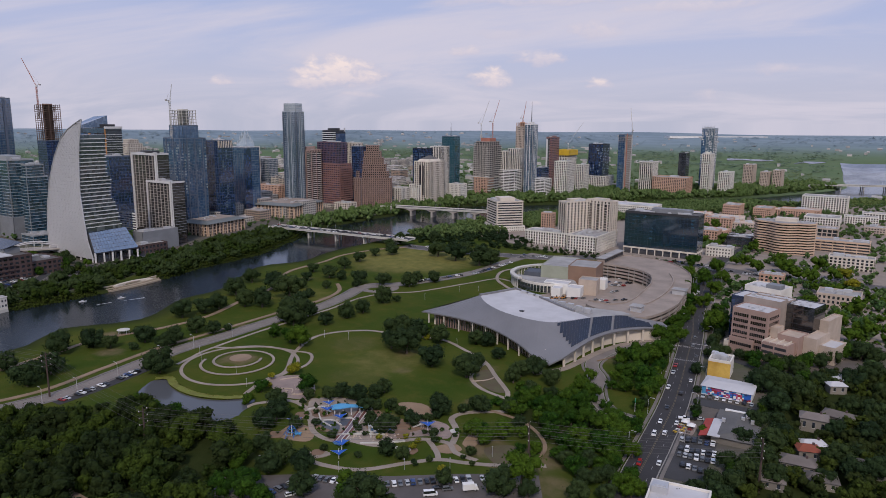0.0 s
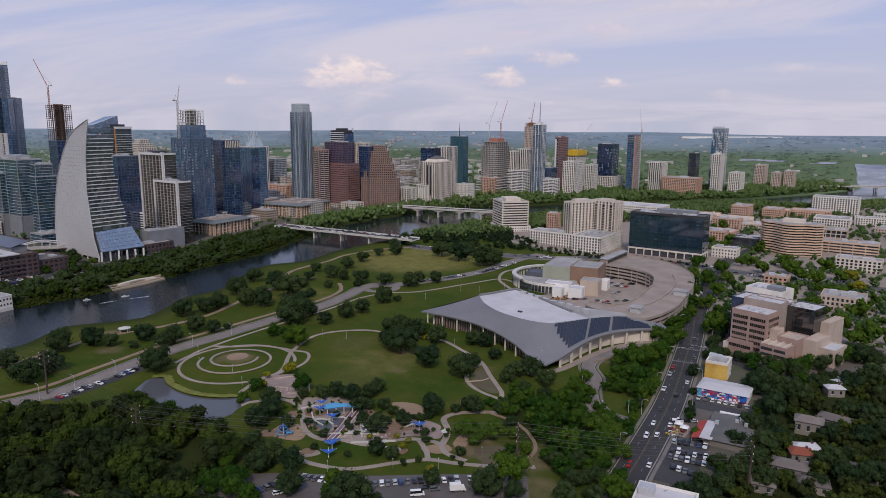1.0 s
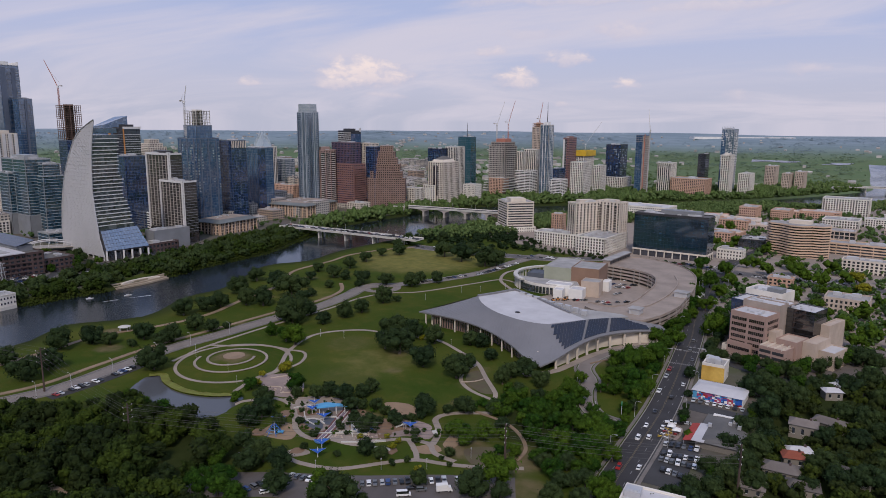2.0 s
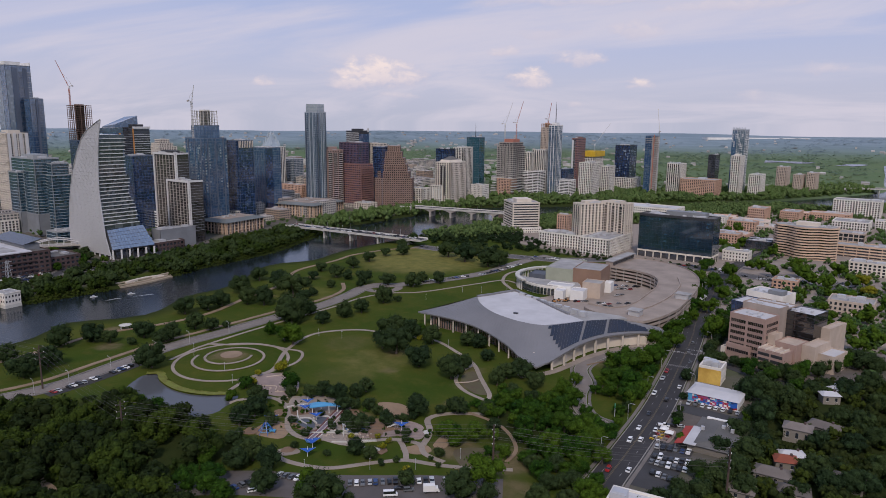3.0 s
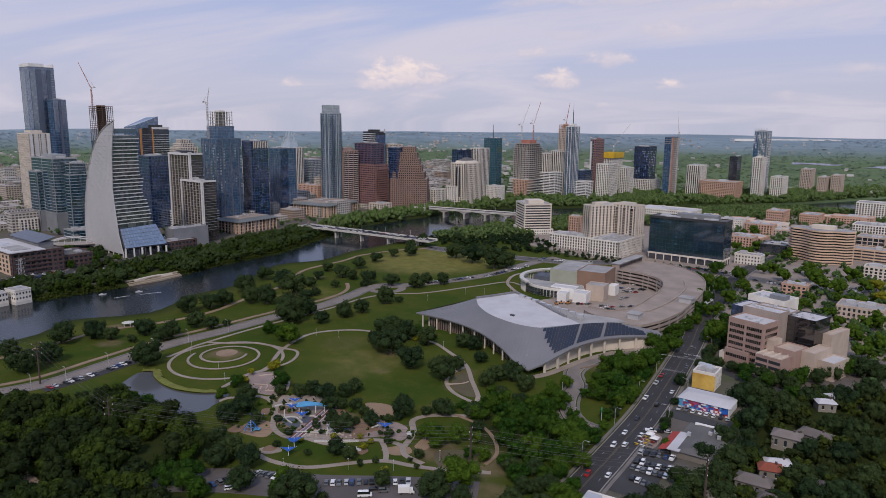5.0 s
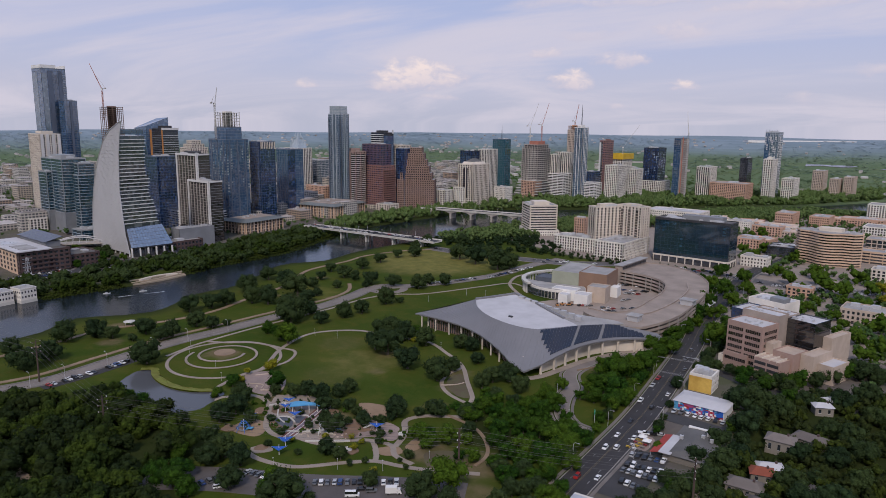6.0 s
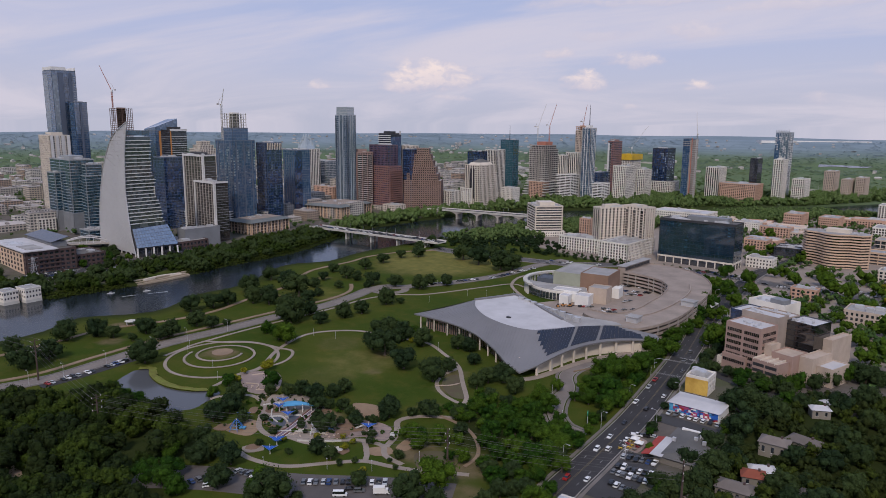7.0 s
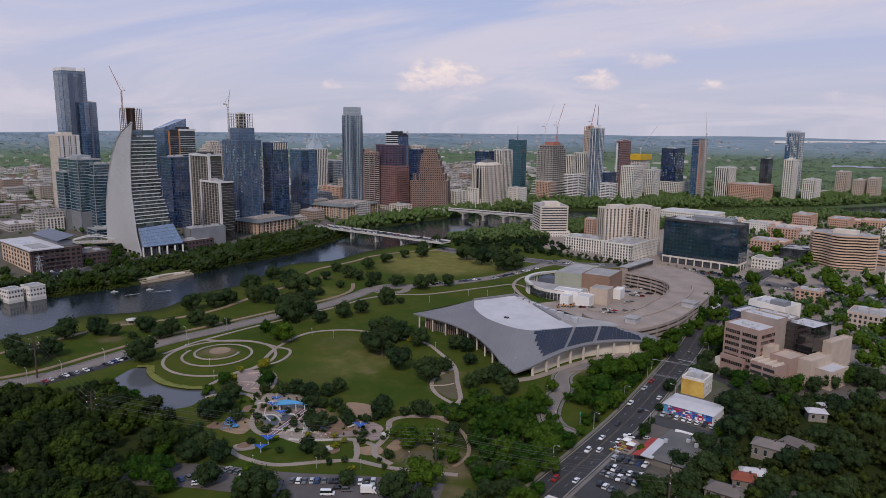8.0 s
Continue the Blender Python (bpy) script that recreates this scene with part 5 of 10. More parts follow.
Shape().box(-47, -26.5, 23.3, 48.5, 6, 24.3).part("canopy_roof", "white_roof", t, "wide white canopy roof")
Shape().box(-40, 7, 22.4, 30, 21, 28.0).part("upper_hall", "grey_panel", t)
Shape().add([(-42, 5, 28.2), (32, 5, 28.2), (32, 23, 32.5), (-42, 23, 32.5), (-42, 5, 27.8), (32, 5, 27.8), (32, 23, 32.1), (-42, 23, 32.1)], [(0, 1, 2, 3), (7, 6, 5, 4), (0, 4, 5, 1), (1, 5, 6, 2), (2, 6, 7, 3), (3, 7, 4, 0)]).part("panel_roof", "solar", t, "tilted dark blue solar roof")
Shape().box(10, -20, 24.3, 40, -4, 24.8).part("roof_light", "grey_roof", t)
strip(LIBRARY, "s", 0.0, 0.93, 0.5, 21, "warm_stone", 0.5)
for k in range(4):
    for i in range(9):
        Shape().box(-40 + 9 * i, -24.3, 3 + 4.6 * k, -36.5 + 9 * i, -23.9, 5.8 + 4.6 * k).part("window", "glass_dark", t)
decks(LIBRARY, "e", 0.05, 0.7, 5, 20, 4.4, "dark_brick", 1.6, 0.5, 0.9)
for label in ("cream apartment tower with deep balconies", "cream apartment tower wing with deep balconies"):
    for u in (0.2, 0.5, 0.8):
        strip(label, "s", u - 0.05, u + 0.05, 4, 52, "glass_dark", 0.95, "balcony_recess")
        decks(label, "s", u - 0.06, u + 0.06, 6, 52, 3.2, "tan_stone", 1.6, 0.3, 0.8)

# ---- crowns, frames and cranes of particular towers ----
def ziggurat():
    t = thing("office_tower", "brown stone stepped pyramid tower with rows of dark windows", "building", -784, 956, 0, 36)
    w, z = 66.0, level(-784, 956) - 0.6
    for tier, (share, top) in enumerate(((1.0, 52), (0.84, 64), (0.70, 76), (0.57, 87), (0.44, 98), (0.32, 108))):
        storeys(t, rect(w * share, 40 - 3 * tier), z, top, "brown_punched", "grey_roof", 0.6, core="tier")
        z = top
    return t


ziggurat()


def open_frame(key, z0, z1, w, d, material):
    """Bare floors and columns of a building that is going up."""
    t = TOP[key]
    n = max(2, round((z1 - z0) / 3.7))
    for i in range(n + 1):
        zz = z0 + (z1 - z0) * i / n
        Shape().box(-w / 2, -d / 2, zz, w / 2, d / 2, zz + 0.7).part("bare_floor", material, t)
    for i in range(5):
        for j in range(4):
            x1, y1 = -w / 2 + 0.5 + (w - 1) * i / 4, -d / 2 + 0.5 + (d - 1) * j / 3
            Shape().box(x1 - 0.35, y1 - 0.35, z0, x1 + 0.35, y1 + 0.35, z1 + (1.5 if (i + j) % 2 else 0.4)).part("bare_column", material, t)
    Shape().box(-w * 0.2, -d * 0.2, z0, w * 0.2, d * 0.2, z1 + 2.5).part("core", material, t)


open_frame("rust", 114.5, 172, 28, 28, "steel_rust")
storeys(TOP["bare"], rect(29, 25), 125.4, 142, "blue_glass", core="upper_body")
open_frame("bare", 142.5, 162, 27, 23, "concrete_light")
open_frame("brown", 139.5, 148, 20, 18, "salmon_brick")
crane(-1196, 596, 150, 52, 46, 215, 66)
crane(-833, 587, 125, 48, 22, 100, 78, "crane_pale")
crane(-720, 1223, 100, 45, 46, 40, 72, "crane_pale")
crane(-701, 1236, 118, 30, 44, 45, 74, "crane_red")
crane(-699, 1365, 148, 8, 36, 60, 80, "crane_red")
crane(-646, 1490, 79, 22, 58, 20, 56, "crane_pale")
crane(-475, 1422, 0.5, 132, 52, 120, 60, "crane_pale")


def crowns():
    t = TOP["lantern"]
    Shape().prism(rect(27, 16), 164.6, 178, [(-13, -8), (13, -8), (13, 8), (-9, 8)]).part("lantern", "glass_frost", t, "pale glass lantern")
    for i in range(5):
        Shape().box(-13.9, -8.3, 166 + 2.4 * i, 13.9, 8.3, 166.3 + 2.4 * i).part("lantern_ring", "metal_light", t)
    t = TOP["fold"]
    for w, z0, z1 in ((32, 95.9, 105), (22, 105, 114), (12, 114, 122)):
        Shape().prism(rect(w, w * 0.75), z0, z1, rect(w * 0.78, w * 0.55)).part("fold", "glass_frost", t)
        for a in (-1, 1):
            for b in (-1, 1):
                Shape().prism(rect(5, 5, a * w * 0.36, b * w * 0.26), z1 - 4, z1 + 7, rect(0.6, 0.6, a * w * 0.36, b * w * 0.26)).part("spike", "glass_frost", t)
    t = TOP["wedge"]
    Shape().add([(-22, -22, 134.9), (22, -22, 134.9), (22, 22, 134.9), (-22, 22, 134.9), (-22, -22, 137), (22, -22, 141), (22, 22, 157), (-22, 22, 155)], [(3, 2, 1, 0), (4, 5, 6, 7), (0, 1, 5, 4), (1, 2, 6, 5), (2, 3, 7, 6), (3, 0, 4, 7)]).part("wedge", "glass_blue", t, "slanted blue glass wedge")
    for y in (-16, -2):
        Shape().box(22.8, y, 5, 24.0, y + 3.5, 134).part("hoist_rail", "orange_panel", t)
    t = TOP["hip"]
    Shape().prism(rect(30, 44), 75.5, 83, rect(21, 32)).part("attic", "cream_stone", t)
    Shape().prism(rect(20, 30), 83.01, 89, rect(1, 8)).part("hip", "dark_roof", t)
    for key, z, h in (("spire", 151, 40), ("mast", 117, 32)):
        Shape().tube([(0, 0, z - 1), (0, 0, z + h * 0.5), (0, 0, z + h)], [0.9, 0.6, 0.15], 6).part("mast", "metal_dark", TOP[key])
    t = TOP["notch"]
    for x0, y0, x1, y1 in ((-19, -19, 19, -18), (-19, 18, 19, 19), (-19, -18, -18, 18), (18, -18, 19, 4)):
        Shape().box(x0, y0, 234, x1, y1, 239).part("screen_wall", "white_paint", t)
    t = TOP["yellow"]
    for x0, y0, x1, y1 in ((-19, -27, 19, -26), (-19, 26, 19, 27), (-19, -26, -18, 26), (18, -26, 19, 26)):
        Shape().box(x0, y0, 76, x1, y1, 88).part("safety_screen", "yellow_panel", t)
    t = TOP["mural"]
    for r, m, dy in ((8.5, "canopy_blue", 0.0), (6.4, "cream_stone", 0.05), (4.4, "play_blue", 0.1), (2.4, "pink_stone", 0.15)):
        part("wall_painting", [(-9 + r * math.cos(k * math.pi / 12), -13.3 - dy, 14 + r * math.sin(k * math.pi / 12)) for k in range(24)], [tuple(range(24))], m, t)
    t = TOP["ribs"]
    for k in range(9):
        Shape().box(-15 + k * 3.6, -12.3, 112, -14.2 + k * 3.6, -11.6, 121.5).part("crown_rib", "cream_stone", t)


crowns()


def curve_y(points, step=4.0):
    return [tuple(p) for p in spline(points, step)]


def sail_tower():
    """The curved office tower: ribbed south skin, stepped glass floors to the east."""
    t = thing("sail_tower", "grey sail shaped office tower with ribbed skin and stepped floors", "skyscraper", -694, 392, 0)
    H, n = 150.0, 37
    fh = H / n

    def blend(table, z):
        for (za, a), (zb, b) in zip(table, table[1:]):
            if z <= zb:
                return a + (b - a) * (z - za) / (zb - za)
        return table[-1][1]

    WEST = [(0, -97), (28, -97.6), (55, -93), (75, -86.5), (95, -78.5), (114, -66), (130, -52.5), (141, -35.5), (150, -10)]
    EAST = [(0, -8), (24, -17), (48, -21), (73, -24), (91, -22.5), (110, -20.5), (128, -16.5), (150, -9.3)]
    DEPTH = [(0, 43), (32, 41), (45, 38), (46, 40), (63, 36.5), (64, 34), (71, 33), (90, 35), (91, 31), (96, 30), (114, 29), (135, 29)]
    skin, edge = Shape(), Shape()
    for i in range(n):
        z0, z1 = i * fh + (5.5 if i == 0 else 0), (i + 1) * fh
        w0, e0, w1, e1 = blend(WEST, z0), blend(EAST, z0), blend(WEST, z1), blend(EAST, z1)
        # ribbed skin: each storey a plate leaning slightly outward
        skin.add([(w0, -0.32, z0), (e0, -0.32, z0), (e1, 0, z1 - 0.06), (w1, 0, z1 - 0.06), (w0, 0.5, z0), (e0, 0.5, z0)], [(0, 1, 2, 3), (1, 0, 4, 5)])
        cells = max(2, int((e0 - w0) / 3.0))
        for j in range(cells + 1):
            skin.beam((w0 + (e0 - w0) * j / cells, -0.34, z0), (w1 + (e1 - w1) * j / cells, -0.06, z1), 0.06)
        if z1 > 136:
            continue
        # slanting east front: the floors run back from the edge of the skin and step outwards lower down
        dep = blend(DEPTH, z0 + fh / 2)
        ex = e0 - 0.8
        out = 14.0 * (1 - min(1, z0 / 40)) ** 0.8
        foot = [(w0 + 1.0, 0.4), (ex, 0.4), (ex + out * 0.5 - 1.0, dep), (w0 + 6.0 + (e0 - w0) * 0.2, dep)]
        Shape().prism(foot, z0, z1 - 0.02).part("glass_floor", "glass_floor", t)
        if z0 > 33:
            rim = [(w0 + 0.6, 0.2), (ex + 0.8, 0.2), (ex + out * 0.5 + 0.1, dep + 1.0), (w0 + 5.0 + (e0 - w0) * 0.2, dep + 1.0)]
            Shape().prism(rim, z0 - 0.3, z0 + 0.55).part("floor_slab", "frame_white", t)
    skin.part("ribbed_skin", "skin_metal", t, "pale grey ribbed curved skin")
    for table, r in ((EAST, 0.65), (WEST, 0.5)):
        pts = [(blend(table, z) + 0.3, -0.5, z) for z in [3 + k * 5.25 for k in range(29)]]
        Shape().tube(pts, r, 6).part("edge_fin", "metal_light", t)
    # glazed crown behind the point
    Shape().prism([(-34, 0.6), (-19, 0.6), (-19, 29), (-34, 29)], 135.7, 141).part("crown_glass", "glass_teal", t)
    # slanting glass skirt above the street
    base = Shape()
    base.add([(-17, 0.5, 30), (-15, 41, 32), (3.5, 43, 11), (-9, 0.5, 9), (-40, 0.5, 30), (-40, 41, 32), (-40, 43, 11), (-40, 0.5, 9)],
             [(0, 3, 2, 1), (4, 5, 6, 7), (1, 2, 6, 5), (0, 4, 7, 3), (3, 7, 6, 2), (0, 1, 5, 4)])
    base.part("skirt_body", "metal_dark", t)
    a, b, c, d = Vector((-16.6, 0.5, 30.2)), Vector((-14.6, 41, 32.2)), Vector((4.1, 43, 11.2)), Vector((-8.4, 0.5, 9.2))
    panes = Shape()
    for j in range(14):
        for i in range(6):
            u0, u1, v0, v1 = j / 14, (j + 0.93) / 14, i / 6, (i + 0.92) / 6
            quad = [(a.lerp(b, u)).lerp(d.lerp(c, u), v) + Vector((1.6, 0, 1.4)) for u, v in ((u0, v0), (u0, v1), (u1, v1), (u1, v0))]
            panes.add([tuple(q) for q in quad], [(0, 1, 2, 3)])
    panes.part("glass_skirt", "glass_sky", t, "slanted blue glass skirt", kind="stuff")
    Shape().box(-90, 4, -0.5, -6, 40, 9).part("lobby", "glass_dark", t)
    for j in range(6):
        u = j / 5
        Shape().box(-9 + 12 * u, 1 + 41 * u, -0.5, -7.6 + 12 * u, 2.4 + 41 * u, 10.5).part("column", "white_paint", t)
    for j in range(8):
        Shape().beam((-92 + j * 11.4, 0.6, -0.5), (-91 + j * 11.4, 0.6, 6.5), 0.6).part("column", "white_paint", t)
    return t


glazing("glass_floor", (0.05, 0.066, 0.075), (0.20, 0.23, 0.24), spread=0.6)
surface("skin_metal", (0.46, 0.455, 0.46), 0.5, metal=0.15, vary=0.08, scale=0.2)
glazing("glass_sky", (0.13, 0.19, 0.30), (0.26, 0.35, 0.46), cell=(1.5, 1.5))
sail_tower()


def banded_office():
    """Round-cornered office of stone bands and dark ribbon windows in three lobes."""
    t = thing("office_block", "tan office block of curved stone bands and dark ribbon windows", "building", -111, 896, 0, -3)
    def outline(e):
        pts = []
        for cx, cy, r, a0, a1 in ((-20, 4, 13, 100, 285), (2, -4, 15, 215, 325), (21, 4, 14, 255, 440)):
            for k in range(5):
                a = radians(a0 + (a1 - a0) * k / 4)
                pts.append((cx + (r + e) * math.cos(a), cy + (r + e) * math.sin(a)))
        return pts
    n, fh = 12, 3.02
    Shape().prism(outline(-0.9), -0.5, n * fh).part("glazing", "glass_night", t)
    for i in range(n + 1):
        Shape().prism(outline(0.5), max(-0.4, i * fh - 0.72), i * fh + 0.72).part("stone_band", "warm_stone", t)
    Shape().prism(outline(-1.0), n * fh + 0.805, n * fh + 1.0).part("roof", "grey_roof", t)
    Shape().box(-9, -3, n * fh + 1.0, 14, 9, n * fh + 5).part("lift_house", "cream_stone", t)
    for i, (x, y) in enumerate(((-20, 4), (-14, 8), (22, 6), (18, -2))):
        Shape().box(x, y, n * fh + 1.3, x + 3, y + 2.5, n * fh + 2.8).part("roof_unit", "metal_light", t)
    return t


banded_office()


def net(rows, cols):
    """Faces of a grid of rows x cols points."""
    return [(i * cols + j, i * cols + j + 1, (i + 1) * cols + j + 1, (i + 1) * cols + j) for i in range(rows - 1) for j in range(cols - 1)]


def events_hall():
    """The hall with a sweeping pointed metal roof, white flat top and solar panels."""
    t = thing("events_hall", "events hall under a sweeping pointed grey roof with solar panels", "building")
    west_eave = curve_y([(-290, 409, 10.0), (-257, 408, 10.5), (-226, 400, 10.5), (-198, 386, 9.0), (-180, 375.5, 6.0), (-168, 372, 4.3)], 3.0)
    west_ridge = curve_y([(-262, 447, 18.5), (-246, 428, 19.5), (-226, 413, 20.0), (-206, 406, 20.0), (-190, 405, 19.9), (-182, 409, 19.6)], 3.0)
    east_eave = curve_y([(-168, 372, 4.3), (-163, 381, 7.0), (-160, 395, 9.5), (-158, 416, 10.5), (-152, 440, 10.5), (-138, 463, 9.8), (-121, 476, 8.8)], 3.0)
    east_ridge = curve_y([(-182, 409, 19.6), (-178, 414, 19.9), (-173, 421, 20.0), (-167, 434, 19.5), (-160, 450, 18.0), (-152, 464, 16.0), (-131, 480, 11.0)], 3.0)

    def even(line, m):
        p = [Vector(q) for q in line]
        s = [0]
        for a, b in zip(p, p[1:]):
            s.append(s[-1] + (b - a).length)
        out = []
        for i in range(m):
            d = s[-1] * i / (m - 1)
            k = max(0, min(len(p) - 2, next((j - 1 for j, q in enumerate(s) if q >= d), len(p) - 2)))
            u = (d - s[k]) / max(1e-6, s[k + 1] - s[k])
            out.append(p[k].lerp(p[k + 1], u))
        return out

    def sheet(name, low, high, m, n, sag, mat):
        a, b = even(low, m), even(high, m)
        v = []
        for i in range(n):
            u = i / (n - 1)
            for j in range(m):
                q = a[j].lerp(b[j], u)
                q.z -= sag * math.sin(math.pi * u)
                v.append(tuple(q))
        under = [(x, y, z - 0.9) for x, y, z in v]
        f = [q[::-1] for q in net(n, m)]
        f = net(n, m)
        o = len(v)
        f += [tuple(k + o for k in q[::-1]) for q in net(n, m)]
        rim = [j for j in range(m)]
        f += [(rim[j], o + rim[j], o + rim[j + 1], rim[j + 1]) for j in range(m - 1)]
        part(name, v + under, f, mat, t, smooth=False)
        return a, b

    wa, wb = sheet("west_roof", west_eave, west_ridge, 40, 9, 0.6, "metal_roof")
    ea, eb = sheet("east_roof", east_eave, east_ridge, 40, 9, 0.6, "metal_roof")
    # standing seams
    for a, b in ((wa, wb), (ea, eb)):
        s = Shape()
        for j in range(1, 39):
            pts = []
            for i in range(7):
                q = a[j].lerp(b[j], i / 6)
                pts.append((q.x, q.y, q.z - 0.6 * math.sin(math.pi * i / 6) + 0.06))
            for p, q in zip(pts, pts[1:]):
                s.beam(p, q, 0.05)
        s.part("roof_seams", "metal_roof", t, kind="stuff")
    # rows of solar panels on the east slope, in three fields
    for lo, hi in ((0, 13), (14, 22), (23, 34)):
        field = Shape()
        for j in range(lo, hi):
            for i in range(12):
                u0, u1 = 0.16 + 0.80 * i / 12, 0.16 + 0.80 * (i + 0.82) / 12
                if j < 6.5 * (1 - u0) or (j > 26 and u0 > 0.95 - (j - 26) * 0.05):
                    continue
                quad = []
                for jj, u in ((j, u0), (j + 0.94, u0), (j + 0.94, u1), (j, u1)):
                    k = int(jj)
                    a = ea[k].lerp(ea[min(k + 1, 39)], jj - k)
                    b = eb[k].lerp(eb[min(k + 1, 39)], jj - k)
                    q = a.lerp(b, u)
                    quad.append((q.x, q.y, q.z - 0.6 * math.sin(math.pi * u) + (0.35 if u == u0 else 0.75)))
                field.add(quad + [(x, y, z - 0.12) for x, y, z in quad], [(0, 1, 2, 3), (7, 6, 5, 4), (0, 4, 5, 1), (1, 5, 6, 2), (2, 6, 7, 3), (3, 7, 4, 0)])
        field.part("solar_field", "solar", t, "dark blue rows of solar panels", kind="stuff")
    # white flat top and its kerb
    top = [tuple(p)[:2] for p in wb] + [tuple(p)[:2] for p in eb[1:15]] + [(-184, 446), (-200, 455), (-224, 470), (-249, 482), (-256, 462)]
    Shape().prism([tuple(p)[:2] for p in eb[14:30]] + [(-156, 470), (-192, 466), (-222, 477), (-249, 484), (-249, 482.3), (-224, 470.3), (-200, 455.3), (-184, 446.3)], 15.0, 17.0).part("plant_roof", "grey_roof", t)
    Shape().prism(top, 17.2, 18.2).part("white_top", "white_roof", t, "flat white roof membrane")
    kerb = Shape()
    ring_pts = top + top[:1]
    for (ax, ay), (bx, by) in zip(ring_pts[54:], ring_pts[55:]):
        kerb.beam((ax, ay, 18.6), (bx, by, 18.6), 0.9)
    kerb.part("roof_wall", "metal_roof", t)
    # north-west wing of the roof behind the white top
    part("back_roof", [(-290, 409, 10.0), (-262, 447, 18.5), (-250, 484, 19.0), (-262, 478, 15.5), (-290, 409, 9.2), (-262, 447, 17.6), (-250, 484, 18.0), (-262, 478, 14.5)], [(0, 1, 2, 3), (7, 6, 5, 4), (3, 2, 6, 7), (0, 3, 7, 4)], "metal_roof", t)
    rnd = random.Random(4)
    for k in range(9):
        u = k / 8
        x, y = -238 + 62 * u, 475 - 22 * u
        Shape().box(x - 2.2, y - 2.0, 17.0, x + 2.2, y + 0.5, 19.6 + rnd.random()).part("roof_unit", "metal_light", t)
    Shape().box(-216, 424, 18.2, -213, 426, 19).part("roof_hatch", "metal_dark", t)
    # walls and columns beneath the eaves
    def under(line, inset, first, last, mat, thick):
        pts = even(line, 30)[first:last]
        w, cols = Shape(), []
        c = Vector((-210, 450, 0))
        q = [p + (c - p).normalized() * inset for p in pts]
        for p, r in zip(q, q[1:]):
            d = Vector((r.y - p.y, p.x - r.x, 0)).normalized() * 0.3
            Shape().prism([(p.x, p.y), (r.x, r.y), (r.x - d.x, r.y - d.y), (p.x - d.x, p.y - d.y)], -0.4, max(3.5, p.z - 0.6)).part("wall_panel", mat, t)
        g = Shape()
        for p, r in zip(q, q[1:]):
            for u0, u1 in ((0.12, 0.36), (0.62, 0.86)):
                a, b = p.lerp(r, u0), p.lerp(r, u1)
                d = Vector((b.y - a.y, a.x - b.x, 0)).normalized() * 0.12
                for s in (1, -1):
                    g.prism([(a.x + d.x * s, a.y + d.y * s), (b.x + d.x * s, b.y + d.y * s), (b.x, b.y), (a.x, a.y)][::s], 0.3, max(3.0, p.z - 2.2))
        if mat == "brown_stone":
            g.part("glazed_wall", "glass_dark", t)
        for p in pts[::3]:
            r = p + (c - p).normalized() * 1.8
            if p.z > 5.5:
                Shape().beam((r.x, r.y, -0.4), (r.x, r.y, p.z - 0.5), thick).part("column", "cream_stone", t)
    # west panels are brown: shade beneath the eave put into the wall colour
    under(west_eave, 7.0, 1, 27, "brown_stone", 0.4)
    under(east_eave, 5.5, 3, 29, "cream_stone", 0.6)
    hull = [(-282, 414), (-258, 417), (-226, 409), (-196, 394), (-176, 383), (-168, 396), (-166, 418), (-160, 440), (-150, 462), (-168, 460), (-192, 466), (-222, 477), (-250, 486), (-266, 470)]
    Shape().prism(hull, -0.4, 9.0).part("hall_body", "cream_stone", t)
    return t


events_hall()


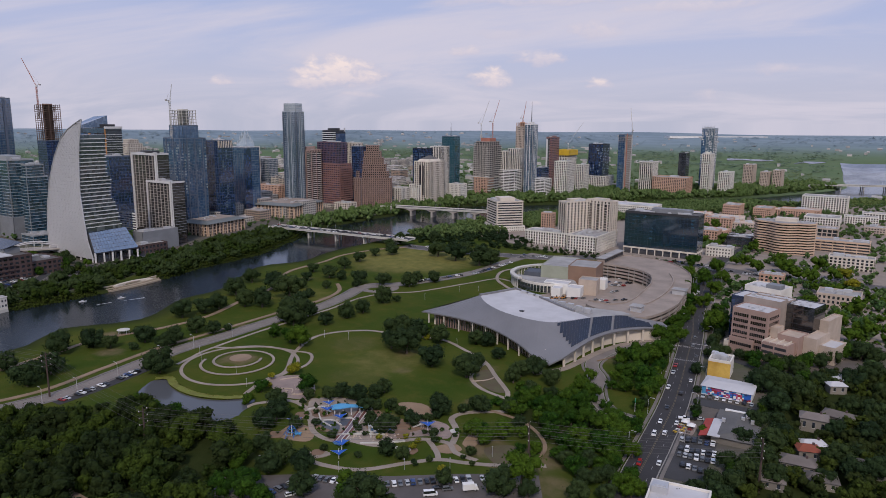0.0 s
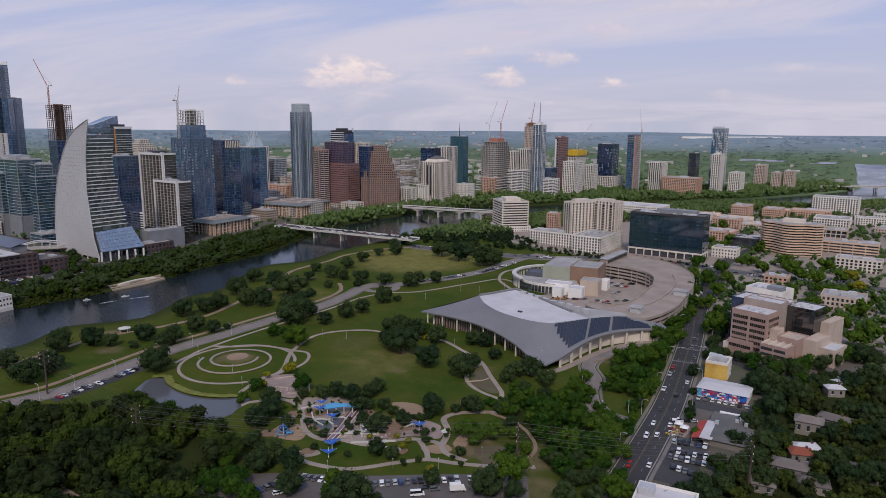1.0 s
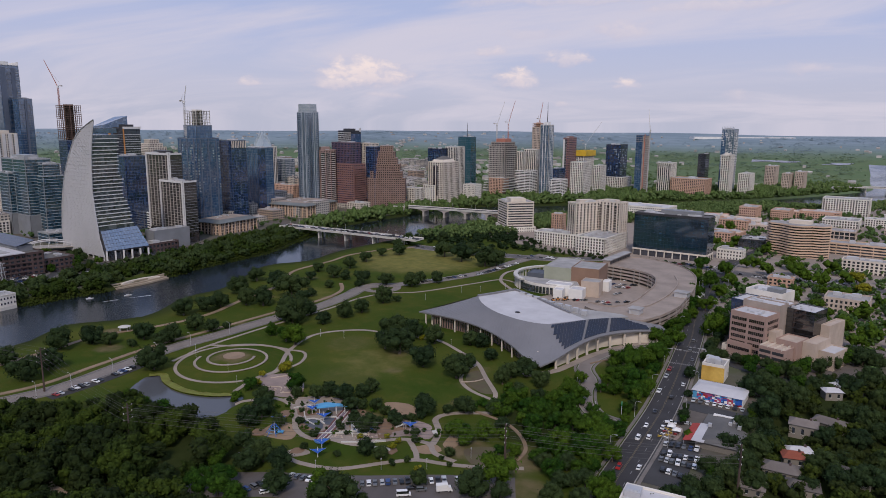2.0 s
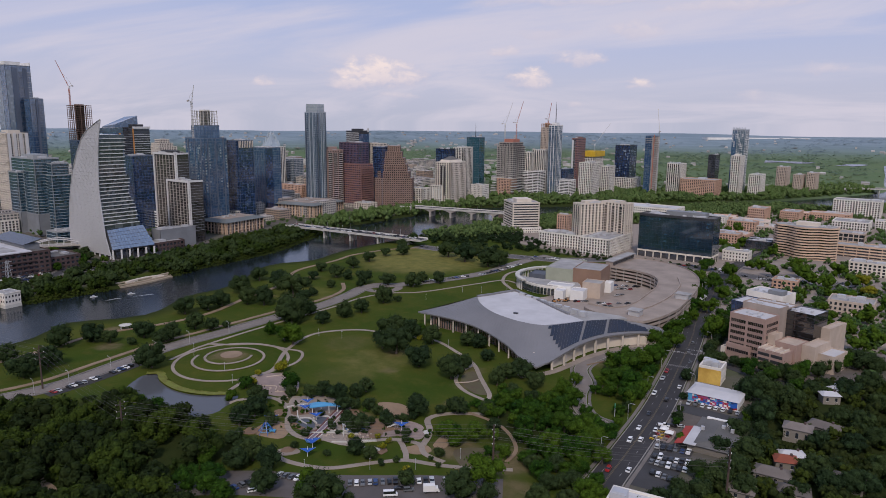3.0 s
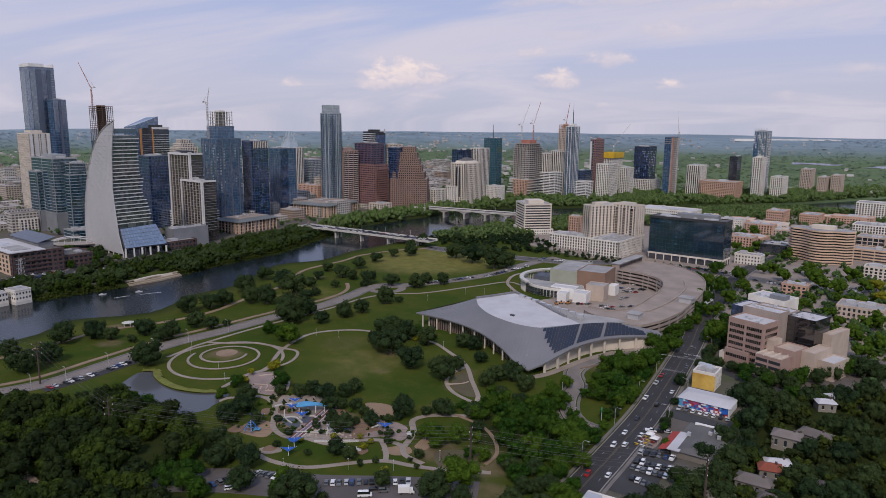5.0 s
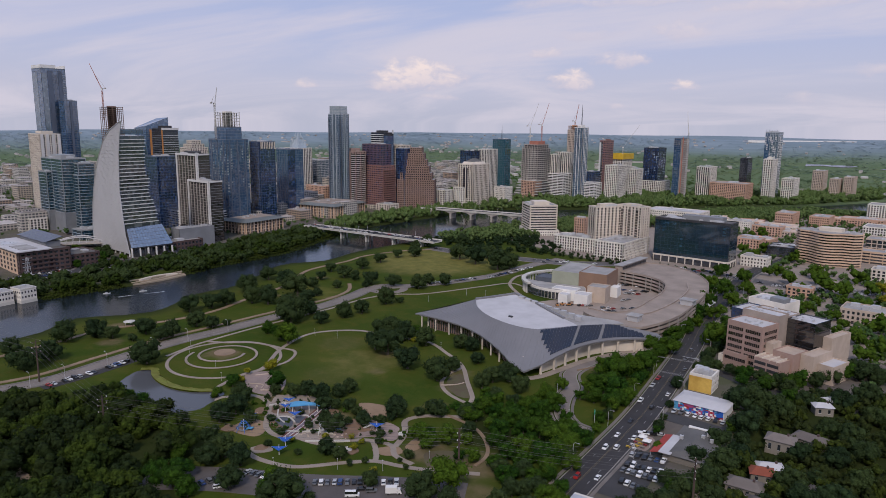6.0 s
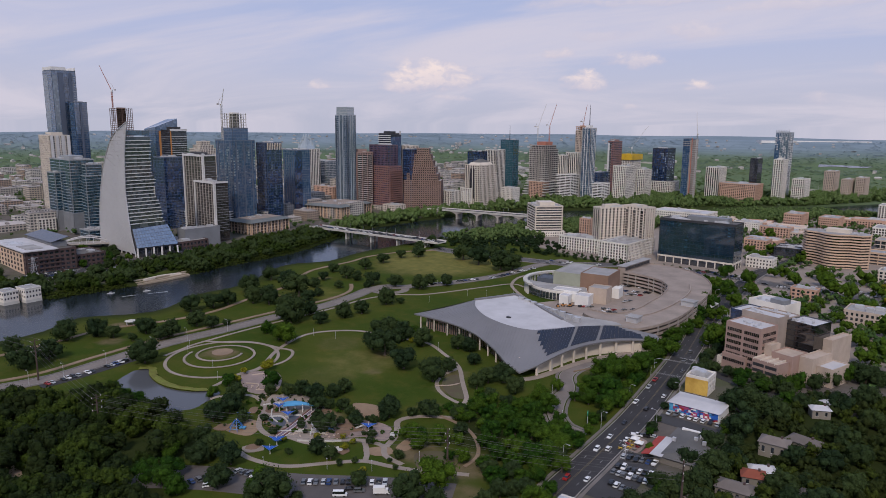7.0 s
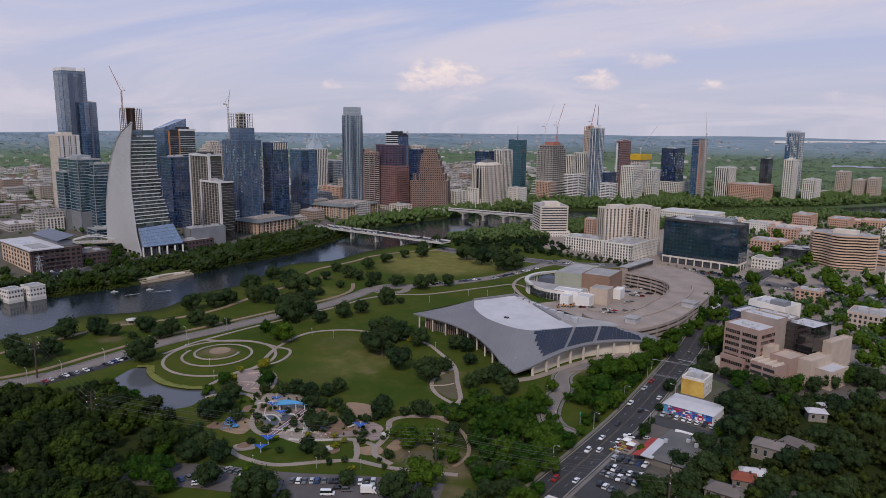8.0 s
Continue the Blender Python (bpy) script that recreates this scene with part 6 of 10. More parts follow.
def garage():
    """The curved open parking deck of several levels wrapped round a yard."""
    t = thing("parking_garage", "curved concrete parking garage with open decks and a worn roof deck", "garage")
    outer = curve_y([(-192, 489, 0), (-185, 483, 0), (-166, 477, 0), (-147, 474, 0), (-138, 491, 0), (-134, 525, 0), (-137, 560, 0), (-143, 605, 0), (-156, 650, 0), (-180, 684, 0), (-213, 702, 0), (-236, 700, 0)], 6.0)
    inner = curve_y([(-195, 501, 0), (-184, 500, 0), (-176, 500, 0), (-169, 511, 0), (-167, 530, 0), (-169, 555, 0), (-173, 590, 0), (-183, 620, 0), (-198, 635, 0), (-216, 642, 0), (-238, 645, 0)], 6.0)
    m = 44
    def even(line):
        return [line[round(i * (len(line) - 1) / (m - 1))] for i in range(m)]
    o, q = even(outer), even(inner)
    for lev, z in enumerate((3.0, 6.2, 9.4, 12.6)):
        v = [(x, y, z + dz) for x, y, _ in o for dz in (0, -0.6)] + [(x, y, z + dz) for x, y, _ in q for dz in (0, -0.6)]
        k = 2 * m
        f = []
        for i in range(m - 1):
            a, b = 2 * i, 2 * i + 2
            f += [(a, b, k + b, k + a), (a + 1, k + a + 1, k + b + 1, b + 1), (a, a + 1, b + 1, b), (k + a, k + b, k + b + 1, k + a + 1)]
        part("deck", v, f, "concrete_deck", t)
        for line in (o, q):
            s = Shape()
            for i, (ax, ay, _) in enumerate(line):
                (px, py, _), (nx, ny, _) = line[max(i - 1, 0)], line[min(i + 1, m - 1)]
                d = Vector((ny - py, px - nx, 0)).normalized() * 0.25
                s.v += [(ax + d.x, ay + d.y, z - 0.9), (ax - d.x, ay - d.y, z - 0.9), (ax - d.x, ay - d.y, z + 1.0), (ax + d.x, ay + d.y, z + 1.0)]
            for i in range(m - 1):
                for k in range(4):
                    a, b = 4 * i + k, 4 * i + (k + 1) % 4
                    s.f.append((a, b, b + 4, a + 4))
            s.f += [(3, 2, 1, 0), (4 * m - 4, 4 * m - 3, 4 * m - 2, 4 * m - 1)]
            s.part("guard_wall", "concrete_pink", t)
    for line in (o, q):
        for (x, y, _) in line[::2]:
            Shape().box(x - 0.4, y - 0.4, -0.4, x + 0.4, y + 0.4, 12.2).part("column", "concrete", t)
    core = Shape()
    for i in range(m - 1):
        mid = [(o[j][0] * 0.55 + q[j][0] * 0.45, o[j][1] * 0.55 + q[j][1] * 0.45) for j in (i, i + 1)]
        (ax, ay), (bx, by) = mid
        d = Vector((by - ay, ax - bx, 0)).normalized() * 0.3
        core.prism([(ax + d.x, ay + d.y), (ax - d.x, ay - d.y), (bx - d.x, by - d.y), (bx + d.x, by + d.y)], -0.4, 12.0)
    core.part("ramp_wall", "concrete_deck", t)
    ramp = [tuple(p) for p in spline([(-158, 508, 0), (-154, 518, 0), (-152, 540, 0), (-153, 572, 0), (-159, 609, 0), (-170, 637, 0)], 7.0)]
    for (ax, ay, _), (bx, by, _) in zip(ramp, ramp[1:]):
        Shape().beam((ax, ay, 13.1), (bx, by, 13.1), 0.45).part("ramp_kerb", "concrete_pink", t)
    Shape().box(-244, 646, -0.4, -237, 702, 17.5).part("end_block", "concrete_pink", t)
    # dark boxes imitate shaded openings in the solid end block
    for k in range(8):
        Shape().box(-245, 648 + 6.6 * k, 14, -236.4, 653 + 6.6 * k, 16.4).part("end_opening", "metal_dark", t)
    Shape().box(-245, 645, 17.5, -236, 703, 18.1).part("end_roof", "grey_roof", t)
    for x, y, w in ((-142, 565, 5), (-154, 494, 4)):
        Shape().box(x - w, y - 4, 12.6, x + w, y + 4, 16.4).part("stair_house", "metal_light", t)
        Shape().box(x - w - 0.8, y - 4.8, 16.4, x + w + 0.8, y + 4.8, 16.9).part("stair_roof", "grey_roof", t)
    return t


garage()


def arts_centre():
    """Round arts centre: ring canopy on columns, stage houses and white service blocks."""
    t = thing("arts_centre", "arts centre with a round white ring canopy and brown stage house", "building", -262, 588, 0, 10)
    R = 39
    ringm, cols = Shape(), []
    n = 40
    a0, a1 = 110, 232
    for i in range(n):
        p, q = radians(a0 + (a1 - a0) * i / n), radians(a0 + (a1 - a0) * (i + 1) / n)
        pts = [((R + e) * math.cos(x), (R + e) * math.sin(x)) for x, e in ((p, 0), (p, 4), (q, 4), (q, 0))]
        ringm.prism(pts[:4], 9.4, 11.0)
        if i % 2 == 0:
            Shape().box((R + 2) * math.cos(p) - 0.6, (R + 2) * math.sin(p) - 0.6, -0.4, (R + 2) * math.cos(p) + 0.6, (R + 2) * math.sin(p) + 0.6, 9.4).part("column", "concrete_light", t)
    ringm.part("ring_canopy", "concrete_light", t, "curved white concrete ring")
    arc = [((R - 1) * math.cos(radians(a)), (R - 1) * math.sin(radians(a))) for a in range(200, 318, 6)]
    Shape().prism(arc + [(20, -12), (-16, -14)], -0.4, 8.4).part("foyer", "white_stucco", t)
    Shape().prism([(x * 0.97, y * 0.97) for x, y in arc] + [(20, -14), (-14, -15)], 8.4, 8.9).part("foyer_roof", "grey_roof", t)
    s = Shape()
    for a in range(216, 306, 5):
        p = radians(a)
        s.box((R - 0.4) * math.cos(p) - 1.1, (R - 0.4) * math.sin(p) - 1.1, 1.0, (R - 0.4) * math.cos(p) + 1.1, (R - 0.4) * math.sin(p) + 1.1, 6.5)
    s.part("foyer_windows", "glass_dark", t, kind="stuff")
    def block(name, x0, y0, x1, y1, h, mat, roof="grey_roof", label=""):
        b = Shape().box(x0, y0, -0.4, x1, y1, h).part(name, mat, t, label)
        k = Shape()
        for c in ((x0, y0, x1, y0 + 0.5), (x0, y1 - 0.5, x1, y1), (x0, y0 + 0.5, x0 + 0.5, y1 - 0.5), (x1 - 0.5, y0 + 0.5, x1, y1 - 0.5)):
            k.box(c[0], c[1], h + 0.004, c[2], c[3], h + 0.8)
        k.part("parapet", mat, b)
        Shape().box(x0 + 0.5, y0 + 0.5, h + 0.004, x1 - 0.5, y1 - 0.5, h + 0.3).part("roof", roof, b)
        return b
    block("auditorium_block", -11, -14, 14.5, 34, 19.5, "sage", "grey_roof", "pale green grey auditorium block")
    block("stage_house", 14.6, -14, 40, 20, 21.0, "stage_brown", "grey_roof", "brown stage house")
    block("plant_block", -27, -14, -11.2, 4, 12, "slate", "slate", "dark slate box")
    block("service_block", 28, -30, 44, -15, 13, "tan_stone")
    block("white_block", -2, -36, 20, -24, 9, "white_paint", "white_roof")
    block("white_block", 21, -44, 33, -31, 8, "white_paint", "white_roof")
    block("white_block", 8, -47, 16, -37, 7, "white_paint", "white_roof")
    Shape().box(40.3, -4, -0.4, 47, 8, 9).part("loading_bay", "white_paint", t)
    return t


surface("sage", (0.30, 0.315, 0.245), 0.85, vary=0.12)
surface("stage_brown", (0.235, 0.145, 0.10), 0.85, vary=0.14)
arts_centre()
tagged(ribbon([(-232, 520), (-215, 560), (-205, 600), (-215, 640), (-240, 665)], 62, 0.1, 8).part("car_park", "concrete_deck"), "worn pinkish service yard with parked cars", "car park", kind="structure")
tagged(ribbon([(-240, 512), (-205, 500), (-185, 492)], 30, 0.1, 8).part("car_park", "concrete_deck"), "brick service yard behind the events hall", "car park", kind="structure")


def pink_office():
    """Stepped pinkish office: a seven storey front tower, car decks, low wings and dark glass boxes behind."""
    t = thing("office_block", "pinkish stone office block with ribbon windows and stepped terraces", "building", -63.8, 475.2, 0, -15)
    t.scale = (0.8, 0.8, 1.0)

    def block(name, x0, y0, x1, y1, h, mat="pink_stone", roof="white_roof", z=-0.5, rim=1.0):
        b = Shape().box(x0, y0, z, x1, y1, h).part(name, mat, t)
        k = Shape()
        for c in ((x0, y0, x1, y0 + 0.5), (x0, y1 - 0.5, x1, y1), (x0, y0 + 0.5, x0 + 0.5, y1 - 0.5), (x1 - 0.5, y0 + 0.5, x1, y1 - 0.5)):
            k.box(c[0], c[1], h + 0.004, c[2], c[3], h + rim)
        k.part("parapet", mat, b)
        Shape().box(x0 + 0.5, y0 + 0.5, h + 0.004, x1 - 0.5, y1 - 0.5, h + 0.3).part("roof", roof, b)
        return b

    def ribbon_window(b, face, a, c, at, z, high=2.1):
        """One band of dark panes in a recessed frame, with a sill and slim mullions."""
        s = Shape()
        m = max(3, int((c - a) / 1.5))
        if face == "s":
            w = Shape().box(a, at - 0.06, z, c, at + 0.2, z + high).part("window", "glass_night", b)
            s.box(a - 0.25, at - 0.32, z - 0.35, c + 0.25, at + 0.1, z)
            for q in range(1, m):
                x = a + (c - a) * q / m
                s.box(x - 0.07, at - 0.16, z + 0.001, x + 0.07, at - 0.05, z + high)
        else:
            w = Shape().box(at - 0.2, a, z, at + 0.06, c, z + high).part("window", "glass_night", b)
            s.box(at - 0.1, a - 0.25, z - 0.35, at + 0.32, c + 0.25, z)
            for q in range(1, m):
                y = a + (c - a) * q / m
                s.box(at + 0.05, y - 0.07, z + 0.001, at + 0.16, y + 0.07, z + high)
        s.part("frame", "pink_stone", w)

    a = block("front_tower", -28, 0, 1.5, 23, 28.9)
    for i in range(6):
        z = 4.4 + 3.95 * i
        for x0, x1 in ((-26.6, -14.4), (-12.2, 0.0)):
            ribbon_window(a, "s", x0, x1, 0, z)
        ribbon_window(a, "e", 3.5, 20.5, 1.5, z)
    b = block("front_ledge", -28.2, -2.2, -8, -0.05, 9.0, rim=0.6)
    ribbon_window(b, "s", -27, -9.2, -2.2, 4.6)
    block("entry_block", -32, -3, -28.3, 12, 5.5, "cream_stone", "grey_roof")
    c = block("car_deck", 1.6, -9, 22, 6, 12.6, roof="tan_stone", rim=0.6)
    # solid dark panels stand in for the shade inside open car decks
    for i in range(3):
        for x0, x1 in ((2.4, 11.2), (12.4, 21.2)):
            Shape().box(x0, -9.1, 2.0 + i * 3.6, x1, -8.4, 3.9 + i * 3.6).part("deck_opening", "metal_dark", c)
    for i in range(4):
        Shape().box(2.4 + 5.6 * i, -9.2, 12.62, 2.8 + 5.6 * i, 5.8, 13.9).part("deck_wall", "cream_stone", c)
    block("stair_tower", 1.6, 6.1, 7.5, 18, 19.0, "tan_stone", "tan_stone")
    block("low_wing", 7.6, 6.1, 24, 27, 15.5, "pink_stone", "tan_stone")
    block("rear_wall_block", -30, 23.1, 1, 38, 33.0, "concrete_pink", "white_roof")
    g = block("glass_box_west", -43, 28, -30.1, 54, 31.0, "glass_navy", "white_roof")
    e = block("glass_box_east", 1.1, 36, 23, 60, 30.5, "glass_night", "white_roof")
    for i in range(6):
        Shape().box(1.0, 35.86, 12 + i * 3.4, 23.1, 35.99, 12.35 + i * 3.4).part("floor_band", "metal_dark", e)
        Shape().box(-43.1, 27.86, 8 + i * 3.6, -30.0, 27.99, 8.35 + i * 3.6).part("floor_band", "metal_dark", g)
    block("north_block", -44, 54.1, -12, 78, 35.0, "white_stucco", "white_roof")
    block("link_block", -30, 38.1, 1, 54, 31.5, "concrete_pink", "white_roof")
    block("east_slab", 23.1, 50, 30, 80, 21.0, "tan_stone", "tan_stone")
    block("east_wing", 24.1, 16, 34, 43.9, 15.0, "tan_stone", "tan_stone")
    block("east_end", 34.1, 22, 46, 46, 10.5, "tan_stone", "white_roof")
    rnd = random.Random(12)
    for x0, y0, x1, y1, z in ((-21, 2, -3, 21, 29.2), (-28, 25, -2, 36, 33.3), (3, 38, 20, 57, 30.8), (-28, 40, -2, 52, 31.8), (-42, 56, -16, 75, 35.3)):
        for k in range(7):
            x, y = rnd.uniform(x0, x1 - 3), rnd.uniform(y0, y1 - 3)
            Shape().box(x, y, z, x + rnd.uniform(1.0, 3.4), y + rnd.uniform(1.0, 2.6), z + rnd.uniform(0.5, 1.7)).part("roof_unit", "metal_light", t)
    Shape().box(-26, 56, 35.3, -14, 66, 38.5).part("lift_house", "grey_panel", t)
    return t


pink_office()


def gable_house(x, y, w, d, h, rot, label, roof="shingle", wall="siding"):
    """A small house: walls, hipped roof with eaves, windows, chimney."""
    t = thing("house", label, "house", x, y, level(x, y), rot)
    Shape().box(-w / 2, -d / 2, -0.4, w / 2, d / 2, h).part("wall", wall, t)
    e = 0.7
    r = Shape()
    k = d * 0.22
    r.add([(-w / 2 - e, -d / 2 - e, h - 0.1), (w / 2 + e, -d / 2 - e, h - 0.1), (w / 2 + e, d / 2 + e, h - 0.1), (-w / 2 - e, d / 2 + e, h - 0.1), (-w / 2 + d * 0.3, 0, h + k), (w / 2 - d * 0.3, 0, h + k)],
          [(0, 1, 5, 4), (1, 2, 5), (2, 3, 4, 5), (3, 0, 4), (3, 2, 1, 0)])
    r.part("roof", roof, t)
    for i in range(max(2, int(w / 3.5))):
        xx = -w / 2 + (i + 0.5) * w / max(2, int(w / 3.5))
        win = Shape().box(xx - 0.6, -d / 2 - 0.06, h * 0.35, xx + 0.6, -d / 2 + 0.1, h * 0.75).part("window", "glass_dark", t)
        Shape().box(xx - 0.75, -d / 2 - 0.1, h * 0.35 - 0.15, xx + 0.75, -d / 2 - 0.02, h * 0.35).part("sill", "white_paint", win)
    Shape().box(w * 0.2, -0.5, h, w * 0.2 + 0.9, 0.5, h + k + 0.8).part("chimney", "dark_brick", t)
    return t


def mural_shed():
    t = thing("shop", "long white roofed shop with a bright painted mural wall", "shop", -69, 397, 0, 2)
    Shape().box(-13, -8.5, -0.4, 13, 9, 5.2).part("wall", "white_paint", t)
    r = Shape()
    r.add([(-13.8, -9.3, 5.1), (13.8, -9.3, 5.1), (13.8, 9.8, 5.1), (-13.8, 9.8, 5.1), (-11, 0, 6.4), (11, 0, 6.4)], [(0, 1, 5, 4), (1, 2, 5), (2, 3, 4, 5), (3, 0, 4), (3, 2, 1, 0)])
    r.part("roof", "white_roof", t)
    rnd = random.Random(8)
    cols = ["fabric_blue", "canopy_blue", "paint_red", "white_paint", "mural_pink", "mural_pink", "paint_blue"]
    x = -12.9
    k = 0
    while x < 12.6:
        z = 0.3
        w = rnd.uniform(0.6, 1.5)
        while z < 4.9:
            hh = min(rnd.uniform(0.4, 1.3), 5.0 - z)
            c = "canopy_blue" if x < -11 else "fabric_blue" if x > 8.5 and rnd.random() < 0.7 else cols[rnd.randrange(7)]
            a = rnd.uniform(-0.25, 0.25)
            part("mural_patch", [(x, -8.53, z), (min(x + w, 12.9), -8.53, z), (min(x + w, 12.9), -8.53, z + hh), (x, -8.53, z + hh)], [(0, 1, 2, 3)], c, t)
            z += hh
        x += w
    return t


surface("mural_pink", (0.35, 0.06, 0.16), 0.75, vary=0.3)
mural_shed()
MURAL_BLOCK = tower("shop_block", "three storey block with a yellow painted wall", -80, 428, 12, 14, 9.5, "white_low", 3, gear=9)
part("painted_wall", [(-6.4, -7.45, 0.2), (6.4, -7.45, 0.2), (6.4, -7.45, 9.2), (-6.4, -7.45, 9.2)], [(0, 1, 2, 3)], "mural_yellow", MURAL_BLOCK, "yellow painted mural wall")


def restaurant():
    t = thing("restaurant", "brown roofed restaurant with a red and white awning", "restaurant", -57.5, 347, 0, 4)
    r = Shape()
    Shape().box(-7, -18, -0.4, 12, 16, 3.6).part("wall", "siding", t)
    r.add([(-8, -19, 3.5), (13, -19, 3.5), (13, 17, 3.5), (-8, 17, 3.5), (2, -14, 5.2), (2, 12, 5.2)], [(0, 1, 4), (1, 2, 5, 4), (2, 3, 5), (3, 0, 4, 5), (3, 2, 1, 0)])
    r.part("roof", "dark_roof", t)
    Shape().add([(-12.5, -20, 3.0), (-8.8, -20, 3.9), (-8.8, 2, 3.9), (-12.5, 2, 3.0), (-12.5, -20, 2.8), (-8.8, -20, 3.7), (-8.8, 2, 3.7), (-12.5, 2, 2.8)], [(0, 1, 2, 3), (7, 6, 5, 4), (0, 4, 5, 1), (1, 5, 6, 2), (2, 6, 7, 3), (3, 7, 4, 0)]).part("awning", "red_roof", t, "red awning")
    Shape().box(-8.6, -20, 3.75, -3.0, 2, 4.1).part("flat_awning", "white_roof", t, "white flat awning")
    for y in (-19, -12, -5, 1.5):
        Shape().beam((-12.2, y, -0.3), (-12.2, y, 3.0), 0.1).part("post", "metal_light", t)
    Shape().box(-5, 14, 3.8, 11, 15.4, 5.0).part("parapet", "white_paint", t)
    rnd = random.Random(5)
    for k in range(5):
        x, y = rnd.uniform(-5, 9), rnd.uniform(-12, 10)
        Shape().box(x, y, 4.4, x + 1.6, y + 1.3, 6.2).part("roof_unit", "metal_light", t)
    return t


restaurant()
tagged(ribbon([(-68, 282), (-70, 300), (-72, 330)], 24, 0.1, 6).part("car_park", "asphalt"), "asphalt car park of the roadside restaurant", "car park", kind="structure")
tagged(ribbon([(-84, 376), (-50, 376)], 11, 0.1, 6).part("car_park", "asphalt"), "asphalt forecourt below the mural wall", "car park", kind="structure")
tagged(ribbon([(-225, 165), (-200, 185), (-168, 205), (-138, 228), (-112, 244)], 20, 0.1, 6).part("car_park", "lot_asphalt"), "asphalt park car park with rows of cars", "car park", kind="structure")
tagged(ribbon([(-366, 176), (-367, 196), (-371, 222), (-376, 244)], 9, 0.1, 6).part("car_park", "asphalt_old"), "roadside parking strip beside the park road", "car park", kind="structure")
tower("shop", "flat white roofed shop beside the avenue", -58, 248, 22, 30, 8.0, "white_low", 8, roof="white_roof", gear=2)


# ---- trees ----
def leaf_cloud(rnd, clumps, leaves, size, squash, core=True, coarse=False):
    """Vertices and faces of a crown of unit radius: leaf clumps of small quads round dark hearts."""
    cs = []
    for i in range(clumps):
        for _ in range(30):
            v = Vector((rnd.uniform(-1, 1), rnd.uniform(-1, 1), rnd.uniform(-0.75, 1)))
            if v.length < 0.72:
                break
        cs.append((Vector((v.x, v.y, v.z * squash)), rnd.uniform(0.24, 0.46)))
    verts, faces = [], []
    for i in range(leaves):
        c, r = cs[i % clumps]
        d = Vector((rnd.gauss(0, 1), rnd.gauss(0, 1), rnd.gauss(0.25, 1))).normalized()
        p = c + Vector((d.x, d.y, d.z * 0.85)) * r * rnd.uniform(0.74, 1.24)
        n = (d + Vector((rnd.gauss(0, .42), rnd.gauss(0, .42), rnd.gauss(0.2, .42)))).normalized()
        u = n.cross(Vector((0, 0, 1)) if abs(n.z) < 0.9 else Vector((1, 0, 0))).normalized()
        w = n.cross(u)
        a = rnd.uniform(0, 6.28)
        u, w = u * math.cos(a) + w * math.sin(a), w * math.cos(a) - u * math.sin(a)
        s = size * rnd.uniform(0.6, 1.3)
        o = len(verts)
        verts += [p + u * s, p + w * s * 0.7, p - u * s, p - w * s * 0.7]
        faces.append((o, o + 1, o + 2, o + 3))
    hearts = []
    if core:
        t = (1 + 5 ** 0.5) / 2
        ico = [Vector(q).normalized() for q in [(-1, t, 0), (1, t, 0), (-1, -t, 0), (1, -t, 0), (0, -1, t), (0, 1, t), (0, -1, -t), (0, 1, -t), (t, 0, -1), (t, 0, 1), (-t, 0, -1), (-t, 0, 1)]]
        tri = [(0, 11, 5), (0, 5, 1), (0, 1, 7), (0, 7, 10), (0, 10, 11), (1, 5, 9), (5, 11, 4), (11, 10, 2), (10, 7, 6), (7, 1, 8), (3, 9, 4), (3, 4, 2), (3, 2, 6), (3, 6, 8), (3, 8, 9), (4, 9, 5), (2, 4, 11), (6, 2, 10), (8, 6, 7), (9, 8, 1)]
        octa = [Vector(q) for q in [(1, 0, 0), (0, 1, 0), (-1, 0, 0), (0, -1, 0), (0, 0, 1), (0, 0, -1)]]
        for c, r in cs:
            o = len(verts)
            if coarse:
                verts += [c + q * r * rnd.uniform(0.85, 1.1) for q in octa]
                hearts += [tuple(k + o for k in f) for f in ((0, 1, 4), (1, 2, 4), (2, 3, 4), (3, 0, 4), (1, 0, 5), (2, 1, 5), (3, 2, 5), (0, 3, 5))]
            else:
                verts += [c + q * r * 0.76 * rnd.uniform(0.88, 1.1) for q in ico]
                hearts += [tuple(k + o for k in f) for f in tri]
    return verts, faces, hearts


def crown_mesh(name, rnd, clumps, leaves, size, squash, leaf):
    v, f, hearts = leaf_cloud(rnd, clumps, leaves, size, squash)
    me = bpy.data.meshes.new(name)
    me.from_pydata([tuple(q) for q in v], [], f + hearts)
    me.shade_smooth()
    me.materials.append(MATS[leaf])
    return me


def trunk_mesh(rnd):
    s = Shape()
    s.tube([(0, 0, -0.1), (0.02, 0.01, 0.35), (0.0, 0.03, 0.75), (0.03, 0, 1.15)], [0.085, 0.062, 0.05, 0.02], 6)
    for k in range(4):
        a = k * 1.57 + rnd.uniform(-0.4, 0.4)
        s.tube([(0, 0, 0.45 + 0.08 * k), (0.22 * math.cos(a), 0.22 * math.sin(a), 0.75 + 0.06 * k), (0.45 * math.cos(a), 0.45 * math.sin(a), 1.0 + 0.08 * k)], [0.035, 0.026, 0.01], 4)
    return mesh_from("trunk", s.v, s.f, "bark")


TREES = {}
for species, leaf, squash, count in (("oak", "leaf_oak", 0.72, 5), ("elm", "leaf_elm", 0.85, 5), ("yellow", "leaf_pale", 0.8, 2)):
    TREES[species] = []
    for i in range(count):
        rnd = random.Random(species + str(i))
        TREES[species].append((trunk_mesh(rnd), crown_mesh("crown", rnd, rnd.randint(20, 26), 1350, 0.068, squash, leaf)))
LABELS = {"oak": "dark green live oak with a broad rounded crown", "elm": "fresh green leafy shade tree", "yellow": "small tree in bright yellow green leaf"}


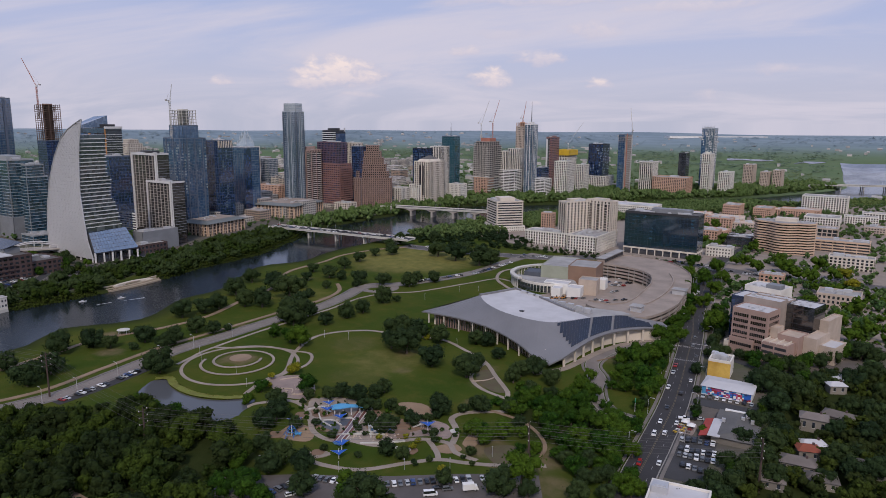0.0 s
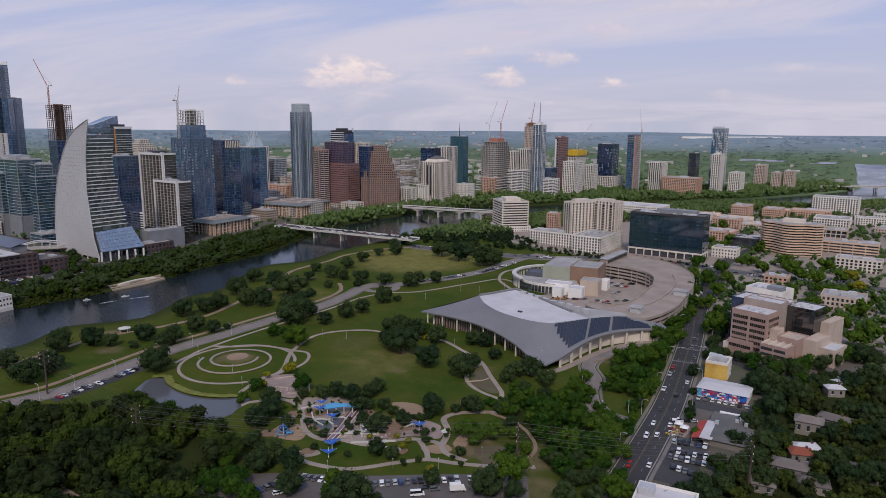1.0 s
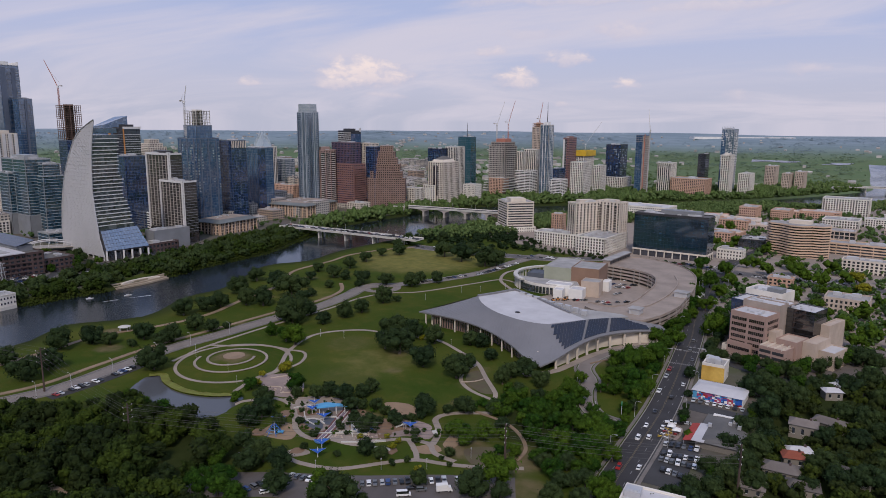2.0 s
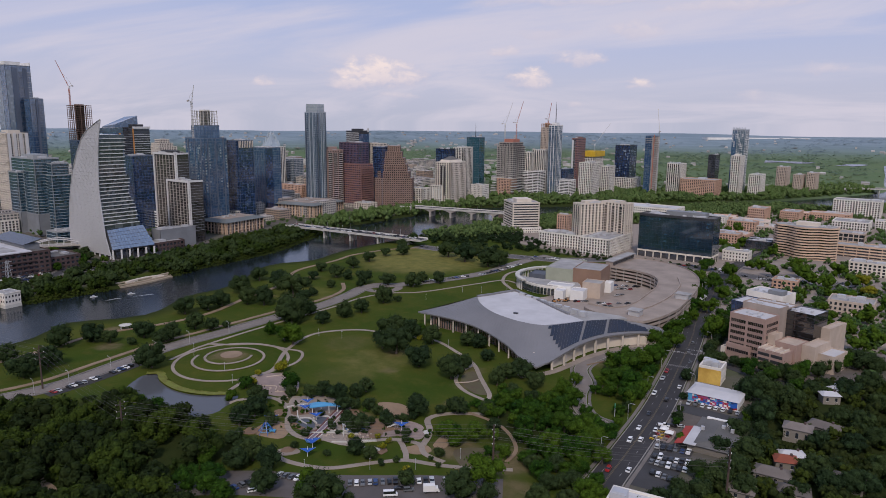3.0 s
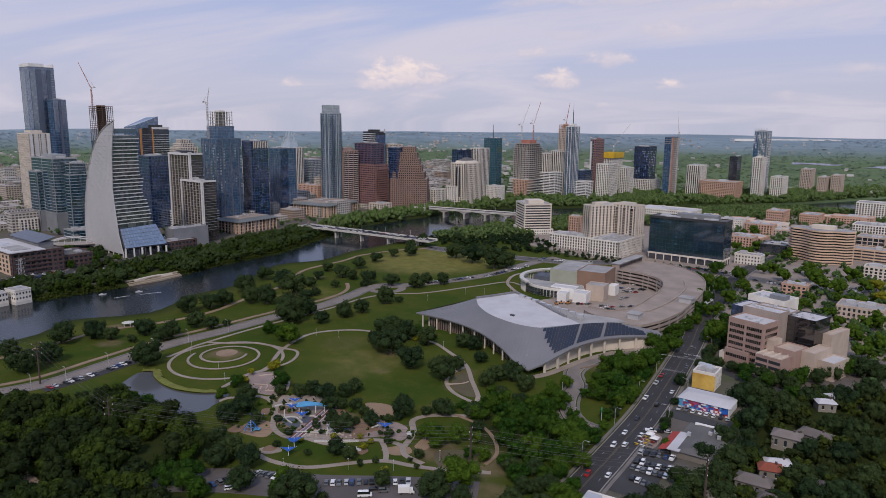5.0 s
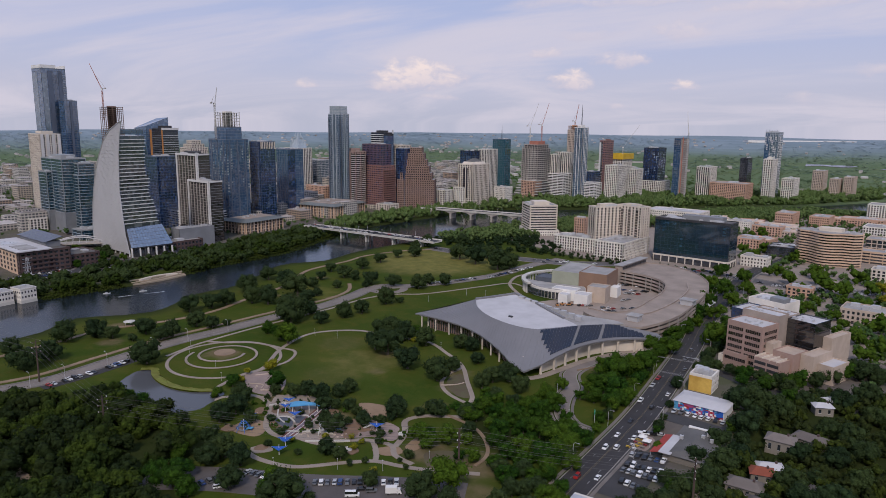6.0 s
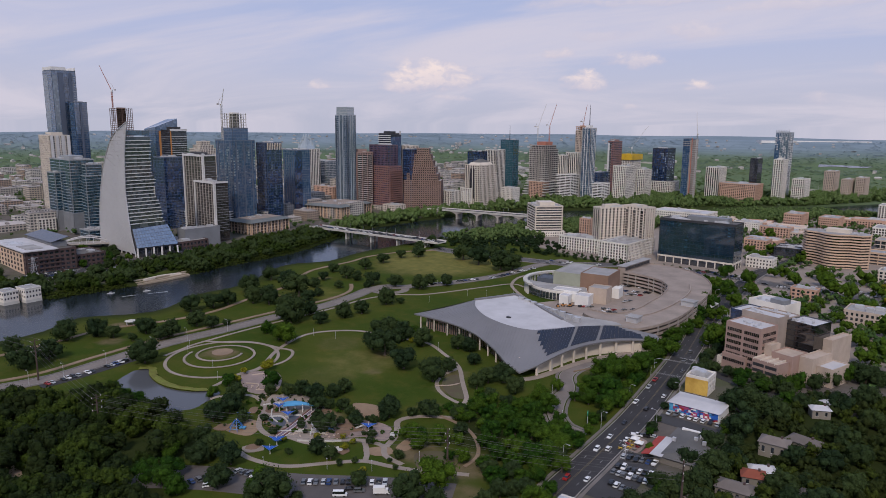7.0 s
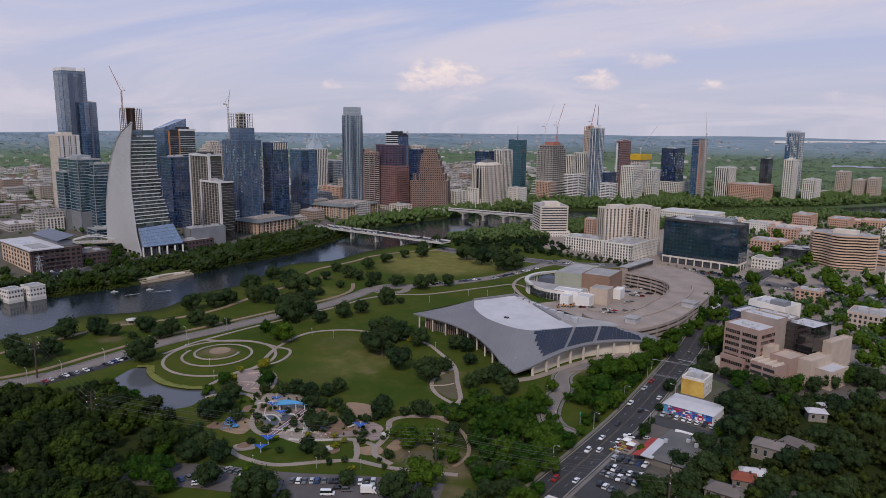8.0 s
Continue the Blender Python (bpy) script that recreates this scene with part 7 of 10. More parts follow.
def tree(species, x, y, r, seed, label=""):
    """A tree of crown radius r, standing on the land."""
    rnd = random.Random(seed)
    trunk, crown = TREES[species][rnd.randrange(len(TREES[species]))]
    t = thing("tree", label or LABELS[species], "tree", x, y, level(x, y) - 0.1, group="park trees")
    k = r * rnd.uniform(0.95, 1.05)
    tall = rnd.uniform(0.88, 1.12)
    a = new("trunk", trunk)
    a.parent, a.scale = t, (k, k, k * 0.95)
    b = new("crown", crown)
    b.parent, b.location, b.scale, b.rotation_euler = t, (0, 0, k * (0.86 if species == "oak" else 0.98)), (k * rnd.uniform(0.92, 1.12), k * rnd.uniform(0.92, 1.12), k * tall), (0, 0, rnd.uniform(0, 6.28))
    return t


def wood(name, label, spots, leaf, clumps=7, leaves=190, size=0.17, seed=1, variants=4, coarse=False, lift=0.62, tall=1.0):
    """Many trees that nobody counts, as one mesh. spots: x, y, crown radius."""
    rnd = random.Random(seed)
    kinds = []
    for i in range(variants):
        v, f, hearts = leaf_cloud(rnd, clumps, leaves, size, 0.8, coarse=coarse)
        kinds.append((np.array([tuple(q) for q in v]), f, hearts))
    av, aq, at, off = [], [], [], 0
    for x, y, r in spots:
        v, f, h = kinds[rnd.randrange(variants)]
        a = rnd.uniform(0, 6.28)
        c, s = math.cos(a), math.sin(a)
        k = np.array([r * rnd.uniform(0.9, 1.15), r * rnd.uniform(0.9, 1.15), r * rnd.uniform(0.8, 1.15) * tall])
        w = v * k
        w = np.stack([w[:, 0] * c - w[:, 1] * s + x, w[:, 0] * s + w[:, 1] * c + y, w[:, 2] + level(x, y) + r * lift], -1)
        av.append(w)
        if f:
            aq.append(np.array(f) + off)
        at.append(np.array(h) + off)
        off += len(v)
    verts = np.concatenate(av)
    quads = np.concatenate(aq) if aq else np.zeros((0, 4), int)
    tris = np.concatenate(at)
    me = bpy.data.meshes.new(name)
    me.vertices.add(len(verts))
    me.vertices.foreach_set("co", verts.ravel())
    me.loops.add(quads.size + tris.size)
    me.loops.foreach_set("vertex_index", np.concatenate([quads.ravel(), tris.ravel()]))
    me.polygons.add(len(quads) + len(tris))
    me.polygons.foreach_set("loop_start", np.concatenate([np.arange(len(quads)) * 4, quads.size + np.arange(len(tris)) * 3]))
    me.update(calc_edges=True)
    me.shade_smooth()
    me.materials.append(MATS[leaf])
    return tagged(new(name, me), label, "trees", kind="stuff")


def fill(zone, gap, seed, rmin, rmax, avoid=()):
    """Spots for trees spread unevenly over an outline, no closer than gap."""
    rnd = random.Random(seed)
    xs, ys = [p[0] for p in zone], [p[1] for p in zone]
    area = (max(xs) - min(xs)) * (max(ys) - min(ys))
    n = int(area / gap ** 2 * 3)
    px = np.array([rnd.uniform(min(xs), max(xs)) for _ in range(n)])
    py = np.array([rnd.uniform(min(ys), max(ys)) for _ in range(n)])
    ok = inside(zone, px, py)
    for bx, by, br in avoid:
        ok &= np.hypot(px - bx, py - by) > br
    grid, out = {}, []
    for x, y in zip(px[ok], py[ok]):
        i, j = int(x // gap), int(y // gap)
        if any((x - a) ** 2 + (y - b) ** 2 < gap * gap for p in (-1, 0, 1) for q in (-1, 0, 1) for a, b in grid.get((i + p, j + q), ())):
            continue
        grid.setdefault((i, j), []).append((x, y))
        out.append((float(x), float(y), rnd.uniform(rmin, rmax)))
    return out


# crowns: x, y, radius
LAWN_OAKS = [(-230, 288, 5.1), (-232, 338, 9.5), (-259, 348, 11.1), (-273, 350, 8.4), (-285, 373, 10.4), (-272, 377, 9.5), (-253, 379, 7.8), (-204, 334, 9.0), (-208, 353, 5.6), (-204, 374, 5.1), (-223, 392, 5.7), (-232, 391, 6.6), (-177, 342, 5.9), (-178, 354, 6.7), (-172, 361, 7.4), (-157, 352, 6.5), (-172, 295, 5.9), (-179, 290, 3.3), (-187, 281, 6.5), (-159, 304, 5.0), (-149, 333, 4.9), (-161, 334, 5.0), (-229, 279, 5.0), (-222, 262, 5.1), (-235, 270, 6.2), (-245, 269, 5.7), (-249, 263, 4.7)]
for i, (x, y, r) in enumerate(LAWN_OAKS):
    tree("oak", x, y, r, "LAWN_OAKS" + str(i))
PLAY_TREES = [(-259, 258, 3.8), (-212, 271, 4.5), (-191, 262, 4.5), (-204, 269, 3.5), (-188, 271, 2.9), (-186, 276, 2.9), (-198, 248, 6.1), (-212, 254, 4.0), (-210, 242, 2.5), (-265, 240, 6.1), (-237, 226, 4.5), (-252, 228, 7.3), (-250, 217, 6.8), (-231, 235, 2.6), (-215, 229, 2.7), (-174, 231, 4.6), (-176, 259, 2.7), (-151, 252, 3.1), (-192, 221, 2.1), (-163, 236, 2.0), (-168, 231, 1.5), (-183, 230, 4.7), (-209, 217, 2.4), (-215, 198, 7.1), (-215, 189, 6.5), (-203, 198, 6.5), (-190, 184, 6.5), (-233, 202, 5.3), (-147, 224, 4.7), (-163, 191, 9.0)]
for i, (x, y, r) in enumerate(PLAY_TREES):
    tree("oak", x, y, r, "PLAY_TREES" + str(i))
PLAY_TREES_2 = [(-170, 187, 4.5), (-156, 198, 3.2), (-124, 230, 6.9), (-113, 234, 5.0)]
for i, (x, y, r) in enumerate(PLAY_TREES_2):
    tree("oak", x, y, r, "PLAY_TREES_2" + str(i))
ROAD_TREES = [(-444, 220, 9.9), (-438, 238, 8.6), (-428, 245, 6.2), (-420, 265, 8.0), (-399, 265, 7.0), (-399, 274, 7.9), (-410, 299, 7.5), (-397, 304, 5.8), (-395, 315, 3.3), (-411, 197, 8.4), (-403, 180, 9.4), (-437, 185, 7.8), (-360, 235, 9.4), (-440, 237, 5.5), (-411, 251, 3.9)]
for i, (x, y, r) in enumerate(ROAD_TREES):
    tree("oak", x, y, r, "ROAD_TREES" + str(i))
SHORE_TREES = [(-451, 317, 9.8), (-447, 335, 9.1), (-448, 349, 8.4), (-473, 387, 10.0), (-499, 428, 9.7), (-457, 418, 12.3), (-427, 406, 13.7), (-445, 438, 6.0), (-462, 463, 6.3), (-426, 451, 5.2), (-437, 484, 6.3), (-413, 482, 8.4), (-392, 491, 7.6), (-368, 499, 8.3), (-437, 366, 9.4), (-424, 373, 10.3), (-406, 401, 7.6), (-416, 419, 5.0), (-366, 352, 12.8), (-374, 376, 7.1), (-378, 354, 7.8), (-348, 366, 6.1), (-347, 389, 8.2), (-345, 406, 7.1), (-352, 440, 8.9), (-345, 450, 3.8), (-408, 470, 4.5), (-373, 518, 6.9), (-359, 526, 7.5)]
for i, (x, y, r) in enumerate(SHORE_TREES):
    tree("oak", x, y, r, "SHORE_TREES" + str(i))
SHORE_TREES_2 = [(-428, 635, 11.5), (-398, 625, 13.5), (-364, 619, 14.3), (-356, 629, 11.9), (-408, 661, 10.3), (-481, 705, 9.9), (-477, 614, 8.4), (-487, 596, 6.5), (-480, 561, 8.0), (-470, 525, 8.5), (-453, 484, 8.0), (-484, 494, 6.6), (-513, 677, 9.9), (-503, 644, 8.2)]
for i, (x, y, r) in enumerate(SHORE_TREES_2):
    tree("oak", x, y, r, "SHORE_TREES_2" + str(i))
AVENUE_TREES = [(-104, 378, 5.7), (-120, 381, 8.4), (-124, 407, 9.6), (-134, 408, 7.0), (-120, 418, 7.6), (-117, 428, 9.2), (-119, 452, 8.1), (-119, 474, 8.4), (-126, 503, 8.1), (-128, 529, 5.9), (-140, 522, 5.1), (-129, 471, 6.9), (-110, 378, 7.6), (-118, 366, 5.6), (-107, 364, 6.1), (-127, 377, 5.2), (-126, 365, 3.8), (-139, 576, 7.3), (-145, 614, 8.7), (-127, 580, 6.4), (-125, 596, 5.6), (-112, 565, 5.2), (-104, 512, 10.4), (-99, 512, 7.1), (-129, 551, 5.2), (-148, 729, 8.9), (-146, 665, 9.3), (-129, 631, 7.8), (-132, 687, 7.3), (-166, 688, 7.6)]
for i, (x, y, r) in enumerate(AVENUE_TREES):
    tree("elm", x, y, r, "AVENUE_TREES" + str(i))
tree("elm", -176, 746, 8.2, "AVENUE_TREES_20")
SLOPE_TREES = [(-138, 347, 6.8), (-130, 345, 6.1), (-136, 329, 6.6), (-111, 325, 5.1), (-107, 308, 6.5), (-117, 309, 6.6), (-126, 308, 5.6), (-136, 312, 5.8), (-133, 298, 5.6), (-156, 329, 4.3), (-129, 287, 4.8), (-117, 281, 5.2), (-114, 290, 5.8), (-104, 289, 6.2), (-99, 295, 5.7), (-98, 307, 5.3), (-96, 316, 5.4), (-99, 332, 3.4), (-89, 291, 4.5), (-92, 277, 3.9), (-83, 272, 3.8), (-81, 258, 5.9), (-76, 260, 4.5), (-156, 316, 5.4), (-148, 317, 4.2), (-152, 304, 4.1), (-167, 332, 3.8), (-160, 268, 5.4), (-151, 265, 5.3), (-147, 275, 5.4)]
for i, (x, y, r) in enumerate(SLOPE_TREES):
    tree("elm", x, y, r, "SLOPE_TREES" + str(i))
SLOPE_TREES_2 = [(-140, 281, 3.8), (-127, 269, 4.1), (-133, 266, 3.1), (-158, 303, 4.1), (-129, 327, 5.9)]
for i, (x, y, r) in enumerate(SLOPE_TREES_2):
    tree("elm", x, y, r, "SLOPE_TREES_2" + str(i))
YARD_TREES = [(-55, 410, 8.1), (-48, 414, 8.7), (-39, 414, 7.9), (-32, 409, 7.8), (-29, 438, 5.7), (-21, 439, 4.4), (-43, 380, 8.6), (-47, 357, 6.5), (-50, 334, 5.7), (-38, 332, 7.6), (-33, 345, 6.7), (-37, 314, 7.2), (-42, 298, 7.0), (-31, 301, 6.0), (-14, 368, 6.3), (-11, 334, 7.7), (-4, 345, 5.4), (-13, 314, 5.0), (0, 401, 7.2), (-1, 372, 6.2), (9, 386, 6.8), (-10, 404, 6.3), (-12, 447, 7.5)]
for i, (x, y, r) in enumerate(YARD_TREES):
    tree("oak", x, y, r, "YARD_TREES" + str(i))
YARD_TREES_2 = [(-3, 465, 7.7), (6, 435, 6.5), (-10, 505, 8.4), (-3, 503, 6.9), (-4, 323, 6.9), (8, 333, 6.9), (-77, 357, 4.0), (-87, 449, 6.3), (-24, 309, 4.6), (-92, 419, 4.7), (-66, 408, 2.5), (-78, 432, 4.0), (3, 331, 6.0), (12, 353, 7.2)]
for i, (x, y, r) in enumerate(YARD_TREES_2):
    tree("oak", x, y, r, "YARD_TREES_2" + str(i))
LOWER_TREES = [(-84, 462, 5.0), (-75, 461, 5.0), (-66, 459, 5.5), (-56, 457, 5.5), (-47, 459, 6.0), (-38, 464, 6.5), (-30, 474, 6.5), (-25, 486, 6.0), (-20, 500, 6.5), (-92, 468, 4.6), (-96, 486, 5.0), (-52, 448, 5.5), (-40, 450, 6.0), (-18, 516, 6.0), (-120, 242, 8.5), (-97, 256, 5.2), (-90, 264, 5.0), (-104, 262, 5.5), (-112, 268, 4.8), (-102, 272, 5.2), (-94, 280, 5.0), (-86, 250, 5.0), (-96, 244, 5.5), (-140, 300, 4.5), (-146, 290, 4.6)]
for i, (x, y, r) in enumerate(LOWER_TREES):
    tree("elm" if i % 3 == 2 else "oak", x, y, r, "LOWER_TREES" + str(i))
YELLOW_TREES = [(-293, 280, 4.5), (-289, 256, 3.0), (-297, 266, 2.4), (-195, 240, 1.9), (-185, 248, 1.9), (-178, 248, 1.9), (-176, 241, 2.1), (-205, 228, 1.6), (-265, 380, 2.4), (-37, 761, 8.4), (-28, 720, 6.9), (-154, 232, 2.0)]
for i, (x, y, r) in enumerate(YELLOW_TREES):
    tree("yellow", x, y, r, "YELLOW_TREES" + str(i))
PLAZA_TREES = [(-175, 196, 5.6), (-165, 196, 5.5), (-171, 189, 5.0), (-229, 183, 5.5), (-213, 176, 5.7), (-207, 168, 6.0), (-197, 169, 5.4), (-217, 166, 6.1), (-356, 323, 5.7), (-266, 264, 6.4), (-287, 249, 4.5), (-327, 319, 8.5), (-338, 321, 6.3), (-279, 376, 4.8), (-273, 377, 4.0), (-271, 388, 4.8), (-141, 371, 4.6), (-325, 200, 5.0), (-293, 199, 5.9), (-313, 200, 4.9), (-283, 236, 4.4), (-319, 205, 3.1)]
for i, (x, y, r) in enumerate(PLAZA_TREES):
    tree("elm", x, y, r, "PLAZA_TREES" + str(i))
FAR_STREET = [(-114, 758, 9.0), (-102, 802, 9.3), (-95, 718, 7.4), (-80, 738, 11.7), (-64, 728, 10.3), (-91, 771, 10.0), (-61, 802, 9.0), (-54, 693, 7.8), (-54, 640, 6.4), (-45, 754, 8.4), (-131, 790, 7.1), (-140, 782, 7.1), (-108, 614, 4.7), (-106, 660, 5.9), (-78, 654, 6.7), (-75, 686, 5.9), (-39, 674, 9.4), (-21, 619, 10.2), (-27, 582, 8.9), (-43, 622, 5.3), (-10, 560, 9.2), (-18, 544, 7.5), (-181, 920, 8.4), (-181, 871, 8.0), (-224, 1006, 7.7), (-202, 901, 8.3), (-216, 1032, 9.4), (-139, 876, 9.1)]
wood("street_trees", "broad green elms along the streets by the offices", FAR_STREET, "leaf_elm", 14, 150, 0.14, coarse=True, seed=71, lift=0.9)
GARDEN_OAKS = [(-50.5, 304, 5.6), (-52, 284, 5.6), (-45, 288, 5.8), (-57, 273, 5.2), (-48, 273, 6), (-61, 262, 5.2), (-209.5, 250, 3.0), (-199, 258, 2.8), (-196.5, 267, 3.8), (-191.5, 270.5, 2.0), (-172, 253, 2.6), (-219, 267, 4.0), (-166, 229.5, 1.5), (-145.5, 244, 1.5), (-193, 288, 5.2), (-215, 246, 2.0), (-226, 250, 2.2), (-181, 258, 1.6), (-204, 240, 1.6), (-235, 222, 2.4), (-152, 247, 1.4)]
for i, (x, y, r) in enumerate(GARDEN_OAKS):
    tree("oak", x, y, r, "GARDEN_OAKS" + str(i))
GARDEN_ELMS = [(-68.5, 335, 2.8), (-157, 273, 4.0)]
for i, (x, y, r) in enumerate(GARDEN_ELMS):
    tree("elm", x, y, r, "GARDEN_ELMS" + str(i))

# woods and far trees
RAMBLE = [(-374, 80), (-361, 146), (-347, 176), (-336, 190), (-322, 192), (-296, 198), (-272, 204), (-238, 196), (-216, 172), (-196, 158), (-170, 110), (-300, 60)]
spots = fill(RAMBLE, 6.4, 11, 4.4, 8.6, [(-250, 180, 11), (-240, 172, 8), (-318, 178, 9), (-296, 193, 6), (-340, 178, 8), (-286, 132, 6), (-272, 131, 6), (-259, 131, 6), (-246, 132, 6), (-208, 176, 22), (-190, 190, 20)])
wood("woodland", "dense mid green woodland by the creek", spots[::4], "leaf_copse", 17, 520, 0.088, seed=3, lift=0.8, tall=1.15)
wood("woodland", "mid green ash woodland by the creek", spots[2::4], "leaf_ash", 17, 520, 0.088, seed=33, lift=0.9, tall=1.15)
wood("woodland", "dense dark oak woodland by the creek", spots[1::2], "leaf_oak_shaded", 17, 520, 0.088, seed=2, lift=0.75)
SLOPE = [(-172, 296), (-160, 335), (-150, 346), (-128, 350), (-116, 338), (-104, 322), (-96, 285), (-108, 262), (-118, 268), (-128, 290), (-150, 302)]
wood("slope_trees", "fresh green canopy on the slope below the hall", fill(SLOPE, 6.8, 25, 3.4, 5.4), "leaf_elm", 14, 380, 0.10, seed=20)
YARDS = [(-40, 255), (-38, 330), (-36, 385), (-30, 455), (30, 490), (160, 520), (200, 300), (60, 180), (-30, 200)]
yards = fill(YARDS, 7.2, 5, 4.0, 6.8, [(-27, 297, 7), (-22, 320, 8), (-22, 332, 7), (-22, 344, 7), (-26, 373, 8), (-18, 426, 7), (-11, 304, 6), (-14, 465, 5), (0, 345, 5), (-5, 372, 5), (12, 300, 6), (20, 425, 6)])
wood("yard_trees", "thick dark green oaks between houses and yards", [q for i, q in enumerate(yards) if i % 5 not in (1, 4)], "leaf_oak_shaded", 11, 170, 0.13, coarse=True, seed=4)
wood("yard_trees", "vivid green trees between houses and yards", [q for i, q in enumerate(yards) if i % 5 in (1, 4)], "leaf_ash", 11, 170, 0.13, coarse=True, seed=45)
NORTH_STRIP = [(x - 9, y) for x, y in NORTH_ROAD] + [(x + 9, y) for x, y in NORTH_ROAD[::-1]]
NORTH_WOODS = [(-604, 180), (-592, 262), (-590, 300), (-586, 345), (-588, 388), (-604, 443), (-610, 500), (-621, 552), (-643, 598), (-662, 640), (-726, 650), (-730, 590), (-712, 545), (-676, 500), (-672, 450), (-668, 405), (-672, 350), (-655, 300), (-660, 230)]
bank = fill(NORTH_WOODS, 7.4, 7, 4.2, 9.4, [(-700, 375, 26), (-598, 366, 15), (-594, 350, 10), (-590, 384, 10), (-700, 408, 22), (-612, 240, 22)])
bank = [q for q in bank if edge_distance(NORTH_STRIP, np.array([q[0]]), np.array([q[1]]))[0] < 0]
wood("bank_trees", "thick line of dark trees along the far bank", bank[::2], "leaf_oak", 14, 210, 0.10, coarse=True, seed=6)
wood("bank_trees", "green mixed trees along the far bank", bank[1::4], "leaf_ash", 14, 210, 0.10, coarse=True, seed=61)
wood("bank_trees", "fresh green elms along the far bank", bank[3::4], "leaf_copse", 14, 210, 0.10, coarse=True, seed=62)
brush = [(p.x + k, p.y + 1.5 * k, 1.6 + 0.35 * ((7 * i + 3 * k) % 5)) for i, p in enumerate(spline([(x, y, 0) for x, y in NORTH_BANK], 3.0)) if 258 < p.y < 690 and not 332 < p.y < 394 for k in (-6, -2, 1)]
wood("bank_brush", "low green brush hanging over the river edge", brush, "leaf_ash", 4, 22, 0.3, coarse=True, seed=63)
NORTH_BANK_EAST = [(-690, 690), (-696, 760), (-694, 900), (-684, 1040), (-580, 1172), (-463, 1312), (-381, 1407), (-299, 1502), (-226, 1646), (-171, 1775), (-125, 1900), (-190, 2000), (-285, 1830), (-360, 1720), (-425, 1640), (-500, 1560), (-590, 1470), (-690, 1330), (-745, 1080), (-745, 900), (-740, 760), (-725, 690)]
TOWER_FEET = [(-317, 1582, 27), (-349, 1546, 24), (-409, 1502, 46), (-463, 1507, 30), (-502, 1459, 24), (-262, 1733, 26), (-238, 1752, 26), (-575, 1408, 24), (-581, 1326, 28), (-617, 1294, 26)]
east_bank = fill(NORTH_BANK_EAST, 8.4, 9, 5.0, 10.0, TOWER_FEET)
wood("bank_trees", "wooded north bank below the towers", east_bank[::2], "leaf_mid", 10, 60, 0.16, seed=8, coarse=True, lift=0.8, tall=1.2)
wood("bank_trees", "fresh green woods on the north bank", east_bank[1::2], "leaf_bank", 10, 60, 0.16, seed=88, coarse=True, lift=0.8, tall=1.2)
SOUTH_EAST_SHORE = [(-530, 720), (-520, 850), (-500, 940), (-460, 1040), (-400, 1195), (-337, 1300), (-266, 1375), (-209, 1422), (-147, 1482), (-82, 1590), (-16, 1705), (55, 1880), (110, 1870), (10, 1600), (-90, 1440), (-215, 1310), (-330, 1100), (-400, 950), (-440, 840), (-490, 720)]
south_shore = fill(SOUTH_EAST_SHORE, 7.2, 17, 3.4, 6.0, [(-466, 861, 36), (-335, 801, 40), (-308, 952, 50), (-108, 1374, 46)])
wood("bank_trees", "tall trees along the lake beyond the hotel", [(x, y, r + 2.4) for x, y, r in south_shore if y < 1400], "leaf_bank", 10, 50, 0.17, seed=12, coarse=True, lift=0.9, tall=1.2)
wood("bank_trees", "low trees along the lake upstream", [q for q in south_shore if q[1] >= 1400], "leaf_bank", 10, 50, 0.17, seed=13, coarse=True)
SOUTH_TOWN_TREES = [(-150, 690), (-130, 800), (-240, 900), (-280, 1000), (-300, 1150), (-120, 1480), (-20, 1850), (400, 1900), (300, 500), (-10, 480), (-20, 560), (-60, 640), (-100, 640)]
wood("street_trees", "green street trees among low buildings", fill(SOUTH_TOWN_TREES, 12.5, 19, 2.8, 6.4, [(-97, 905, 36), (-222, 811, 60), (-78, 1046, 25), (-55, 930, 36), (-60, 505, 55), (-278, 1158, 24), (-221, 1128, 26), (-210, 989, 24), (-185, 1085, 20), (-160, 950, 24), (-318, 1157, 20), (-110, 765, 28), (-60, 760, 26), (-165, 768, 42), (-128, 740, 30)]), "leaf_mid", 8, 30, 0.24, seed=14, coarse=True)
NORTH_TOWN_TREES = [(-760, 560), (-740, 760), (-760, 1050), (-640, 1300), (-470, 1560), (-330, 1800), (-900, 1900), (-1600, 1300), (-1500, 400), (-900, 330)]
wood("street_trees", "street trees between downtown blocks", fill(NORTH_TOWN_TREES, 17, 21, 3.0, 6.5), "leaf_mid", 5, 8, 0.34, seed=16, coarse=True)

wood("street_trees", "row of small round trees before the apartments", [(-388 + 9.5 * i, 752 - 3 * (i % 2) + (6 if i > 14 else 0), 2.8) for i in range(24)] + [(-385 + 8 * i, 728 + (i % 3) * 4, 4.0) for i in range(14)], "leaf_oak", 6, 60, 0.25, seed=40)


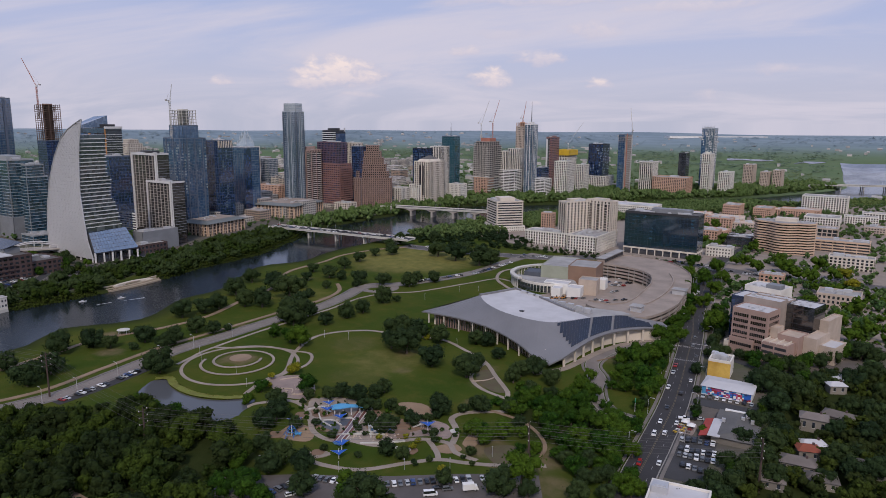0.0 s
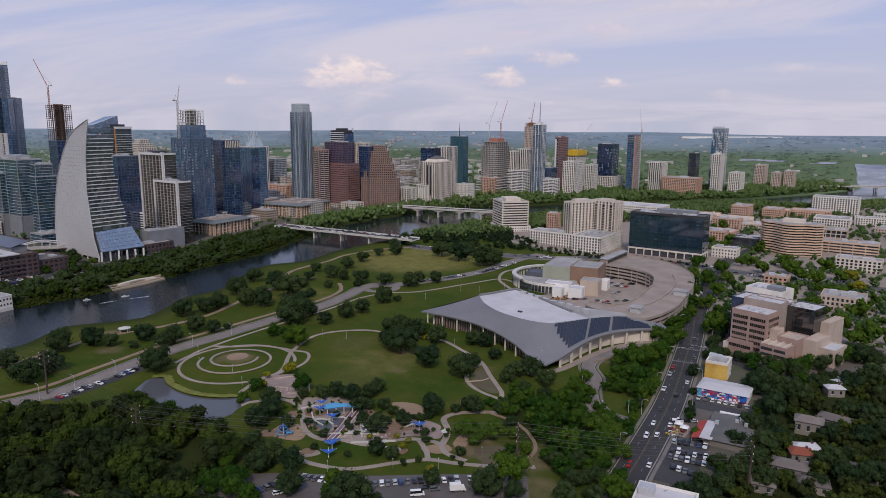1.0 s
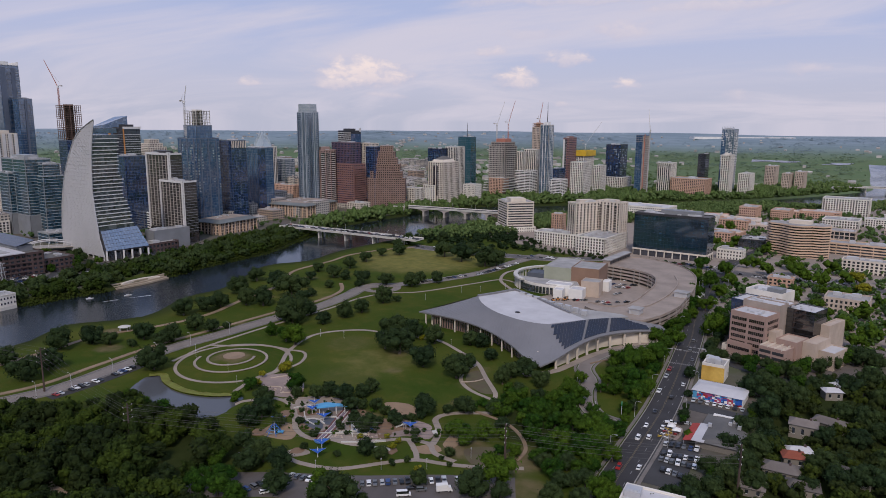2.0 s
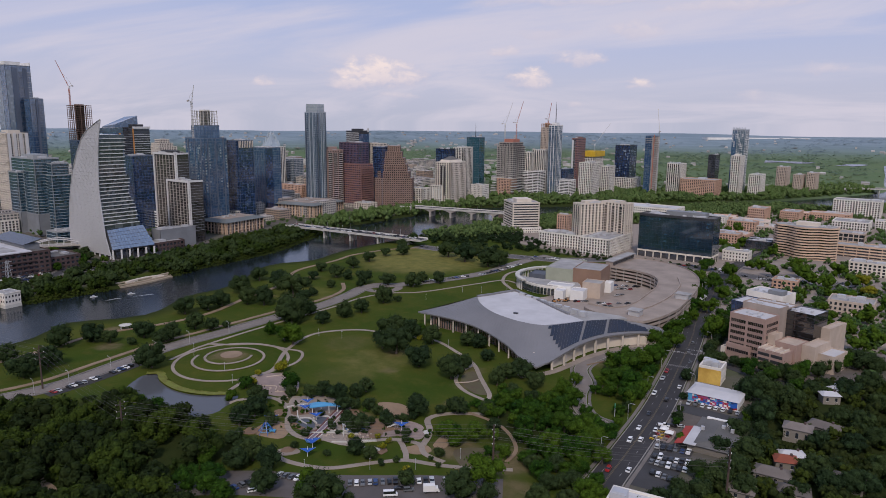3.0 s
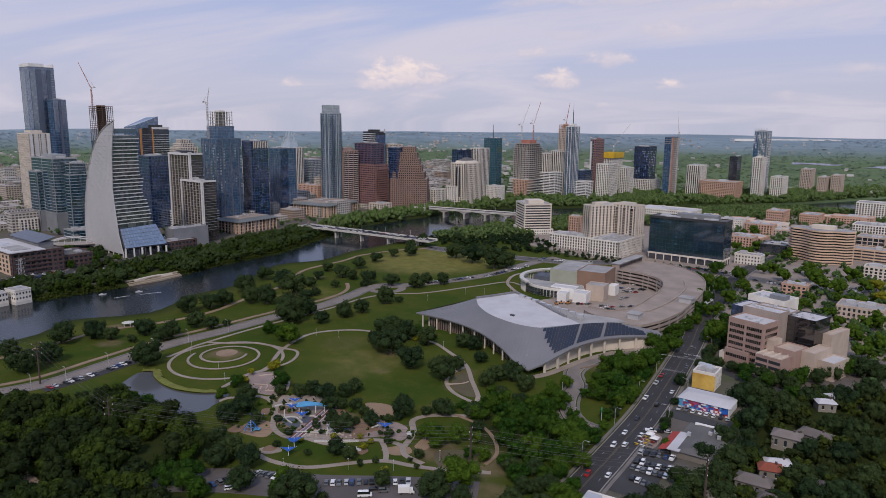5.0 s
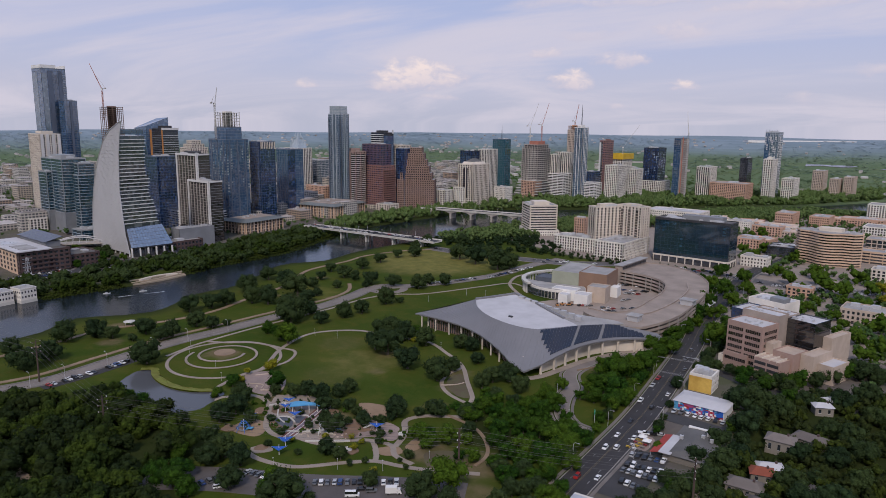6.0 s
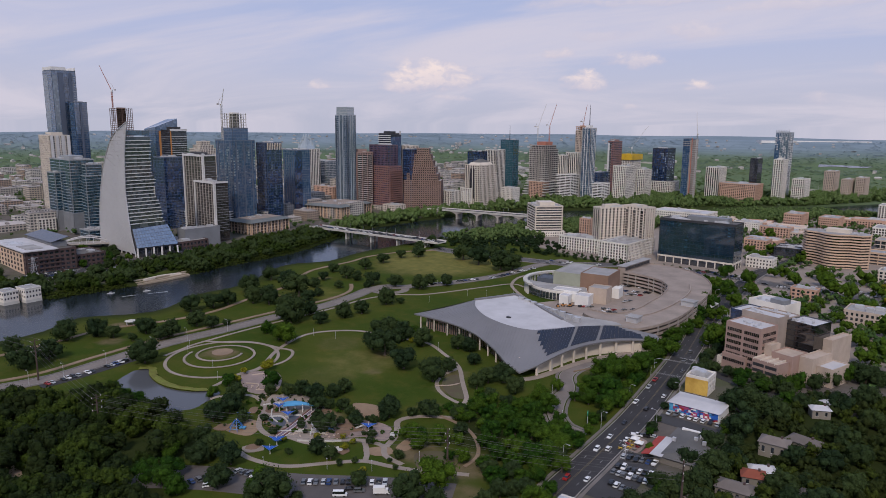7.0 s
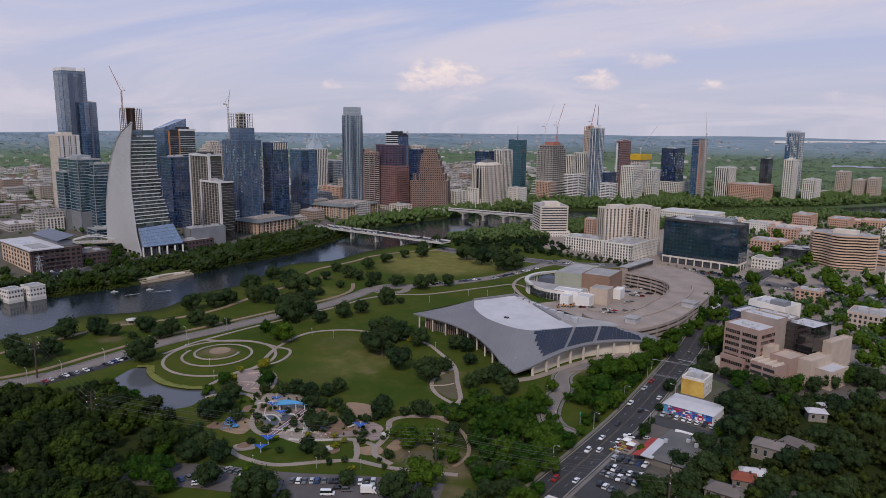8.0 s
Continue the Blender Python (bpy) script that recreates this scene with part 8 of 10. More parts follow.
FAR_BEND = [(-116, 2070), (80, 2090), (240, 2990), (-196, 2930)]
FAR_REACHES = [  # near left, near right, far right, far left
    [(-580, 2880), (-430, 2900), (-420, 2990), (-600, 2990)],
    FAR_BEND,
    [(-335, 2850), (-262, 2870), (-240, 2960), (-315, 2970)],
]
REACH_CLEAR = [[(p[0], p[1] - 110) for p in q[:2]] + q[2:] for q in FAR_REACHES]
for q in FAR_REACHES:
    v = []
    for i in range(9):
        for j in range(13):
            a, b = i / 8, j / 12
            w = 0.18 * math.sin(b * 9 + q[0][0]) * (1 - a)
            x = (q[0][0] * (1 - b) + q[1][0] * b) * (1 - a - w) + (q[3][0] * (1 - b) + q[2][0] * b) * (a + w)
            y = (q[0][1] * (1 - b) + q[1][1] * b) * (1 - a - w) + (q[3][1] * (1 - b) + q[2][1] * b) * (a + w)
            v.append((x, y, level(x, y) + 1.4))
    tagged(part("lake_water", v, net(9, 13), "lake_water"), "far reach of the lake gleaming between woods", "water", kind="structure")


def far_cover():
    """Tree cover, houses and halls rolling away to the horizon."""
    rnd = random.Random(77)
    wave = [(rnd.uniform(0.0012, 0.0075), rnd.uniform(0, 6.28), rnd.uniform(0, 6.28)) for _ in range(9)]

    def thick(x, y):
        """How wooded the country is at a place."""
        return sum(math.sin(k * (x * math.cos(a) + y * math.sin(a)) + b) for k, a, b in wave) / 3.0

    def dry(pts, gap):
        px, py = np.array([p[0] for p in pts]), np.array([p[1] for p in pts])
        ok = edge_distance(RIVER, px, py) < -gap
        for reach in REACH_CLEAR:
            ok &= edge_distance(reach, px, py) < -gap
        return [p for p, k in zip(pts, ok) if k]

    spots = []
    while len(spots) < 9500:
        d = 1480 + 3150 * rnd.random() ** 1.1
        a = radians(rnd.uniform(-18, 92))
        x, y = -d * math.sin(a), d * math.cos(a)
        if thick(x, y) + rnd.gauss(0, 0.35) < -0.35 + (0.25 if a > 0.75 else -0.1):
            continue
        spots.append((x, y, rnd.uniform(4.5, 8.5) * (1 + d / 5200) if d < 2450 else rnd.uniform(9, 20)))
    spots = dry(spots, 12)
    # each farther belt of trees takes a hazier leaf colour
    for lo, hi, leaf, label, tall in ((0, 2450, "leaf_far", "carpet of trees over the far suburbs", 0.4), (2450, 3450, "leaf_haze_mid", "wooded country beyond the suburbs", 0.24), (3450, 9999, "leaf_haze", "woods towards the horizon in a haze blue leaf colour", 0.15)):
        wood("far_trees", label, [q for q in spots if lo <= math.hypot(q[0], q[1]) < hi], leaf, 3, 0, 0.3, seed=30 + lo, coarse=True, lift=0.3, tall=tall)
    walls, roofs = Shape(), Shape()
    homes = []
    while len(homes) < 1150:
        d = 1620 + 2900 * rnd.random() ** 1.05
        a = radians(rnd.uniform(-16, 92))
        x, y = -d * math.sin(a), d * math.cos(a)
        if thick(x, y) > 0.45 + rnd.gauss(0, 0.4) - (0.5 if a < 0.3 else 0):
            continue
        if (a < 0.45 and rnd.random() < 0.65) or (d > 2500 and rnd.random() < 0.5):
            continue
        homes.append((x, y, d))
    for x, y, d in dry(homes, 25):
        hall = rnd.random() < 0.09
        w, dd, h = (rnd.uniform(24, 60), rnd.uniform(14, 26), rnd.uniform(4, 7)) if hall else (rnd.uniform(8, 19), rnd.uniform(7, 13), rnd.uniform(3.5, 8))
        z = level(x, y) - 0.5
        walls.box(x - w / 2, y - dd / 2, z - 2, x + w / 2, y + dd / 2, z + h)
        if hall:
            roofs.box(x - w / 2 - 0.4, y - dd / 2 - 0.4, z + h, x + w / 2 + 0.4, y + dd / 2 + 0.4, z + h + 0.9)
        else:
            roofs.add([(x - w / 2 - .5, y - dd / 2 - .5, z + h), (x + w / 2 + .5, y - dd / 2 - .5, z + h), (x + w / 2 + .5, y + dd / 2 + .5, z + h), (x - w / 2 - .5, y + dd / 2 + .5, z + h), (x - w / 2, y, z + h + dd * .28), (x + w / 2, y, z + h + dd * .28)],
                      [(0, 1, 5, 4), (2, 3, 4, 5), (1, 2, 5), (3, 0, 4), (3, 2, 1, 0)])
    tagged(walls.part("far_houses", "far_wall", None, kind="stuff"), "pale houses and halls scattered through the far suburbs", "houses")
    tagged(roofs.part("far_roofs", "far_roof", None, kind="stuff"), "pale and grey roofs scattered through the far suburbs", "roofs")


def plain_leaf(name, dark, light):
    """Foliage so far off that a crown is one tone, differing from crown to crown."""
    m = bpy.data.materials.new(name)
    m.use_nodes = True
    n = Nodes(m.node_tree)
    geo = n.add("ShaderNodeNewGeometry")
    broad = n.add("ShaderNodeTexNoise", {"Vector": geo.outputs["Position"], "Scale": 0.006, "Detail": 4.0}).outputs["Fac"]
    c = n.mix(geo.outputs["Random Per Island"], dark, light)
    c = n.mix(1.0, c, n.ramp(broad, [(0.35, (0.66, 0.72, 0.78)), (0.65, (1.12, 1.1, 1.05))]), "MULTIPLY")
    p = n.add("ShaderNodeBsdfPrincipled", {"Base Color": c, "Roughness": 0.9, "Specular IOR Level": 0.05})
    o = n.add("ShaderNodeOutputMaterial")
    n.link(p.outputs[0], o.inputs[0])
    MATS[name] = m


# distance haze painted in: leaves get paler and bluer from belt to belt
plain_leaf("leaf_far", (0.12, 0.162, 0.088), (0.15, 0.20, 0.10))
plain_leaf("leaf_haze_mid", (0.135, 0.19, 0.135), (0.175, 0.235, 0.155))
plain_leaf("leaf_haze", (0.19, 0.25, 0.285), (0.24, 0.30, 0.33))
surface("far_wall", (0.42, 0.39, 0.36), 0.85, vary=0.2, island=0.3)
surface("far_roof", (0.33, 0.315, 0.30), 0.85, vary=0.2, island=0.4)
far_cover()


def low_town():
    """Mid-rise blocks that fill the downtown streets behind the towers."""
    rnd = random.Random(101)
    s, roofs = Shape(), Shape()
    used = []
    for i in range(900):
        d = rnd.uniform(960, 2300)
        a = radians(rnd.uniform(33, 80))
        x, y = -d * math.sin(a), d * math.cos(a)
        if edge_distance(TOWN, np.array([x]), np.array([y]))[0] < 85:
            continue
        w, dd = rnd.uniform(14, 44), rnd.uniform(14, 40)
        if any(abs(x - p) < (w + q) / 2 + 3 and abs(y - r) < (dd + t) / 2 + 3 for p, r, q, t in used):
            continue
        used.append((x, y, w, dd))
        z = level(x, y)
        h = rnd.choice((6, 8, 10, 14, 18, 24))
        s.box(x - w / 2, y - dd / 2, z - 2, x + w / 2, y + dd / 2, z + h)
        roofs.box(x - w / 2 + 0.6, y - dd / 2 + 0.6, z + h + 0.004, x + w / 2 - 0.6, y + dd / 2 - 0.6, z + h + 0.5)
        for k in range(3):
            p, q = x + rnd.uniform(-w * .35, w * .3), y + rnd.uniform(-dd * .35, dd * .3)
            roofs.box(p, q, z + h + 0.5, p + rnd.uniform(2, 5), q + rnd.uniform(2, 4), z + h + rnd.uniform(1.5, 3.5))
    tagged(s.part("town_blocks", "town_wall", None, kind="stuff"), "low tan and white blocks filling downtown", "buildings")
    tagged(roofs.part("town_roofs", "town_roof", None, kind="stuff"), "pale flat roofs with air units downtown", "roofs")


def window_wall(name, color):
    """Masonry with rows of dark windows, for blocks too far to tell their windows apart."""
    m = bpy.data.materials.new(name)
    m.use_nodes = True
    n = Nodes(m.node_tree)
    pos = n.add("ShaderNodeNewGeometry").outputs["Position"]
    sep = n.add("ShaderNodeSeparateXYZ", {"Vector": pos})
    r = n.add("ShaderNodeNewGeometry").outputs["Random Per Island"]
    base = n.ramp(r, [(0, (0.30, 0.20, 0.14)), (0.3, (0.48, 0.42, 0.34)), (0.55, (0.60, 0.58, 0.54)), (0.8, (0.32, 0.28, 0.25)), (1, (0.5, 0.47, 0.42))])
    fz = n.math("FRACT", n.math("DIVIDE", sep.outputs[2], 3.6))
    fx = n.math("FRACT", n.math("DIVIDE", n.math("ADD", sep.outputs[0], sep.outputs[1]), 4.2))
    win = n.math("MULTIPLY", n.math("GREATER_THAN", fz, 0.45), n.math("GREATER_THAN", fx, 0.35))
    c = n.mix(win, base, (0.05, 0.055, 0.065))
    p = n.add("ShaderNodeBsdfPrincipled", {"Base Color": c, "Roughness": 0.75})
    o = n.add("ShaderNodeOutputMaterial")
    n.link(p.outputs[0], o.inputs[0])
    MATS[name] = m


window_wall("town_wall", (0.4, 0.35, 0.3))
surface("town_roof", (0.34, 0.31, 0.29), 0.85, vary=0.2, island=0.45)
low_town()

# ---- cars ----
def car_meshes(kind):
    """Meshes of one car: body with bonnet and boot, glass cabin, roof, wheel."""
    long, wide, high = {"saloon": (4.7, 1.8, 1.45), "suv": (4.8, 1.95, 1.8), "pickup": (5.7, 2.0, 1.85), "van": (6.0, 2.1, 2.5)}[kind]
    side = {"saloon": [(-2.35, .35), (-2.3, .85), (-1.4, .95), (1.1, .95), (2.2, .8), (2.35, .4)],
            "suv": [(-2.4, .4), (-2.38, 1.1), (-1.6, 1.12), (1.2, 1.1), (2.25, .95), (2.4, .45)],
            "pickup": [(-2.85, .5), (-2.83, 1.15), (-0.6, 1.15), (1.5, 1.15), (2.75, 1.05), (2.85, .5)],
            "van": [(-3.0, .4), (-2.98, 1.3), (-1.6, 1.35), (1.9, 1.35), (2.9, 1.05), (3.0, .45)]}[kind]
    cab = {"saloon": (-1.85, -1.15, 0.35, 1.1, .95), "suv": (-2.3, -2.05, 0.5, 1.2, 1.1), "pickup": (-0.6, -0.45, 0.75, 1.5, 1.14), "van": (-2.95, -2.85, 1.5, 2.2, 1.34)}[kind]
    body = Shape()
    k = len(side)
    w = wide / 2
    body.v = [(x, -w, z) for x, z in side] + [(x, w, z) for x, z in side]
    body.f = [tuple(range(k)), tuple(range(2 * k - 1, k - 1, -1))] + [(i, k + i, k + (i + 1) % k, (i + 1) % k) for i in range(k)]
    a, b, c, d, z = cab
    q = w * 0.8
    glass = Shape().add([(a, -w * .95, z), (d, -w * .95, z), (d, w * .95, z), (a, w * .95, z), (b, -q, high - .08), (c, -q, high - .08), (c, q, high - .08), (b, q, high - .08)],
                        [(3, 2, 1, 0), (4, 5, 6, 7), (0, 1, 5, 4), (1, 2, 6, 5), (2, 3, 7, 6), (3, 0, 4, 7)])
    roof = Shape().prism([(b - .05, -q - .03), (c + .05, -q - .03), (c + .05, q + .03), (b - .05, q + .03)], high - .08, high, [(b + .1, -q + .1), (c - .1, -q + .1), (c - .1, q - .1), (b + .1, q - .1)])
    wheel = Shape().tube([(0, -.12, 0), (0, .12, 0)], 0.34, 10)
    return body, glass, roof, wheel, (long, wide)


CARS = {}
for kind in ("saloon", "suv", "pickup", "van"):
    body, glass, roof, wheel, size = car_meshes(kind)
    glass_me, wheel_me = mesh_from("window", glass.v, glass.f, "car_glass"), mesh_from("wheel", wheel.v, wheel.f, "rubber")
    for colour in ("white", "black", "grey", "silver", "red", "blue"):
        CARS[kind, colour] = (mesh_from("body", body.v, body.f, "paint_" + colour), mesh_from("roof", roof.v, roof.f, "paint_" + colour), glass_me, wheel_me, size)


def car(kind, colour, x, y, turn, z=None, place="parked on asphalt", group="cars"):
    names = {"saloon": "saloon car", "suv": "sport utility car", "pickup": "pickup truck", "van": "van"}
    t = thing("car" if kind in ("saloon", "suv") else kind, "%s %s %s" % (colour, names[kind], place), "car" if kind != "van" else "van", x, y, level(x, y) + 0.12 if z is None else z, turn, group)
    body, roof, glass, wheel, (long, wide) = CARS[kind, colour]
    for name, me in (("body", body), ("roof", roof), ("window", glass)):
        new(name, me).parent = t
    for sx in (-1, 1):
        for sy in (-1, 1):
            o = new("wheel", wheel)
            o.parent, o.location = t, (sx * long * 0.3, sy * (wide / 2 - 0.08), 0.34)
    return t


COLOURS = ["white", "white", "white", "black", "black", "black", "black", "grey", "grey", "grey", "silver", "silver", "silver", "grey", "white", "black", "red", "blue"]
KINDS = ["saloon", "suv", "saloon", "suv", "pickup"]


def car_row(x0, y0, x1, y1, n, turn, seed, place="parked in a row on asphalt", gaps=0.1, z=None, group="parked cars"):
    rnd = random.Random(seed)
    for i in range(n):
        u = i / max(1, n - 1)
        if rnd.random() < gaps:
            continue
        car(rnd.choice(KINDS), rnd.choice(COLOURS), x0 + (x1 - x0) * u + rnd.uniform(-.15, .15), y0 + (y1 - y0) * u + rnd.uniform(-.25, .25), turn + rnd.uniform(-2, 2) + (180 if rnd.random() < .3 else 0), z, place, group)


car_row(-166, 209.5, -152, 222.5, 8, 133, 1)
car_row(-144, 228.5, -131.5, 239.5, 7, 133, 2)
car_row(-203, 172, -198, 192.5, 8, 172, 3)
car_row(-195, 196.5, -184, 200, 5, 108, 4, gaps=0)
car("van", "white", -146.5, 213, 42, place="waiting in the park car park")
car("suv", "white", -193.3, 181, 60, place="driving through the car park")
car("suv", "grey", -143, 220.5, 45, place="driving through the car park")
car("saloon", "black", -147, 219, 45, place="driving through the car park")
car_row(-366, 180, -368, 206, 10, 8, 5)
car_row(-370, 216, -376, 246, 11, 14, 6, gaps=0.2)
car_row(-75, 322.5, -61.5, 325.5, 6, 98, 7, gaps=0)
car_row(-72.5, 312.5, -58.5, 314.5, 7, 100, 8, gaps=0)
car_row(-71.8, 306.2, -57.4, 307.6, 7, 100, 9, gaps=0)
car_row(-68, 297, -60, 295.5, 4, 100, 10, gaps=0)
car_row(-80.5, 347, -74, 351, 3, 20, 11, gaps=0)
car_row(-79.5, 384, -55, 386, 8, 95, 12)
rnd = random.Random(21)
for i in range(11):
    y = 296 + i * 22 + rnd.uniform(-6, 6)
    x = float(np.interp(y, [p[1] for p in AVENUE], [p[0] for p in AVENUE]))
    for off, turn in ((rnd.choice((-5.6, -2.2)), -82), (rnd.choice((2.2, 5.6)), 98)):
        if rnd.random() < 0.72:
            yy = y + rnd.uniform(-8, 8)
            xx = float(np.interp(yy, [p[1] for p in AVENUE], [p[0] for p in AVENUE])) + off
            car(rnd.choice(KINDS), rnd.choice(COLOURS), xx, yy, turn, place="driving along the avenue", group="traffic")
car_row(-216, 536, -196, 548, 6, 60, 31, "parked behind the events hall", 0.2)
car_row(-200, 556, -188, 566, 3, 60, 32, "parked behind the events hall", 0.2)
for lane, turn, seed in ((-5.2, 0, 41), (-1.8, 0, 42), (2.0, 180, 43), (5.4, 180, 44)):
    dx, dy = 220 / 221, 21 / 221
    rr = random.Random(seed)
    d = 6.0
    while d < 214:
        car(rr.choice(KINDS), rr.choice(COLOURS), -712 + d * dx - lane * dy, 651 + d * dy + lane * dx, turn + 5.4, 8.56, "queueing on the road bridge", "bridge traffic")
        d += rr.uniform(9, 22)
STREET = [(-492, 669), (-453, 670), (-352, 690), (-320, 704), (-270, 740), (-220, 755), (-155, 752), (-80, 740)]
rr = random.Random(51)
for i in range(44):
    u = rr.random() * 6.9
    k = int(u)
    a, b = Vector(STREET[k]), Vector(STREET[k + 1])
    p = a.lerp(b, u - k)
    d = (b - a).normalized()
    off = rr.choice((-6.8, -2.2, 2.2, 6.8))
    car(rr.choice(KINDS), rr.choice(COLOURS), p.x - d.y * off, p.y + d.x * off, math.degrees(math.atan2(d.y, d.x)), place="driving on the street by the apartments", group="traffic")


def box_truck(x, y, turn):
    t = thing("box_truck", "white box truck parked in the park car park", "truck", x, y, level(x, y) + 0.12, turn)
    Shape().prism([(-3.4, -1.2), (1.4, -1.2), (1.4, 1.2), (-3.4, 1.2)], 0.8, 3.4).part("cargo_box", "white_paint", t)
    Shape().add([(1.5, -1.1, .5), (3.4, -1.1, .5), (3.4, 1.1, .5), (1.5, 1.1, .5), (1.5, -1.1, 2.3), (2.7, -1.1, 2.3), (2.7, 1.1, 2.3), (1.5, 1.1, 2.3)], [(3, 2, 1, 0), (4, 5, 6, 7), (0, 1, 5, 4), (1, 2, 6, 5), (2, 3, 7, 6), (3, 0, 4, 7)]).part("cab", "white_paint", t)
    Shape().box(2.75, -0.95, 1.3, 3.1, 0.95, 2.0).part("windscreen", "car_glass", t)
    for sx in (-2.3, 2.3):
        for sy in (-1, 1):
            Shape().tube([(sx, sy - .15, .45), (sx, sy + .15, .45)], 0.45, 10).part("wheel", "rubber", t)
    return t


box_truck(-135, 225.5, 42)


def digger(x, y, turn):
    t = thing("digger", "orange wheeled loader with a raised arm", "digger", x, y, level(x, y) + 0.12, turn)
    Shape().box(-1.8, -0.9, 0.7, 1.2, 0.9, 1.7).part("body", "orange_panel", t)
    Shape().box(-0.6, -0.7, 1.7, 0.6, 0.7, 2.9).part("cab", "car_glass", t)
    Shape().beam((1.0, 0, 1.4), (2.6, 0, 2.4), 0.2).beam((2.6, 0, 2.4), (3.4, 0, 1.0), 0.16).part("arm", "orange_panel", t)
    Shape().box(3.1, -1.0, 0.3, 3.9, 1.0, 1.0).part("bucket", "metal_dark", t)
    for sx in (-1.2, 1.0):
        for sy in (-1, 1):
            Shape().tube([(sx, sy - .2, .6), (sx, sy + .2, .6)], 0.6, 10).part("wheel", "rubber", t)


digger(-128, 230, 40)
for x, y, r in ((-238, 537, 20), (-233, 540, 70), (-240, 532, 130)):
    digger(x, y, r)


# ---- play garden ----
def patch(name, label, material, points, lift=0.12, category="ground cover"):
    pts = [tuple(p) for p in spline([(x, y, 0) for x, y in points], 2.0, True)]
    n = len(pts)
    top = [(x, y, level(x, y) + lift) for x, y, _ in pts]
    area = sum(a[0] * b[1] - b[0] * a[1] for a, b in zip(top, top[1:] + top[:1]))
    if area < 0:
        top = top[::-1]
    v = top + [(x, y, z - 0.4) for x, y, z in top]
    tagged(part(name, v, [tuple(range(n))] + [(i, n + i, n + (i + 1) % n, (i + 1) % n) for i in range(n)], material), label, category, kind="structure")


patch("play_paving", "pinkish concrete paving of the play garden", "path", [(-256, 256), (-246, 268), (-232, 270), (-218, 266), (-207, 257), (-191, 241), (-192, 234), (-206, 231), (-224, 234), (-238, 240)], 0.10)
patch("play_paving", "pinkish brick splash plaza by the pond", "plaza", [(-298, 266), (-289, 280), (-276, 278), (-262, 266), (-260, 257), (-268, 252), (-280, 254)], 0.10)
patch("sand_pit", "tan sand pit under the climbing net", "sand", [(-238, 216), (-242, 229), (-232, 232), (-224, 226), (-223, 219)])
patch("sand_pit", "sand bed above the play garden", "sand", [(-214, 280), (-203, 287), (-191, 281), (-195, 272)])
patch("sand_pit", "pinkish sand bed with a shade sail", "plaza", [(-188, 256), (-180, 266), (-172, 268), (-169, 260), (-178, 257)])
patch("sand_pit", "orange sand bed beside the path", "sand", [(-170, 247), (-164, 257), (-157, 254), (-161, 247)])
patch("sand_pit", "orange dirt slope under trees", "sand", [(-160, 259), (-163, 273), (-157, 273), (-154, 260)])
patch("play_paving", "pale walk between planting beds", "plaza", [(-208, 258), (-190, 272), (-176, 272), (-176, 262), (-192, 244), (-200, 248)], 0.08)
patch("play_bed", "dark planting bed of the play garden", "mulch", [(-204, 258), (-192, 268), (-184, 264), (-192, 252)], 0.16)
patch("play_bed", "mulched bed among play paths", "mulch", [(-246, 246), (-238, 254), (-232, 250), (-238, 242)], 0.16)
WALK = [(-209.5, 227), (-211, 231), (-214.5, 241), (-219, 251), (-223.5, 261.5), (-227, 266)]
for k, (off, w, m, label) in enumerate(((-2.5, 0.5, "concrete_light", "pale kerb of the long play ramp"), (-1.55, 1.3, "play_red", "dark red rubber strip of the play ramp"), (-0.6, 0.5, "concrete_light", "pale dividing strip of the play ramp"), (0.45, 1.5, "play_mauve", "mauve rubber strip of the play ramp"), (1.45, 0.4, "concrete_light", "thin pale strip of the play ramp"), (2.2, 1.0, "play_red", "red rubber edge of the play ramp"))):
    tagged(ribbon(WALK, w, 0.34 + 0.01 * k, 2.0, shift=off).part("play_ramp", m), label, "play surface", kind="structure")
patch("play_surface", "blue rubber landing at the foot of the ramp", "play_blue", [(-212, 226), (-209, 231), (-206, 230), (-207, 225)], 0.36)
patch("play_surface", "blue rubber play surface under the trees", "play_blue", [(-206, 247), (-202, 254), (-197, 252), (-199, 245)], 0.3)
patch("play_basin", "dark slate basin between curved pale walls", "slate", [(-233, 238), (-229, 243), (-221, 241), (-218, 236), (-224, 235)], 0.3)
patch("play_basin", "dark slate channel beside the ramp", "slate", [(-226, 246), (-222, 250), (-218, 246), (-220, 242)], 0.3)
patch("play_paving", "small round pale stone seat", "concrete_light", [(-180, 239.5), (-178, 241.5), (-176, 239.5), (-178, 237.5)], 0.35)
patch("play_paving", "round pale stone disc beside the path", "concrete_light", [(-173, 268.5), (-170.6, 271), (-168, 268.5), (-170.6, 266)], 0.3)
patch("play_paving", "angular pale stone terrace", "path", [(-214, 211), (-210, 217), (-204, 216), (-208, 209)], 0.3)


